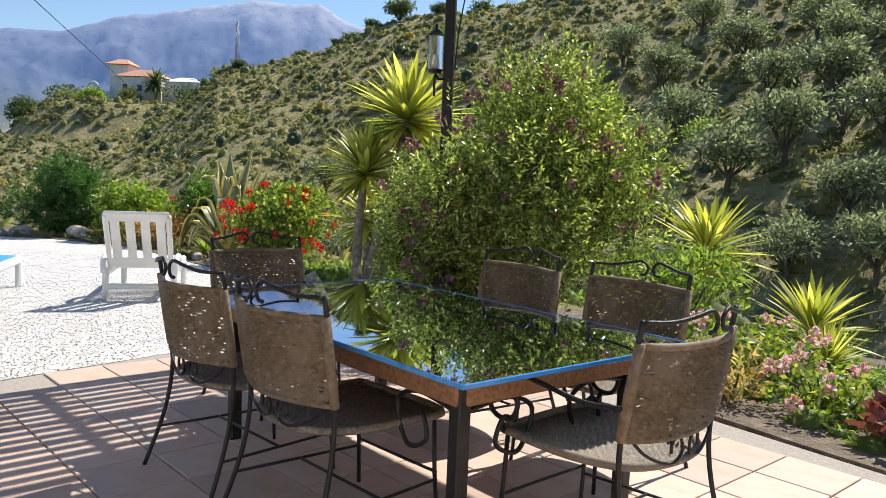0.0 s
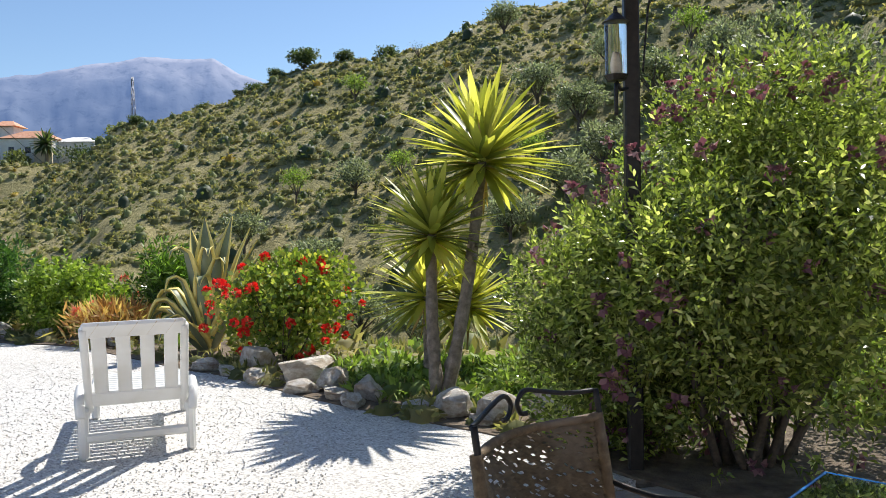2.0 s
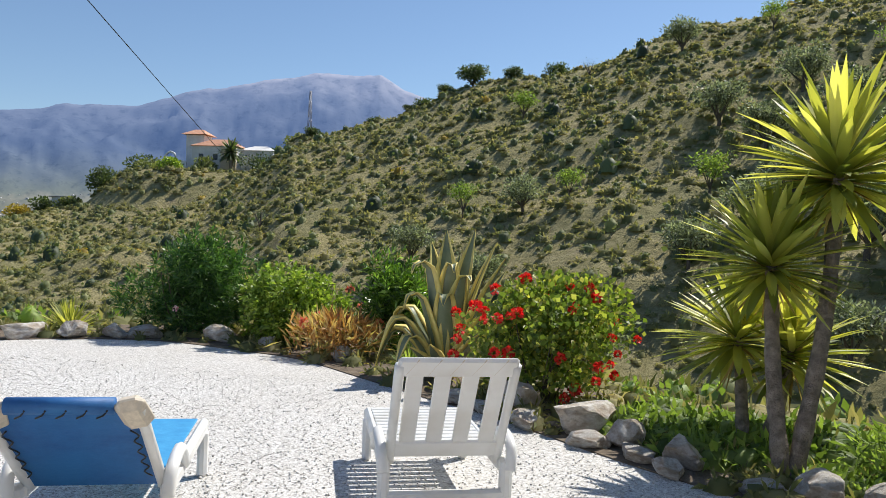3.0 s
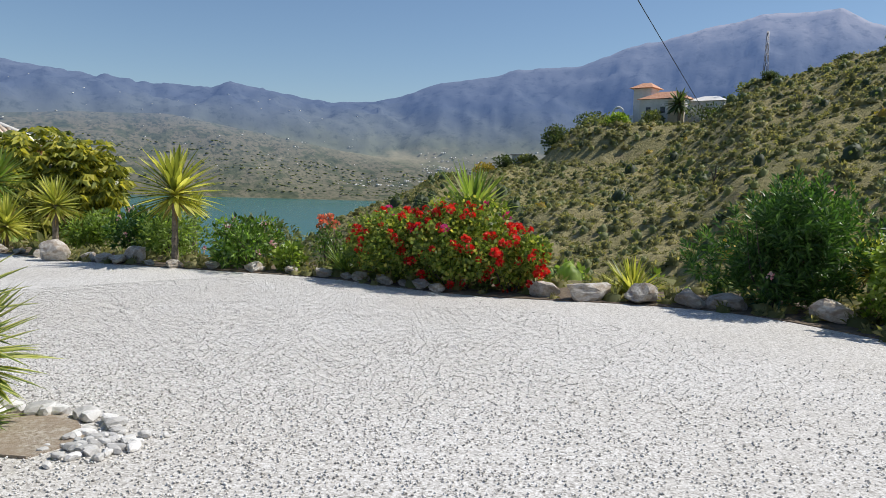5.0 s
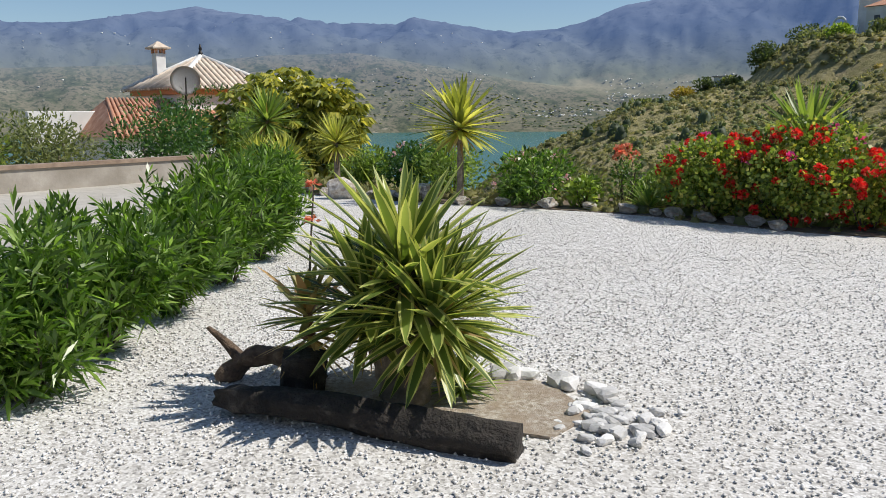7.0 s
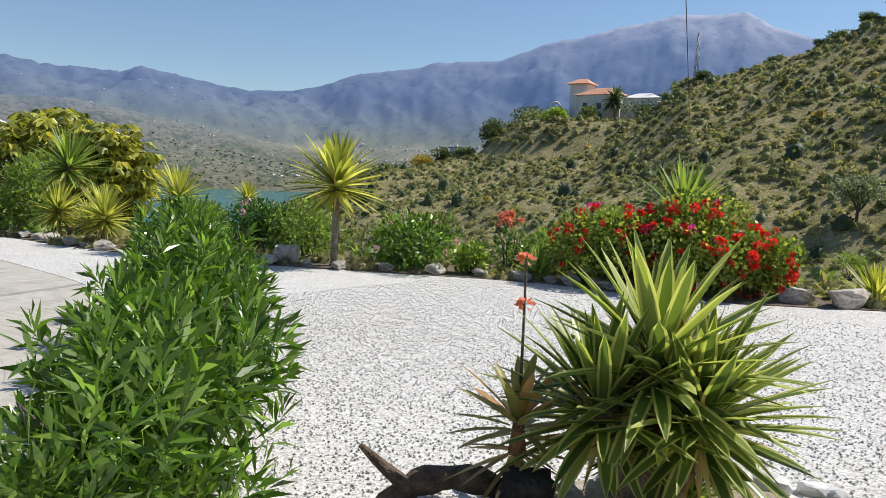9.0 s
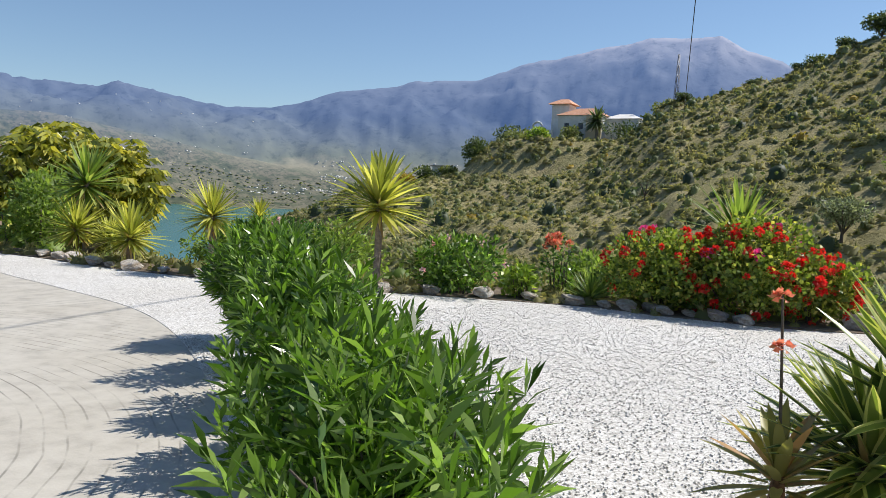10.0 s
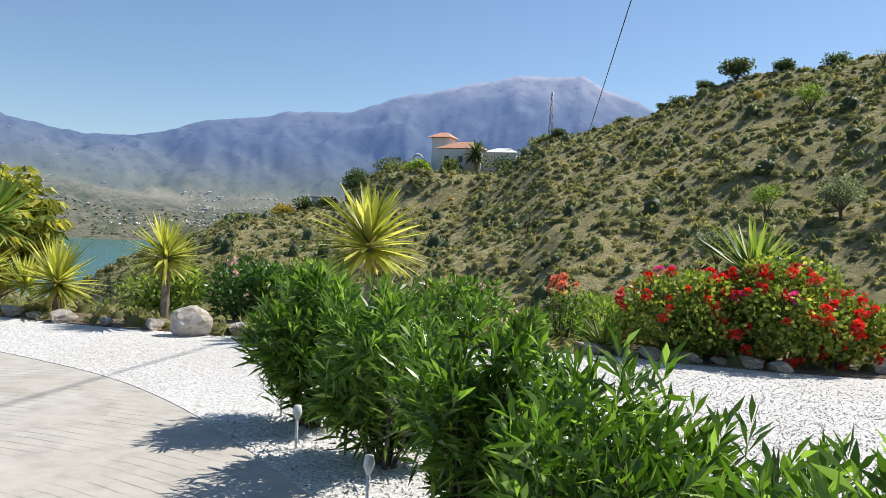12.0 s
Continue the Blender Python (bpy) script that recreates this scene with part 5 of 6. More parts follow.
solid("weathered_log", log_mesh((-8.81, 5.09, 0.085), (-7.78, 5.92, 0.08), 0.07, 1.0), M_LOG, "long cracked black weathered log lying on gravel", "log")
drift = thing("driftwood", pose(-9.2, 5.3, 0.02) @ Matrix.Diagonal((0.8, 0.8, 0.62, 1)), "gnarled brown driftwood root behind the log", "driftwood")
part("stump", tubes("stump", [(curve_pts([(-0.02, -0.12, 0.0), (0.05, 0.05, 0.17), (0.25, 0.22, 0.20), (0.42, 0.36, 0.06)], 5), [0.06, 0.075, 0.085, 0.07, 0.06, 0.08, 0.085, 0.07, 0.065, 0.08, 0.085, 0.07, 0.06, 0.05, 0.045, 0.04])], 9), M_DRIFT, drift)
part("branch", tubes("branch", [(curve_pts([(0.05, 0.0, 0.14), (-0.08, -0.06, 0.26), (-0.12, -0.16, 0.40)], 5), np.linspace(0.05, 0.014, 11))], 7), M_DRIFT, drift)
part("branch", tubes("branch", [(curve_pts([(0.1, 0.1, 0.15), (0.0, 0.22, 0.10), (-0.14, 0.28, 0.02)], 5), np.linspace(0.04, 0.014, 11))], 7), M_DRIFT, drift)
flat_sheet("planter_soil", [(-8.95, 5.35), (-8.3, 5.75), (-7.85, 6.12), (-7.95, 6.42), (-8.35, 6.5), (-8.75, 6.25), (-9.0, 5.75)], 0.034, surface("tan_mulch", [(0.3, (0.20, 0.15, 0.10)), (0.5, (0.42, 0.36, 0.29)), (0.7, (0.62, 0.58, 0.52))], 45, 0.95, 0.8, big=(0.30, 0.23, 0.16), big_scale=6), "dry mulch inside the driftwood planter", "soil", 0.03)
yucca(-8.5, 5.83, [(0.0, 0.0, 0.60, 0.80, 0.0), (0.15, 0.05, 0.43, 0.72, 0.0), (-0.14, -0.11, 0.43, 0.72, 0.0), (0.0, 0.15, 0.40, 0.68, 0.0)], "variegated spiky yucca growing in the driftwood planter", z=0.02, kind="var", group="", trunk_r=0.07, near_leaves=92)
yucca(-8.44, 6.08, [(0, 0, 0.05, 0.33, 0.0)], "small dark agave rosette in the planter", z=0.03, kind="green", group="")
aloe = thing("aloe", pose(-8.86, 5.52, 0.03), "aloe rosette with tall stalk and coral flowers", "aloe")
r_al = np.random.default_rng(120)
L_ALOE = leaf_mat("aloe_leaf", [(0.0, (0.13, 0.12, 0.04)), (0.6, (0.24, 0.21, 0.08)), (1.0, (0.34, 0.18, 0.09))], 0.2, 0.45)
BLADES["aloe"] = [blade(340 + i, L_ALOE, 0.10) for i in range(3)]
leafy_rosette(aloe, (0, 0, 0.36), 0.42, 30, "aloe", 120, 100.0)
V_al, F_al = yucca_leaves(30, 0.24, 0.03, r_al, 165, 80, 0.1, 4)
part("dry_leaves", np_mesh("dry_leaves", V_al + np.array([0, 0, 0.26]), F_al), L_DRY, aloe, "withered brown lower leaves")
part("stalk", tubes("stalk", [(curve_pts([(0, 0, 0.0), (0.0, 0.0, 0.3), (-0.02, 0.03, 0.62), (-0.05, 0.07, 0.93)], 5), np.linspace(0.008, 0.004, 16))], 6), M_TWIG, aloe)
for fx, fy, fz in ((-0.05, 0.07, 0.93), (-0.03, 0.05, 0.77)):
    f = part("flower_head", HEAD_CORAL, None, aloe)
    f.location, f.scale = (fx, fy, fz), (0.6, 0.6, 0.45)
stump = log_mesh((0.0, 0.0, 0.0), (0.03, 0.02, 0.24), 0.085, 3.0)
solid("wooden_stump", stump, M_LOG, "short charred black stump standing in the planter", "stump", m=pose(-8.78, 5.43, 0.02))
PEB = [rock_mesh(130 + i, 2) for i in range(4)]
for i in range(70):
    if i < 10:
        s = i / 9
        x, y, sz = -8.72 + 0.72 * s + rng.normal(scale=0.03), 6.2 + 0.42 * math.sin(s * 1.6) + rng.normal(scale=0.02), 0.10 - 0.03 * s
    else:
        x, y, sz = -7.86 + rng.normal(scale=0.11), 6.42 + rng.normal(scale=0.12), rng.uniform(0.025, 0.055)
    if (x + 7.72) * 0.6 + (y - 6.08) * 0.8 < -0.02 and i >= 10:
        continue
    solid("white_stone", PEB[i % 4], M_STONE_WHITE, "smooth white stone beside the driftwood planter", "stone", "white stones round the planter",
          m=pose(x, y, 0.02 + sz * 0.35, 0, 0, i * 53) @ Matrix.Diagonal((sz, sz * 0.75, sz * 0.55, 1)))

# plants round the far end of the gravel
yucca(-15.05, 10.1, [(0, 0, 1.1, 1.15, 0.03)], "single-trunk golden yucca above the lake view", z=0.02, near_leaves=120)
yucca(-17.15, 9.1, [(0, 0, 0.83, 0.85, 0.03)], "slim yucca with golden rosette by a white rock", z=0.02)
yucca(-18.6, 8.75, [(0, 0, 0.45, 0.95, 0.0)], "low golden yucca beside the gravel", z=0.02)
yucca(-20.3, 8.8, [(0, 0, 0.45, 0.95, 0.0), (0.5, 0.3, 0.3, 0.7, 0.0)], "low pair of golden yuccas at the gravel end", z=0.02)
yucca(-20.6, 9.1, [(0, 0, 1.2, 1.25, 0.04)], "dark green yucca under the umbrella tree", z=0.0, kind="green")
yucca(-22.5, 14.0, [(0, 0, 1.6, 0.8, 0.02)], "far slim yucca before the lake", z=-1.0)
for i, (x, y, w, h, mt, nm, lb) in enumerate([(-14.2, 10.75, 1.4, 0.75, L_OLEANDER, "leafy green shrub filling the bed", "shrub"), (-16.2, 10.6, 1.5, 0.8, L_ALMOND, "tangled green shrub in the bed", "shrub"),
                                              (-17.2, 10.4, 1.2, 0.8, L_OLEANDER_DARK, "dark shrub with white blossom in the bed", "shrub"), (-18.3, 10.1, 1.3, 0.7, L_ALMOND, "green shrub below the umbrella tree", "shrub"),
                                              (-13.0, 12.3, 1.2, 0.55, L_ALMOND, "low green shrub on the bank", "shrub"), (-15.0, 11.6, 1.6, 0.7, L_SCRUB, "grey-green shrub on the bank", "shrub")]):
    shrub("bed_shrub", x, y, (w, w * 0.8, h), 2200, (0.10, 0.035), mt, nm, lb, 140 + i, z=0.0, group="shrubs of the far bed", flowers=((HEAD_PINK, 9, 0.5, ""),) if i in (0, 2) else ())


def umbrella_tree(x, y, z, size):
    r = np.random.default_rng(150)
    root = thing("umbrella_tree", pose(x, y, z), "broad umbrella tree with drooping glossy leaflets", "tree")
    n = 1500
    p, d = ball_points(n, r, 16, 0.42, 0.7)
    p = p / np.percentile(np.abs(p), 99) * np.array(size) / 2 + np.array([0, 0, size[2] * 0.58])
    keep = p[:, 2] > 0.35
    p, d = p[keep], d[keep]
    pos, dirs = [], []
    for c, o in zip(p, d):
        a = r.uniform(0, 6.28) + np.arange(9) * 0.698
        dd = np.stack([np.cos(a), np.sin(a), np.full(9, -0.45)], 1) + o * 0.45
        pos.append(np.repeat(c[None], 9, 0))
        dirs.append(dd)
    V, F = leaves(np.vstack(pos), np.vstack(dirs), 0.32, 0.12, r, 0.2, 0.25)
    part("crown", np_mesh("crown", V, F), L_SCHEFF, root)
    lines = [(curve_pts([(r.normal() * 0.2, r.normal() * 0.2, -0.3), (r.normal() * 0.3, r.normal() * 0.3, size[2] * 0.35), (math.cos(a) * size[0] * 0.3, math.sin(a) * size[1] * 0.3, size[2] * 0.8)], 4), np.linspace(0.08, 0.03, 9)) for a in np.arange(0, 6.2, 0.9)]
    part("trunk", tubes("trunk", lines, 6), M_BARK, root)


umbrella_tree(-27.7, 11.8, ground_z(-27.7, 11.8), (4.6, 4.0, 2.3 - ground_z(-27.7, 11.8)))
for i, (x, y, w, h, mt, nm) in enumerate([(-30, 9.6, 3.6, 2.1, L_OLEANDER_DARK, "tall dark shrub before the villa"), (-25.8, 7.9, 3.2, 1.7, L_OLEANDER_DARK, "dark shrub with reddish tips behind the wall"),
                                          (-25.5, 5.6, 3.0, 1.35, L_SCRUB, "dull green shrub behind the wall"), (-25.0, 3.6, 3.0, 1.4, L_GERANIUM, "yellow-tinged shrub behind the wall"), (-26, 1.4, 3.4, 1.6, L_GERANIUM, "yellow-tinged shrub behind the wall"),
                                          (-23.0, 9.3, 1.8, 1.2, L_ALMOND, "leafy green shrub by the umbrella tree")]):
    shrub("garden_shrub", x, y, (w, w * 0.75, h + 0.8), 3400, (0.14, 0.05), mt, nm, "shrub", 160 + i, z=-0.75, group="shrubs before the villa", stem_r=0.03)


# ---- patio ----
def P2(a, b):
    """A place of the patio from its distances along W (right) and U (away from the house)."""
    return W * a + U * b


TABLE_C = Vector((1.34, 4.28, 0))
TILE = 0.36
PATIO = [(-3.9, 0.4), (-2.3, 3.35), (-1.4, 4.98), (-0.68, 6.36), (0.3, 7.25), (0.85, 7.45), (2.75, 5.72), (3.2, 5.3), (3.6, 4.93), (6.0, 2.2), (4.5, -1.5), (-4.0, -1.5)]


patio_floor = flat_sheet("patio_floor", PATIO, 0.022, M_GROUT, "terracotta tiled patio floor", "patio", 0.06)

# ---- table ----
TM = Matrix.Translation(TABLE_C) @ Matrix.Rotation(math.atan2(-0.632, 0.775), 4, 'Z')   # x along the table's length
table = thing("dining_table", TM, "large outdoor dining table with reflective glass top and black iron legs", "table")
top = boxmesh((2.05, 1.19, 0.014), 0.003, (0, 0, 0.75))
part("glass_top", top, M_GLASS, table, "clear thick glass top")
M_GLASS_EDGE = plain("blue_glass_edge", (0.06, 0.27, 0.62), 0.08, 0.0, 0.02)
for sy in (-1, 1):
    part("glass_edge", boxmesh((2.066, 0.007, 0.017), 0.002, (0, sy * 0.5995, 0.75)), M_GLASS_EDGE, table, "polished blue edge of the glass")
for sx in (-1, 1):
    part("glass_edge", boxmesh((0.007, 1.19, 0.017), 0.002, (sx * 1.0295, 0, 0.75)), M_GLASS_EDGE, table, "polished blue edge of the glass")
for sy in (-1, 1):
    part("apron", boxmesh((1.72, 0.035, 0.11), 0.008, (0, sy * 0.46, 0.68)), M_APRON, table, "woven brown cane apron")
for sx in (-1, 1):
    part("apron", boxmesh((0.035, 0.88, 0.11), 0.008, (sx * 0.86, 0, 0.68)), M_APRON, table, "woven brown cane apron")
part("underframe", boxmesh((1.8, 0.95, 0.02), 0.004, (0, 0, 0.728)), M_APRON, table, "dark cane panel under the glass")
for sx in (-1, 1):
    for sy in (-1, 1):
        part("leg", boxmesh((0.055, 0.055, 0.72), 0.006, (sx * 0.84, sy * 0.44, 0.36)), M_IRON, table)
        for ax in (0, 1):
            c = [(0.03, 0, 0.60), (0.22, 0, 0.62), (0.34, 0, 0.56), (0.28, 0, 0.42), (0.17, 0, 0.46), (0.2, 0, 0.55), (0.26, 0, 0.53)]
            pts = [(sx * (0.84 - q[0]), sy * 0.44, q[2]) if ax == 0 else (sx * 0.84, sy * (0.44 - q[0]), q[2]) for q in c]
            part("scroll", tubes("scroll", [(curve_pts(pts, 6), 0.009)], 6), M_IRON, table)


# ---- chairs ----
def weave(wx, wz, bend, nx, nz, r, depth=0.006, holes=0.1):
    """A woven panel, x across, z up, bulging along y: strands over and under, grooves between them and a few slits."""
    xs, zs = np.linspace(-wx / 2, wx / 2, nx * 2 + 1), np.linspace(0, wz, nz * 2 + 1)
    i, j = np.meshgrid(np.arange(len(xs)), np.arange(len(zs)), indexing="ij")
    X, Z = xs[i], zs[j] + 0.005 * np.sin(xs[i] * 9 + 1)
    Z = Z + np.where((j > 0) & (j < 2 * nz), r.normal(scale=wz / nz * 0.1, size=X.shape), 0)
    over = np.where(((i // 2) + (j // 2)) % 2 == 0, -depth, depth * 0.4)
    over = np.where(j % 2 == 0, depth * 1.3, np.where(i % 2 == 0, 0.0, over)) + r.normal(scale=depth * 0.15, size=X.shape)
    Y = bend * (1 - (2 * X / wx) ** 2) + over
    idx = np.arange(X.size).reshape(X.shape)
    F = np.stack([idx[:-1, :-1], idx[1:, :-1], idx[1:, 1:], idx[:-1, 1:]], -1)
    weak = np.interp(np.arange(F.shape[1]) / F.shape[1], [0, 0.12, 0.3, 0.7, 0.88, 1], [0.3, 2.2, 0.7, 0.7, 2.2, 0.3])[None, :] * holes
    groove = (np.arange(F.shape[1]) % 2 == 0)[None, :]
    F = F[(r.random(F.shape[:2]) > weak) | ~groove]
    return np_mesh("weave", np.stack([X, Y, Z], -1).reshape(-1, 3), F.reshape(-1, 4))


def bowed(x, bow, half):
    return -bow * (1 - (x / half) ** 2)


def chair(label, arms=False):
    """Faces +y; its back is at -y and bows backwards between the two posts."""
    r = np.random.default_rng(200)
    root = thing("dining_chair", Matrix.Identity(4), label, "chair", "wicker chairs round the table")
    hw, bow, lean = 0.285, 0.085, radians(9)
    back = part("backrest", weave(2 * hw + 0.02, 0.305, -bow, 32, 24, r, 0.008, 0.14), M_WICKER, root, "woven brown rush panel")
    back.location, back.rotation_euler = (0, -0.262, 0.555), (lean, 0, 0)
    edge = [(x, bowed(x, bow, hw), 0.0) for x in np.linspace(-hw, hw, 13)]
    for z, rad in ((0.0, 0.010), (0.305, 0.013)):
        roll = part("backrest_edge", tubes("backrest_edge", [([(x, y + 0.006, z + 0.006 * math.sin(9 * x + 1)) for x, y, _ in edge], rad)], 7), M_WICKER, root)
        roll.location, roll.rotation_euler = back.location, back.rotation_euler
    for s in (-1, 1):
        wrap = part("post_wrap", tubes("post_wrap", [([(s * hw, 0, -0.005), (s * hw, 0, 0.15), (s * hw, 0, 0.31)], [0.017, 0.019, 0.017])], 8), M_WICKER, root, "rush strands wound round the post")
        wrap.location, wrap.rotation_euler = back.location, back.rotation_euler
    # seat: straight front, rounded back
    rim = [(-0.25, 0.26), (0.25, 0.26), (0.275, 0.05), (0.265, -0.12), (0.19, -0.26), (0.0, -0.31), (-0.19, -0.26), (-0.265, -0.12), (-0.275, 0.05), (-0.25, 0.26)]
    seat = weave(0.56, 0.58, 0.012, 26, 34, r, 0.007, 0.0)
    for v in seat.vertices:
        y = v.co.z - 0.31
        w = float(np.interp(y, [-0.31, -0.26, -0.12, 0.05, 0.26], [0.06, 0.19, 0.265, 0.275, 0.25]))
        v.co = Vector((v.co.x / 0.28 * w, y, 0.452 - v.co.y))
    part("seat", seat, M_SEAT, root, "woven grey-brown rush seat")
    part("seat_rim", tubes("seat_rim", [(curve_pts([(x, y, 0.447) for x, y in rim], 5), 0.015)], 7), M_SEAT, root)
    for s in (-1, 1):
        part("leg", tubes("leg", [([(s * 0.235, 0.24, 0.445), (s * 0.24, 0.25, 0.2), (s * 0.25, 0.265, 0.0)], 0.009)], 6), M_IRON, root)
        part("leg", tubes("leg", [(curve_pts([(s * 0.30, -0.37, 0.0), (s * 0.28, -0.285, 0.25), (s * 0.275, -0.255, 0.47), (s * 0.285, -0.278, 0.7), (s * 0.285, -0.316, 0.932)], 5), 0.010)], 6), M_IRON, root)
        part("stretcher", tubes("stretcher", [([(s * 0.242, 0.252, 0.17), (s * 0.285, -0.31, 0.17)], 0.006)], 6), M_IRON, root)
        ctrl = [(s * 0.285, 0.012), (s * 0.20, 0.012), (s * 0.115, 0.028), (s * 0.05, 0.040), (s * 0.016, 0.012), (s * 0.028, -0.022), (s * 0.055, -0.028)]
        part("crest_scroll", tubes("crest_scroll", [(curve_pts([(x, -0.324 + bowed(x, bow, hw), 0.915 + z) for x, z in ctrl], 6), 0.0075)], 6), M_IRON, root)
        ctrl = [(s * 0.275, 0.585), (s * 0.20, 0.50), (s * 0.09, 0.452), (s * 0.025, 0.475), (s * 0.035, 0.53), (s * 0.075, 0.525), (s * 0.08, 0.485)]
        part("apron_scroll", tubes("apron_scroll", [(curve_pts([(x, -0.262 + bowed(x, 0.06, hw), z) for x, z in ctrl], 6), 0.006)], 6), M_IRON, root)
        if arms:
            ctrl = [(-0.275, 0.655), (-0.12, 0.64), (0.06, 0.665), (0.20, 0.675), (0.285, 0.615), (0.265, 0.52), (0.185, 0.505), (0.15, 0.565), (0.185, 0.61)]
            part("armrest", tubes("armrest", [(curve_pts([(s * 0.295, y, z) for y, z in ctrl], 6), 0.009)], 6), M_IRON, root, "scrolled black iron armrest")
            part("arm_post", tubes("arm_post", [([(s * 0.295, 0.225, 0.505), (s * 0.26, 0.235, 0.44)], 0.009)], 6), M_IRON, root)
    part("stretcher", tubes("stretcher", [([(-0.262, -0.03, 0.17), (0.262, -0.03, 0.17)], 0.006)], 6), M_IRON, root)
    part("stretcher", tubes("stretcher", [([(-0.245, 0.255, 0.20), (0.245, 0.255, 0.20)], 0.006)], 6), M_IRON, root)
    return root


def chair_pose(x, y, face):
    """Back's posts meet over (x, y), facing the direction face."""
    a = math.atan2(-face[0], face[1])
    return Matrix.Translation((x, y, 0.032)) @ Matrix.Rotation(a, 4, 'Z') @ Matrix.Translation((0, 0.322, 0))


SIDE_SEATS = [((0.47, 3.89), (0.575, 0.818)), ((1.03, 3.49), (0.58, 0.814)), ((1.72, 5.32), (-0.635, -0.77)), ((2.34, 4.89), (-0.625, -0.78))]
END_SEATS = [((2.44, 3.53), (-0.806, 0.592)), ((0.12, 5.32), (0.78, -0.62))]
for seats, label, arms in ((SIDE_SEATS, "iron-framed wicker dining chair with scrolled crest by the table", False), (END_SEATS, "iron-framed wicker armchair with scrolled arms at the table end", True)):
    first = chair(label, arms)
    first.matrix_basis = chair_pose(*seats[0][0], seats[0][1])
    for place, face in seats[1:]:
        copy_thing(first, chair_pose(*place, face))


# ---- loungers ----
def lounger(name, m, label, slats, fabric=None, lean=33, L=0.70):
    """Foot end towards +y, raised back at -y; back's top edge above y=0."""
    root = thing(name, m, label, "lounger")
    def bar(nm, pts, rad, mat=M_PLASTIC, sq=(1, 1), lab=""):
        return part(nm, tubes(nm, [(curve_pts(pts, 5), rad)], 8), mat, root, lab)
    tilt = radians(lean)
    def bp(x, s, dy=0.0):
        return (x, L * (1 - s) * math.sin(tilt) + dy, 0.30 + math.cos(tilt) * L * s)
    y0 = L * math.sin(tilt)
    for s in (-1, 1):
        bar("backrest_rail", [bp(s * 0.29, 0), bp(s * 0.29, 0.5), bp(s * 0.29, 0.97)], 0.026)
        part("side_rail", boxmesh((0.055, 1.28, 0.085), 0.02, (s * 0.315, y0 + 0.58, 0.285)), M_PLASTIC, root)
        for yy, h in ((y0 - 0.08, 0.33), (y0 + 1.1, 0.28)):
            lg = part("leg", boxmesh((0.06, 0.085, h), 0.018, (s * 0.325, yy, h / 2)), M_PLASTIC, root)
        bar("armrest", [(s * 0.335, y0 - 0.14, 0.28), (s * 0.345, y0 - 0.10, 0.40), (s * 0.345, y0 + 0.12, 0.43), (s * 0.335, y0 + 0.32, 0.30)], 0.03)
    part("foot_bar", boxmesh((0.66, 0.05, 0.06), 0.015, (0, y0 - 0.09, 0.14)), M_PLASTIC, root)
    if fabric is None:
        hd = part("backrest_head", boxmesh((0.60, 0.035, 0.12), 0.015, (0, 0, 0)), M_PLASTIC, root)
        hd.location, hd.rotation_euler = bp(0, 0.95), (tilt, 0, 0)
        for k in range(5):
            pl = part("head_groove", tubes("head_groove", [([(-0.26 + 0.11 * k, 0, -0.05), (-0.20 + 0.11 * k, 0, 0.05)], 0.003)], 5), M_CREAM, root)
            pl.location, pl.rotation_euler = Vector(bp(0, 0.95)) + Vector((0, -0.018, 0)), (tilt, 0, 0)
        ft = part("backrest_base", boxmesh((0.56, 0.03, 0.12), 0.012, (0, 0, 0)), M_PLASTIC, root)
        ft.location, ft.rotation_euler = bp(0, 0.14), (tilt, 0, 0)
        for k in range(slats):
            x = -0.21 + 0.42 * k / (slats - 1)
            sl = part("backrest_slat", boxmesh((0.085, 0.018, L * 0.72), 0.006, (0, 0, 0)), M_PLASTIC, root)
            sl.location, sl.rotation_euler = bp(x, 0.54), (tilt, 0, 0)
        for k in range(14):
            part("seat_slat", boxmesh((0.60, 0.06, 0.018), 0.005, (0, y0 + 0.08 + k * 0.083, 0.32)), M_PLASTIC, root)
    else:
        pl = part("backrest_sling", boxmesh((0.58, 0.012, L * 0.96), 0.004, (0, 0, 0)), fabric[0], root, "dark blue laced sling fabric")
        pl.location, pl.rotation_euler = bp(0, 0.48), (tilt, 0, 0)
        hem = part("top_hem", tubes("top_hem", [([(-0.2, 0, 0), (0.2, 0, 0)], 0.034)], 10), fabric[0], root, "blue rolled fabric hem")
        hem.location = bp(0, 0.99)
        for s in (-1, 1):
            cap = part("corner_cap", boxmesh((0.12, 0.07, 0.2), 0.03, (0, 0, 0)), M_CREAM, root, "cream quilted plastic corner")
            cap.location, cap.rotation_euler = bp(s * 0.265, 0.92), (tilt, radians(-s * 12), 0)
        for k in range(5):
            lc = part("lace", tubes("lace", [([(-0.17 + 0.075 * k, 0, -0.03), (-0.14 + 0.075 * k, -0.004, 0.0), (-0.12 + 0.075 * k, 0, 0.035)], 0.004)], 5), M_IRON, root, "black lacing cord")
            lc.location, lc.rotation_euler = Vector(bp(0, 0.92)) + Vector((0, -0.045, 0)), (tilt, 0, 0)
        for s in (-1, 1):
            lc = part("lace", tubes("lace", [(curve_pts([(s * 0.235, -0.02, -0.25 + 0.05 * q) if q % 2 else (s * 0.262, -0.02, -0.25 + 0.05 * q) for q in range(10)], 3), 0.004)], 5), M_IRON, root, "black lacing cord")
            lc.location, lc.rotation_euler = bp(0, 0.5), (tilt, 0, 0)
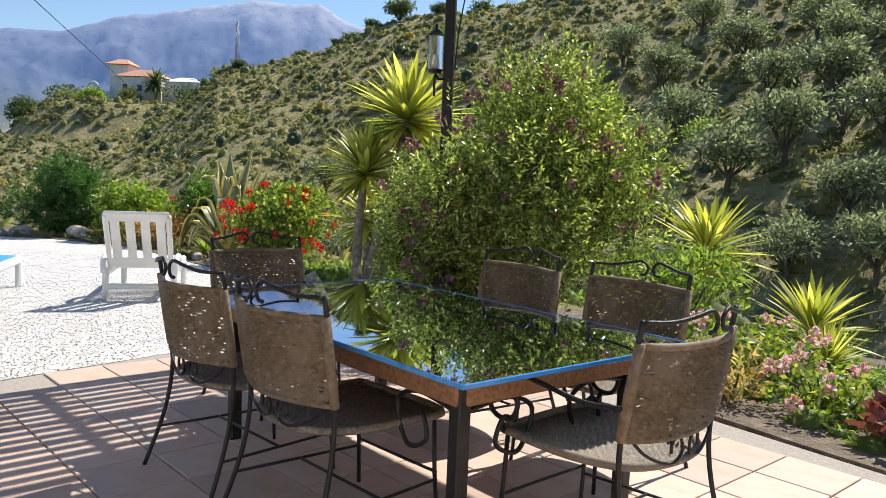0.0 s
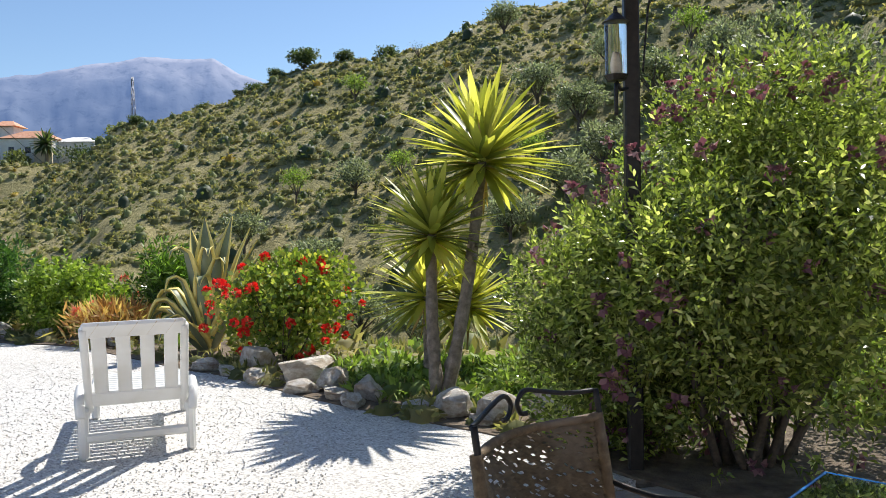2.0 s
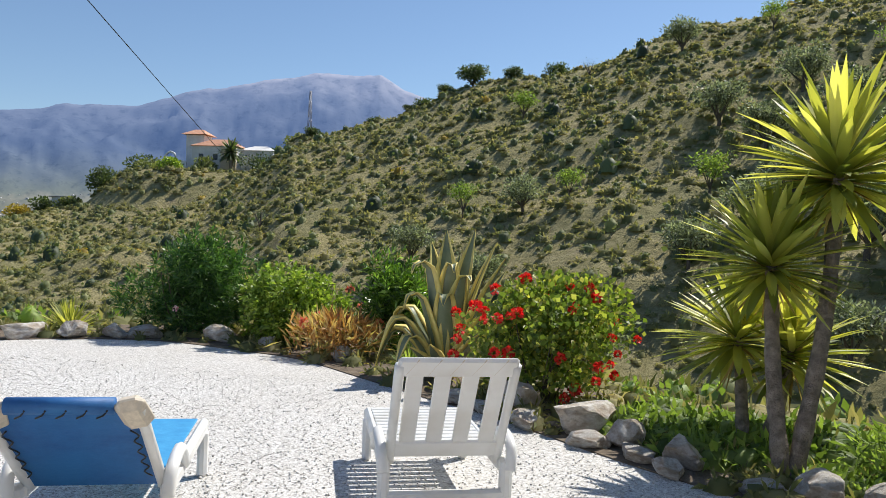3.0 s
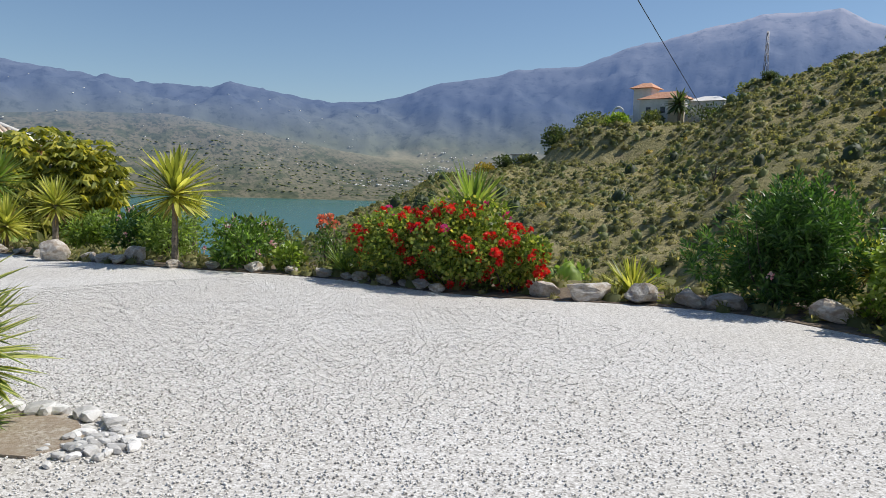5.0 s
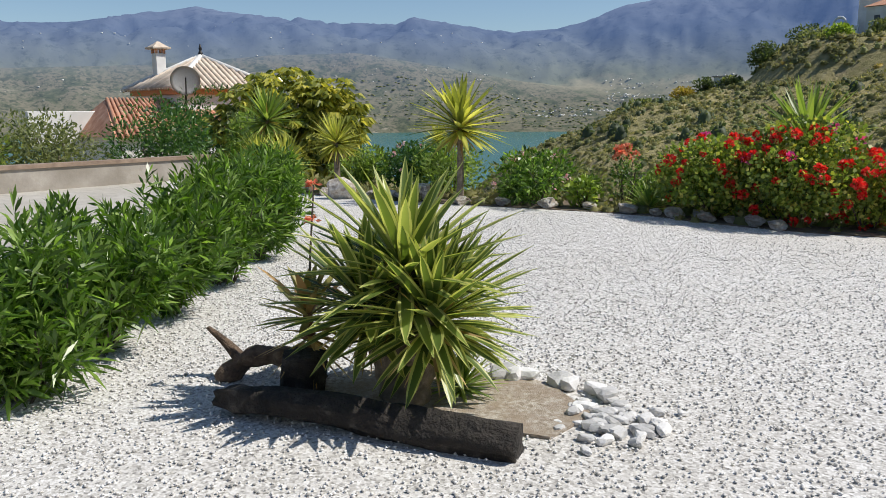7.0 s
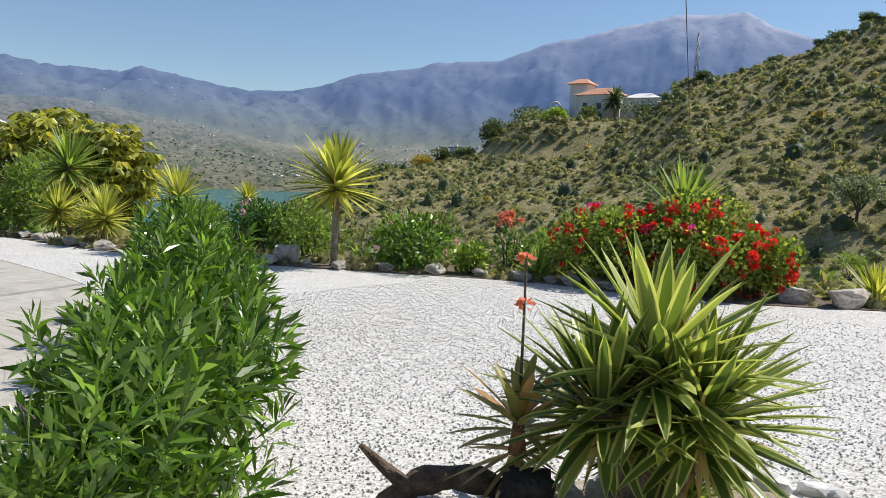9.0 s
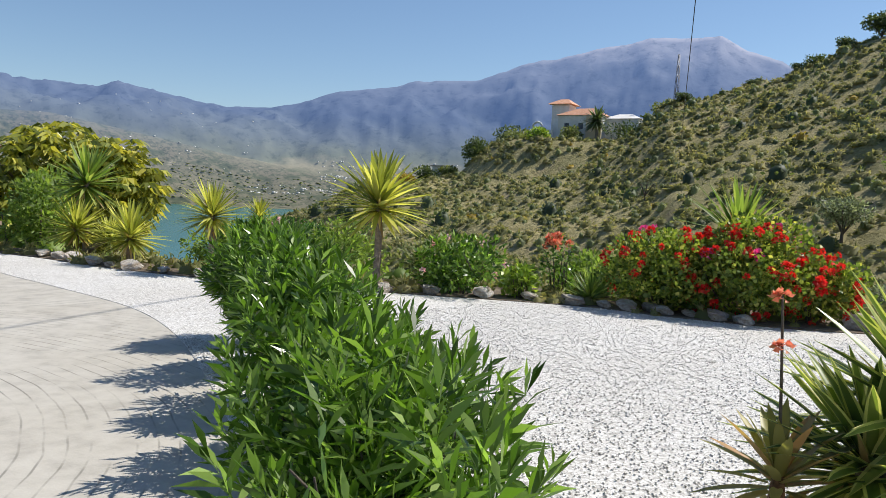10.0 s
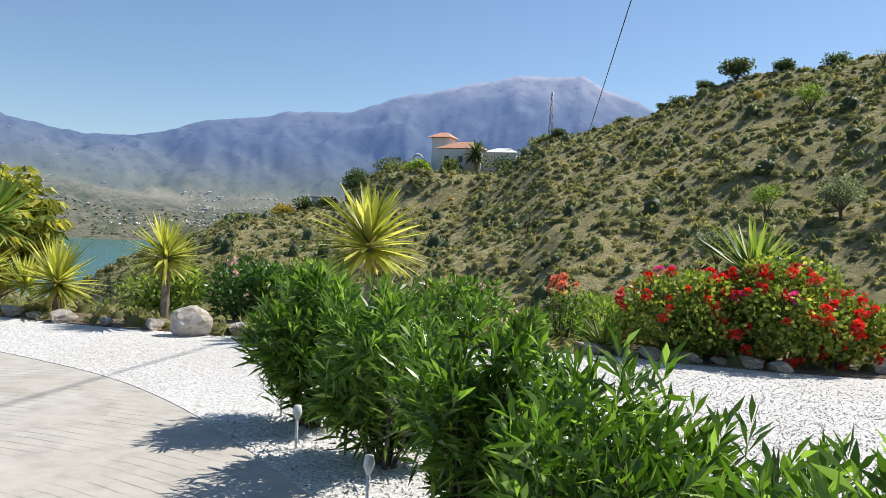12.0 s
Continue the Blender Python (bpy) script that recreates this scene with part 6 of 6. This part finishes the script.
        part("seat_sling", boxmesh((0.56, 1.2, 0.012), 0.004, (0, y0 + 0.58, 0.325)), fabric[1], root, "light blue seat sling fabric")
    return root


def lounger_pose(x, y, heading):
    return Matrix.Translation((x, y, 0.02)) @ Matrix.Rotation(radians(heading), 4, 'Z')


lounger("sun_lounger", lounger_pose(-2.225, 7.745, 25), "white plastic sun lounger with slatted raised back", 4)
lounger("sun_lounger", lounger_pose(-3.52, 6.58, 25), "white sun lounger with blue laced fabric sling", 0, (M_BLUE, M_BLUE_LIGHT), 50, 0.76)

# ---- pergola ----
POST = Vector((0.78, 7.72, 0))
perg = thing("pergola", pose(0, 0, 0), "black iron pergola with cane slats shading the patio", "pergola")
corners = [POST, POST + W * 3.1, POST - U * 5.6, POST + W * 3.1 - U * 5.6]
for i, c in enumerate(corners[:1] + corners[2:]):
    part("post", boxmesh((0.085, 0.085, 3.02), 0.008, (c.x, c.y, 1.51)), M_IRON, perg)


def beam(name, a, b, z, w, h, mat):
    d = b - a
    m = Matrix.Translation(((a + b) / 2).to_tuple()[:2] + (z,)) @ Matrix.Rotation(math.atan2(d.y, d.x), 4, 'Z')
    bm = bmesh.new()
    box(bm, (d.length, w, h), m, 0.005)
    return part(name, bm, mat, perg)


for a, b in ((corners[0], corners[1]), (corners[0], corners[2]), (corners[1], corners[3]), (corners[2], corners[3])):
    beam("beam", a, b, 3.07, 0.09, 0.1, M_IRON)
for k in range(30):
    o = W * (0.06 + k * 0.102)
    beam("roof_slat", corners[0] + o - U * 0.05, corners[2] + o + U * 0.05, 3.14, 0.074 + 0.014 * math.sin(k * 2.3), 0.02, M_APRON)
for k in range(5):
    o = -U * (0.9 + k * 1.0)
    beam("rafter", corners[0] + o, corners[1] + o, 3.105, 0.05, 0.05, M_IRON)
lan = thing("lantern", pose(0.68, 7.62, 2.27), "black iron wall lantern with clear glass on the post", "lantern")
bm = bmesh.new()
bmesh.ops.create_cone(bm, cap_ends=False, segments=16, radius1=0.062, radius2=0.062, depth=0.30, matrix=Matrix.Translation((0, 0, 0.17)))
gl = part("glass", bm_mesh("glass", bm, True), M_LANTERN, lan, "clear glass cylinder")
gl.visible_shadow = False
bm = bmesh.new()
bmesh.ops.create_cone(bm, cap_ends=True, segments=16, radius1=0.075, radius2=0.02, depth=0.05, matrix=Matrix.Translation((0, 0, 0.345)))
part("lid", bm_mesh("lid", bm), M_IRON, lan)
bm = bmesh.new()
bmesh.ops.create_cone(bm, cap_ends=True, segments=16, radius1=0.05, radius2=0.07, depth=0.03, matrix=Matrix.Translation((0, 0, 0.01)))
part("base", bm_mesh("base", bm), M_IRON, lan)
part("finial", tubes("finial", [([(0, 0, 0.36), (0, 0, 0.41)], [0.018, 0.008])], 8), M_IRON, lan)
part("bulb", tubes("bulb", [([(0, 0, 0.02), (0, 0, 0.09), (0, 0, 0.15)], [0.02, 0.022, 0.012])], 8), M_CREAM, lan)
part("bracket", tubes("bracket", [(curve_pts([(0.09, 0.08, -0.03), (0.03, 0.03, -0.05), (0, 0, -0.02), (0, 0, -0.2)], 4), 0.012)], 6), M_IRON, lan)
part("cord", tubes("cord", [(curve_pts([(0.16, 0.06, 0.05), (0.19, 0.05, 0.4), (0.24, 0.04, 0.7)], 4), 0.006)], 5), M_IRON, lan)

# house wall behind the walk, from which the patio opens
wall = bmesh.new()
box(wall, (16, 0.3, 3.4), Matrix.Translation((0.5, -1.7, 1.7)), 0.01)
solid("wall_house", wall, M_WHITEWALL, "plain white rendered house wall", "wall", kind="structure")

# ---- low wall by the driveway ----
WALL = smooth_line([(-17.5, -4.0), (-19.0, 0.5), (-20.1, 3.9), (-21.0, 6.2), (-21.8, 8.2)], 6)
dw = thing("driveway_wall", pose(0, 0, 0), "low curved cement wall with brown capping along the driveway", "wall")


def wall_strip(name, line, z0, z1, half, mat):
    bm = bmesh.new()
    rows = []
    for i, (x, y) in enumerate(line):
        a, b = Vector(line[max(i - 1, 0)]), Vector(line[min(i + 1, len(line) - 1)])
        n = Vector((-(b - a).y, (b - a).x)).normalized() * half
        rows.append([bm.verts.new((x + s * n.x, y + s * n.y, z)) for s, z in ((-1, z0), (-1, z1), (1, z1), (1, z0))])
    for r0, r1 in zip(rows, rows[1:]):
        for j in range(4):
            bm.faces.new((r0[j], r0[(j + 1) % 4], r1[(j + 1) % 4], r1[j]))
    bm.faces.new(rows[0][::-1])
    bm.faces.new(rows[-1])
    return part(name, bm, mat, dw)


wall_strip("wall_body", WALL, -0.6, 0.40, 0.10, M_WALLSTONE)
wall_strip("wall_cap", WALL, 0.402, 0.47, 0.135, M_CAP)


# ---- villas ----
def tile_rows(name, tri_a, tri_b, apex_a, apex_b, n, parent, mat, rad=0.09):
    """Barrel tiles running from the eave (a to b) up to the ridge (apex_a to apex_b), each a part."""
    a, b, c, d = (np.array(v, float) for v in (tri_a, tri_b, apex_a, apex_b))
    for k in range(n):
        s = (k + 0.5) / n
        e, t = a + (b - a) * s, c + (d - c) * s
        if np.linalg.norm(t - e) < 0.15:
            continue
        part(name, tubes(name, [([e, e + (t - e) * 0.5, t], [rad, rad * 0.95, rad * 0.8])], 6), mat, parent)


def hip_roof(parent, half, z0, z1, mat, n, overhang=0.3, rad=0.09):
    h = half + overhang
    cs = [(-h, -h, z0), (h, -h, z0), (h, h, z0), (-h, h, z0)]
    bm = bmesh.new()
    vs = [bm.verts.new(c) for c in cs]
    tip = bm.verts.new((0, 0, z1))
    for i in range(4):
        bm.faces.new((vs[i], vs[(i + 1) % 4], tip))
    bm.faces.new(vs[::-1])
    roof = part("roof", bm, mat, parent)
    for i in range(4):
        a, b = np.array(cs[i]), np.array(cs[(i + 1) % 4])
        mid = (a + b) / 2
        for k in range(n):
            s = (k + 0.5) / n
            e = a + (b - a) * s
            f = 1 - abs(2 * s - 1)
            t = e + (np.array((0, 0, z1)) - mid) * f
            if f > 0.06:
                part("roof_tile", tubes("roof_tile", [([e, (e + t) / 2, t], rad)], 6), mat, roof)
        part("hip_tile", tubes("hip_tile", [([cs[i], (0, 0, z1)], rad * 1.5)], 6), M_WHITEWALL if mat is M_ROOF_OLD else mat, roof)
    return roof


villa = thing("villa", pose(-46.4, 14.0, -2.4, 0, 0, 14), "white villa with pale tiled pyramid roof and lower orange roof", "house")
part("wall", boxmesh((4.9, 4.9, 4.6), 0.03, (0, 0, 2.3)), M_WHITEWALL, villa)
part("cornice", boxmesh((5.25, 5.25, 0.26), 0.03, (0, 0, 4.73)), M_ORANGE, villa, "orange painted cornice")
hip_roof(villa, 2.6, 4.87, 6.55, M_ROOF_OLD, 20)
part("finial", tubes("finial", [([(0, 0, 6.5), (0, 0, 6.75), (0, 0, 6.8), (0, 0, 6.9), (0, 0, 7.15)], [0.16, 0.1, 0.05, 0.09, 0.02])], 8), M_IRON, villa, "dark roof finial")
part("wing_wall", boxmesh((6.0, 6.4, 2.9), 0.03, (1.6, -3.0, 1.4)), M_WHITEWALL, villa)
wing = bmesh.new()
rv = [wing.verts.new(v) for v in ((4.9, -6.5, 2.75), (4.9, 0.6, 2.75), (1.0, -0.6, 4.35), (1.0, -5.3, 4.35), (-1.6, -6.5, 2.75), (-1.6, 0.6, 2.75))]
for f in ((0, 1, 2, 3), (4, 0, 3), (1, 5, 2), (5, 4, 3, 2), (0, 4, 5, 1)):
    wing.faces.new([rv[i] for i in f])
wr = part("wing_roof", wing, M_ROOF, villa, "orange clay tile roof")
tile_rows("roof_tile", (4.95, -6.4, 2.8), (4.95, 0.5, 2.8), (1.05, -5.3, 4.4), (1.05, -0.6, 4.4), 26, wr, M_ROOF, 0.10)
part("parapet", boxmesh((0.3, 3.0, 1.5), 0.02, (0.6, -7.0, 3.1)), M_WHITEWALL, villa)
ch = part("chimney", boxmesh((0.5, 0.5, 2.0), 0.02, (-1.5, -1.5, 5.7)), M_WHITEWALL, villa)
part("chimney_cap", boxmesh((0.95, 0.95, 0.1), 0.02, (-1.5, -1.5, 6.95)), M_ROOF_OLD, ch)
for sx in (-1, 1):
    for sy in (-1, 1):
        part("chimney_pillar", boxmesh((0.12, 0.12, 0.24), 0.01, (-1.5 + sx * 0.2, -1.5 + sy * 0.2, 6.8)), M_ROOF, ch)
bm = bmesh.new()
bmesh.ops.create_cone(bm, cap_ends=True, segments=4, radius1=0.6, radius2=0.05, depth=0.3, matrix=Matrix.Translation((-1.5, -1.5, 7.13)) @ Matrix.Rotation(radians(45), 4, 'Z'))
part("chimney_roof", bm, M_ROOF_OLD, ch)
bm = bmesh.new()
rings = [[bm.verts.new((0.16 * (q / 4) ** 2, 0.66 * q / 4 * math.cos(a), 0.66 * q / 4 * math.sin(a))) for a in np.linspace(0, 2 * math.pi, 24, endpoint=False)] for q in range(1, 5)]
hub_v = bm.verts.new((0, 0, 0))
for k in range(24):
    bm.faces.new((hub_v, rings[0][k], rings[0][(k + 1) % 24]))
    for r0, r1 in zip(rings, rings[1:]):
        bm.faces.new((r0[k], r1[k], r1[(k + 1) % 24], r0[(k + 1) % 24]))
bmesh.ops.solidify(bm, geom=bm.faces[:], thickness=0.03)
dish = solid("satellite_dish", bm_mesh("satellite_dish", bm, True), plain("dish_grey", (0.45, 0.45, 0.44), 0.5), "round grey satellite dish by the villa roof", "dish", m=pose(-42.6, 12.35, 2.75, 0, -10, -10))
part("dish_arm", tubes("dish_arm", [([(0.1, 0, -0.6), (0.75, 0, 0.0)], 0.03)], 6), M_IRON, dish)
part("dish_mast", tubes("dish_mast", [([(-0.05, 0, -0.2), (-0.5, 0, -0.6), (-0.6, 0, -1.6)], 0.05)], 6), M_IRON, dish)

hh = thing("hill_house", pose(-84, 136.6, 13.4, 0, 0, 8), "white and cream house with salmon roofs on the ridge", "house")
part("wall", boxmesh((8.4, 7, 5.2), 0.03, (1.2, 0, 2.0)), M_WHITEWALL, hh)
part("wall", boxmesh((3.0, 0.4, 4.2), 0.02, (4.2, -3.5, 2.3)), M_CREAMWALL, hh, "cream rendered wall")
part("tower", boxmesh((3.6, 3.6, 8.0), 0.03, (-4.2, 2.0, 3.2)), M_WHITEWALL, hh)
part("wing", boxmesh((7, 6, 4.4), 0.03, (8.2, 2.5, 2.0)), M_WHITEWALL, hh)
for nm, cx, cy, hx, hy, z0, z1, mt in (("roof", 1.2, 0, 4.6, 3.9, 4.65, 6.3, M_ROOF), ("tower_roof", -4.2, 2.0, 2.5, 2.5, 7.25, 8.4, M_ROOF), ("wing_roof", 8.2, 2.5, 3.8, 3.3, 4.25, 5.4, M_WHITEWALL)):
    bm = bmesh.new()
    vs = [bm.verts.new((cx + a * hx, cy + b * hy, z0)) for a, b in ((-1, -1), (1, -1), (1, 1), (-1, 1))]
    tp = [bm.verts.new((cx + a * hx * 0.35, cy, z1)) for a in (-1, 1)]
    for f in ((vs[0], vs[1], tp[1], tp[0]), (vs[1], vs[2], tp[1]), (vs[2], vs[3], tp[0], tp[1]), (vs[3], vs[0], tp[0]), (vs[3], vs[2], vs[1], vs[0])):
        bm.faces.new(f)
    part(nm, bm, mt, hh, "salmon tiled roof" if mt is M_ROOF else "pale flat roof")
part("terrace_wall", boxmesh((4.5, 0.4, 2.4), 0.02, (-6.4, -3.2, 0.6)), M_WHITEWALL, hh)
part("arch", tubes("arch", [(spiral(-7.4, 2.4, 1.0, 1.0, 0, 180, -3.2), 0.22)], 8), M_WHITEWALL, hh)
for k in range(5):
    part("railing_post", tubes("railing_post", [([(-11.0 + 0.7 * k, -3.4, -0.8), (-11.0 + 0.7 * k, -3.4, 1.6)], 0.16)], 6), M_IRON, hh)
for x, y, z in ((-1.2, -3.52, 2.6), (1.6, -3.52, 2.6)):
    part("window", boxmesh((0.9, 0.08, 1.1), 0.01, (x, y, z)), M_GLASSY, hh)
palm = thing("palm_tree", pose(-77.6, 131.6, ground_z(-77.6, 131.6)), "palm tree with dark green crown beside the ridge house", "palm tree")
part("trunk", tubes("trunk", [([(0, 0, -1), (0.1, 0, 2.0), (0, 0, 4.2)], [0.4, 0.3, 0.28])], 8), M_BARK, palm)
V_p, F_p = yucca_leaves(90, 3.3, 0.5, np.random.default_rng(210), 130, 10, 0.35, 5)
part("crown", np_mesh("crown", V_p + np.array([0, 0, 4.2]), F_p), L_DARKTREE, palm)
for i, (x, y, w, h, mt) in enumerate([(-72, 132.5, 9, 3.6, L_DARKTREE), (-66.5, 136, 6, 2.2, L_SCRUB), (-82, 130.5, 4, 3.0, L_SCRUB), (-97, 132, 8, 4.0, L_DARKTREE), (-101, 127, 6, 4.0, L_DARKTREE), (-91, 128.5, 9, 2.6, L_SCRUB),
                                      (-104, 121.5, 4, 2.0, L_SCRUB), (-107.5, 119, 4, 3.0, L_DARKTREE), (-110, 116, 5, 2.6, L_YELLOWFL), (-99, 123, 4.5, 4.6, L_DARKTREE), (-115, 112, 7, 2.4, L_SCRUB), (-86, 125.5, 5, 2.4, L_LIGHT)]):
    shrub("ridge_shrub", x, y, (w, w * 0.7, h), 900, (0.6, 0.3), mt, "rounded garden shrub on the ridge by the house", "shrub", 220 + i, z=ground_z(x, y) - 0.3, group="shrubs round the ridge house", stems=0)
hut = thing("garden_hut", pose(-106.5, 122.5, ground_z(-106.5, 122.5)), "small white garden hut on the ridge", "hut")
part("wall", boxmesh((2.6, 2.0, 2.2), 0.02, (0, 0, 1.0)), M_WHITEWALL, hut)
part("roof", boxmesh((3.2, 2.6, 0.2), 0.02, (0, 0, 2.2)), M_WALLSTONE, hut)

# pylon and overhead cable
pyl = thing("pylon", pose(-69.7, 147.7, ground_z(-69.7, 147.7)), "grey lattice steel mast on the ridge", "mast")
gz_p = ground_z(-69.7, 147.7)
H_P = 30.9 - gz_p
M_STEEL = plain("grey_steel", (0.16, 0.17, 0.2), 0.5, 0.6)
for sx in (-1, 1):
    for sy in (-1, 1):
        part("leg", tubes("leg", [([(sx * 0.6, sy * 0.6, -1), (sx * 0.12, sy * 0.12, H_P)], 0.06)], 5), M_STEEL, pyl)
for k in range(9):
    z0, z1 = H_P * k / 9, H_P * (k + 1) / 9
    w0, w1 = 0.6 - 0.48 * k / 9, 0.6 - 0.48 * (k + 1) / 9
    for a, b in (((-1, -1), (1, -1)), ((1, 1), (-1, 1)), ((1, -1), (1, 1)), ((-1, 1), (-1, -1))):
        part("brace", tubes("brace", [([(a[0] * w0, a[1] * w0, z0), (b[0] * w1, b[1] * w1, z1)], 0.035)], 4), M_STEEL, pyl)
cable_pts = [(Vector((2.5, -22, 10.3)) * (1 - s) + Vector((-38, 74.6, 3.4)) * s).to_tuple() for s in np.linspace(0, 1, 12)]
cable = solid("overhead_cable", tubes("overhead_cable", [(cable_pts, 0.014)], 5), M_IRON, "thin black overhead cable crossing the sky", "cable")
# light stakes beside the hedge
for i, (x, y) in enumerate([(-11.9, 5.72), (-12.75, 6.25), (-13.3, 6.75)]):
    stk = thing("garden_light", pose(x, y, 0.02), "small clear solar stake light in the gravel", "garden light", "solar lights along the hedge")
    part("stake", tubes("stake", [([(0, 0, -0.05), (0, 0, 0.18)], 0.008)], 6), plain("clear_plastic", (0.6, 0.62, 0.62), 0.25) if i == 0 else bpy.data.materials["clear_plastic"], stk)
    part("lamp_head", tubes("lamp_head", [([(0, 0, 0.16), (0, 0, 0.2), (0, 0, 0.24)], [0.012, 0.026, 0.02])], 8), bpy.data.materials["clear_plastic"], stk)

# villages and trees of the far shore
r_far = np.random.default_rng(230)


def far_specks(name, n, az_mean, az_sd, p_lo, p_hi, size, mat, label, category, tall=1.0):
    me = bpy.data.objects["backdrop_mountains"].data
    co = np.empty(len(me.vertices) * 3, np.float32)
    me.vertices.foreach_get("co", co)
    co = co.reshape(-1, 3)
    dx, dy = co[:, 0] - CX, co[:, 1] - CY
    az, rr_ = np.degrees(np.arctan2(-dx, dy)), np.hypot(dx, dy)
    cand = np.nonzero((rr_ > p_lo) & (rr_ < p_hi) & (np.abs(az - az_mean) < az_sd))[0]
    V, F, off = [], [], 0
    B = np.array([(-1, -1, -1), (1, -1, -1), (1, 1, -1), (-1, 1, -1), (-1, -1, 1), (1, -1, 1), (1, 1, 1), (-1, 1, 1)], float)
    Q = np.array([(0, 3, 2, 1), (4, 5, 6, 7), (0, 1, 5, 4), (1, 2, 6, 5), (2, 3, 7, 6), (3, 0, 4, 7)])
    for _ in range(n):
        c = co[cand[r_far.integers(0, len(cand))]] + r_far.normal(scale=(9, 9, 1.5), size=3)
        s = size * r_far.uniform(0.5, 1.4) * np.array([1, 1, 0.5 * tall])
        V.append(B * s + c)
        F.append(Q + off)
        off += 8
    solid(name, np_mesh(name, np.vstack(V), np.vstack(F)), mat, label, category, kind="stuff")


far_specks("far_village", 320, 42, 6.5, 3250, 3620, 3.4, M_WHITEWALL, "white village houses on the far mountain slope", "village")
far_specks("far_village_low", 110, 49, 4.5, 3120, 3250, 3.4, M_WHITEWALL, "white houses strung along the far shore", "village")
far_specks("far_farms", 190, 70, 18, 3050, 3900, 3.0, M_WHITEWALL, "scattered white farmhouses on far hills", "village")
far_specks("far_trees", 1600, 58, 22, 2960, 3350, 3.6, L_SCRUB, "dark tree belts above the far shore", "trees", 0.9)

# loose chippings where the walk passes
def chippings():
    r = np.random.default_rng(240)
    n = 110000
    x, y = r.uniform(-13.5, -1.0, n), r.uniform(2.5, 11.5, n)
    d = np.minimum(np.abs((x + 6.5) * 0.25 + (y - 5.2)), 6)
    poly = smooth_line(GRAVEL_EDGE) + smooth_line(PATH_EDGE) + [(-4, -1.5), (-4.0, 0.5), (-2.3, 3.4), (-1.45, 4.95), (-0.7, 6.35), (-0.2, 7.1)]
    keep = (r.random(n) < np.clip(1.15 - d / 6, 0.12, 1))
    x, y = x[keep], y[keep]
    ok = np.array([inside(a, b, poly) for a, b in zip(x, y)])
    x, y = x[ok], y[ok]
    n = len(x)
    O = np.array([(1, 0, 0), (0, 1, 0), (-1, 0, 0), (0, -1, 0), (0, 0, 0.75), (0, 0, -0.6)])
    T = np.array([(0, 1, 4), (1, 2, 4), (2, 3, 4), (3, 0, 4), (1, 0, 5), (2, 1, 5), (3, 2, 5), (0, 3, 5)])
    s = r.uniform(0.004, 0.0105, n)
    V = O[None] * r.uniform(0.6, 1.3, (n, 6, 1)) * s[:, None, None]
    a = r.uniform(0, 6.283, n)
    c, q = np.cos(a)[:, None], np.sin(a)[:, None]
    V = np.stack([V[:, :, 0] * c - V[:, :, 1] * q + x[:, None], V[:, :, 0] * q + V[:, :, 1] * c + y[:, None], V[:, :, 2] + 0.022 + (s * 0.35)[:, None]], -1)
    F = (T[None] + (np.arange(n) * 6)[:, None, None]).reshape(-1, 3)
    solid("loose_chippings", np_mesh("loose_chippings", V.reshape(-1, 3), F), M_PEBBLE, "loose white stone chippings on the terrace", "gravel", kind="stuff")


chippings()

# ---- patio tiles ----
tile_me = bm_mesh("tile", boxmesh((TILE - 0.008, TILE - 0.008, 0.016), 0.003))
tile_me.materials.append(M_TILE)
ang = math.atan2(W.y, W.x)
rest = bmesh.new()
count = 0
cells = []
for i in range(-16, 22):
    for j in range(-8, 34):
        c = P2(i * TILE, j * TILE)
        if all(inside(*(c + W * a + U * b).to_tuple()[:2], PATIO) for a, b in ((-0.17, -0.17), (0.17, -0.17), (-0.17, 0.17), (0.17, 0.17))):
            cells.append(((c - Vector((1.0, 4.6, 0))).length, c))
cells.sort(key=lambda q: q[0])
for k, (_, c) in enumerate(cells):
    m = Matrix.Translation((c.x, c.y, 0.026)) @ Matrix.Rotation(ang, 4, 'Z') @ Matrix.Rotation(0.002 * math.sin(k * 7.1), 4, 'X')
    if k < 300:
        ob = new("tile", tile_me)
        ob.parent = patio_floor
        ob.matrix_basis = m
    else:
        bmesh.ops.create_cube(rest, size=1.0, matrix=m @ Matrix.Diagonal((TILE - 0.008, TILE - 0.008, 0.016, 1)))
tagged(part("outer_tiles", rest, M_TILE, patio_floor), kind="stuff")
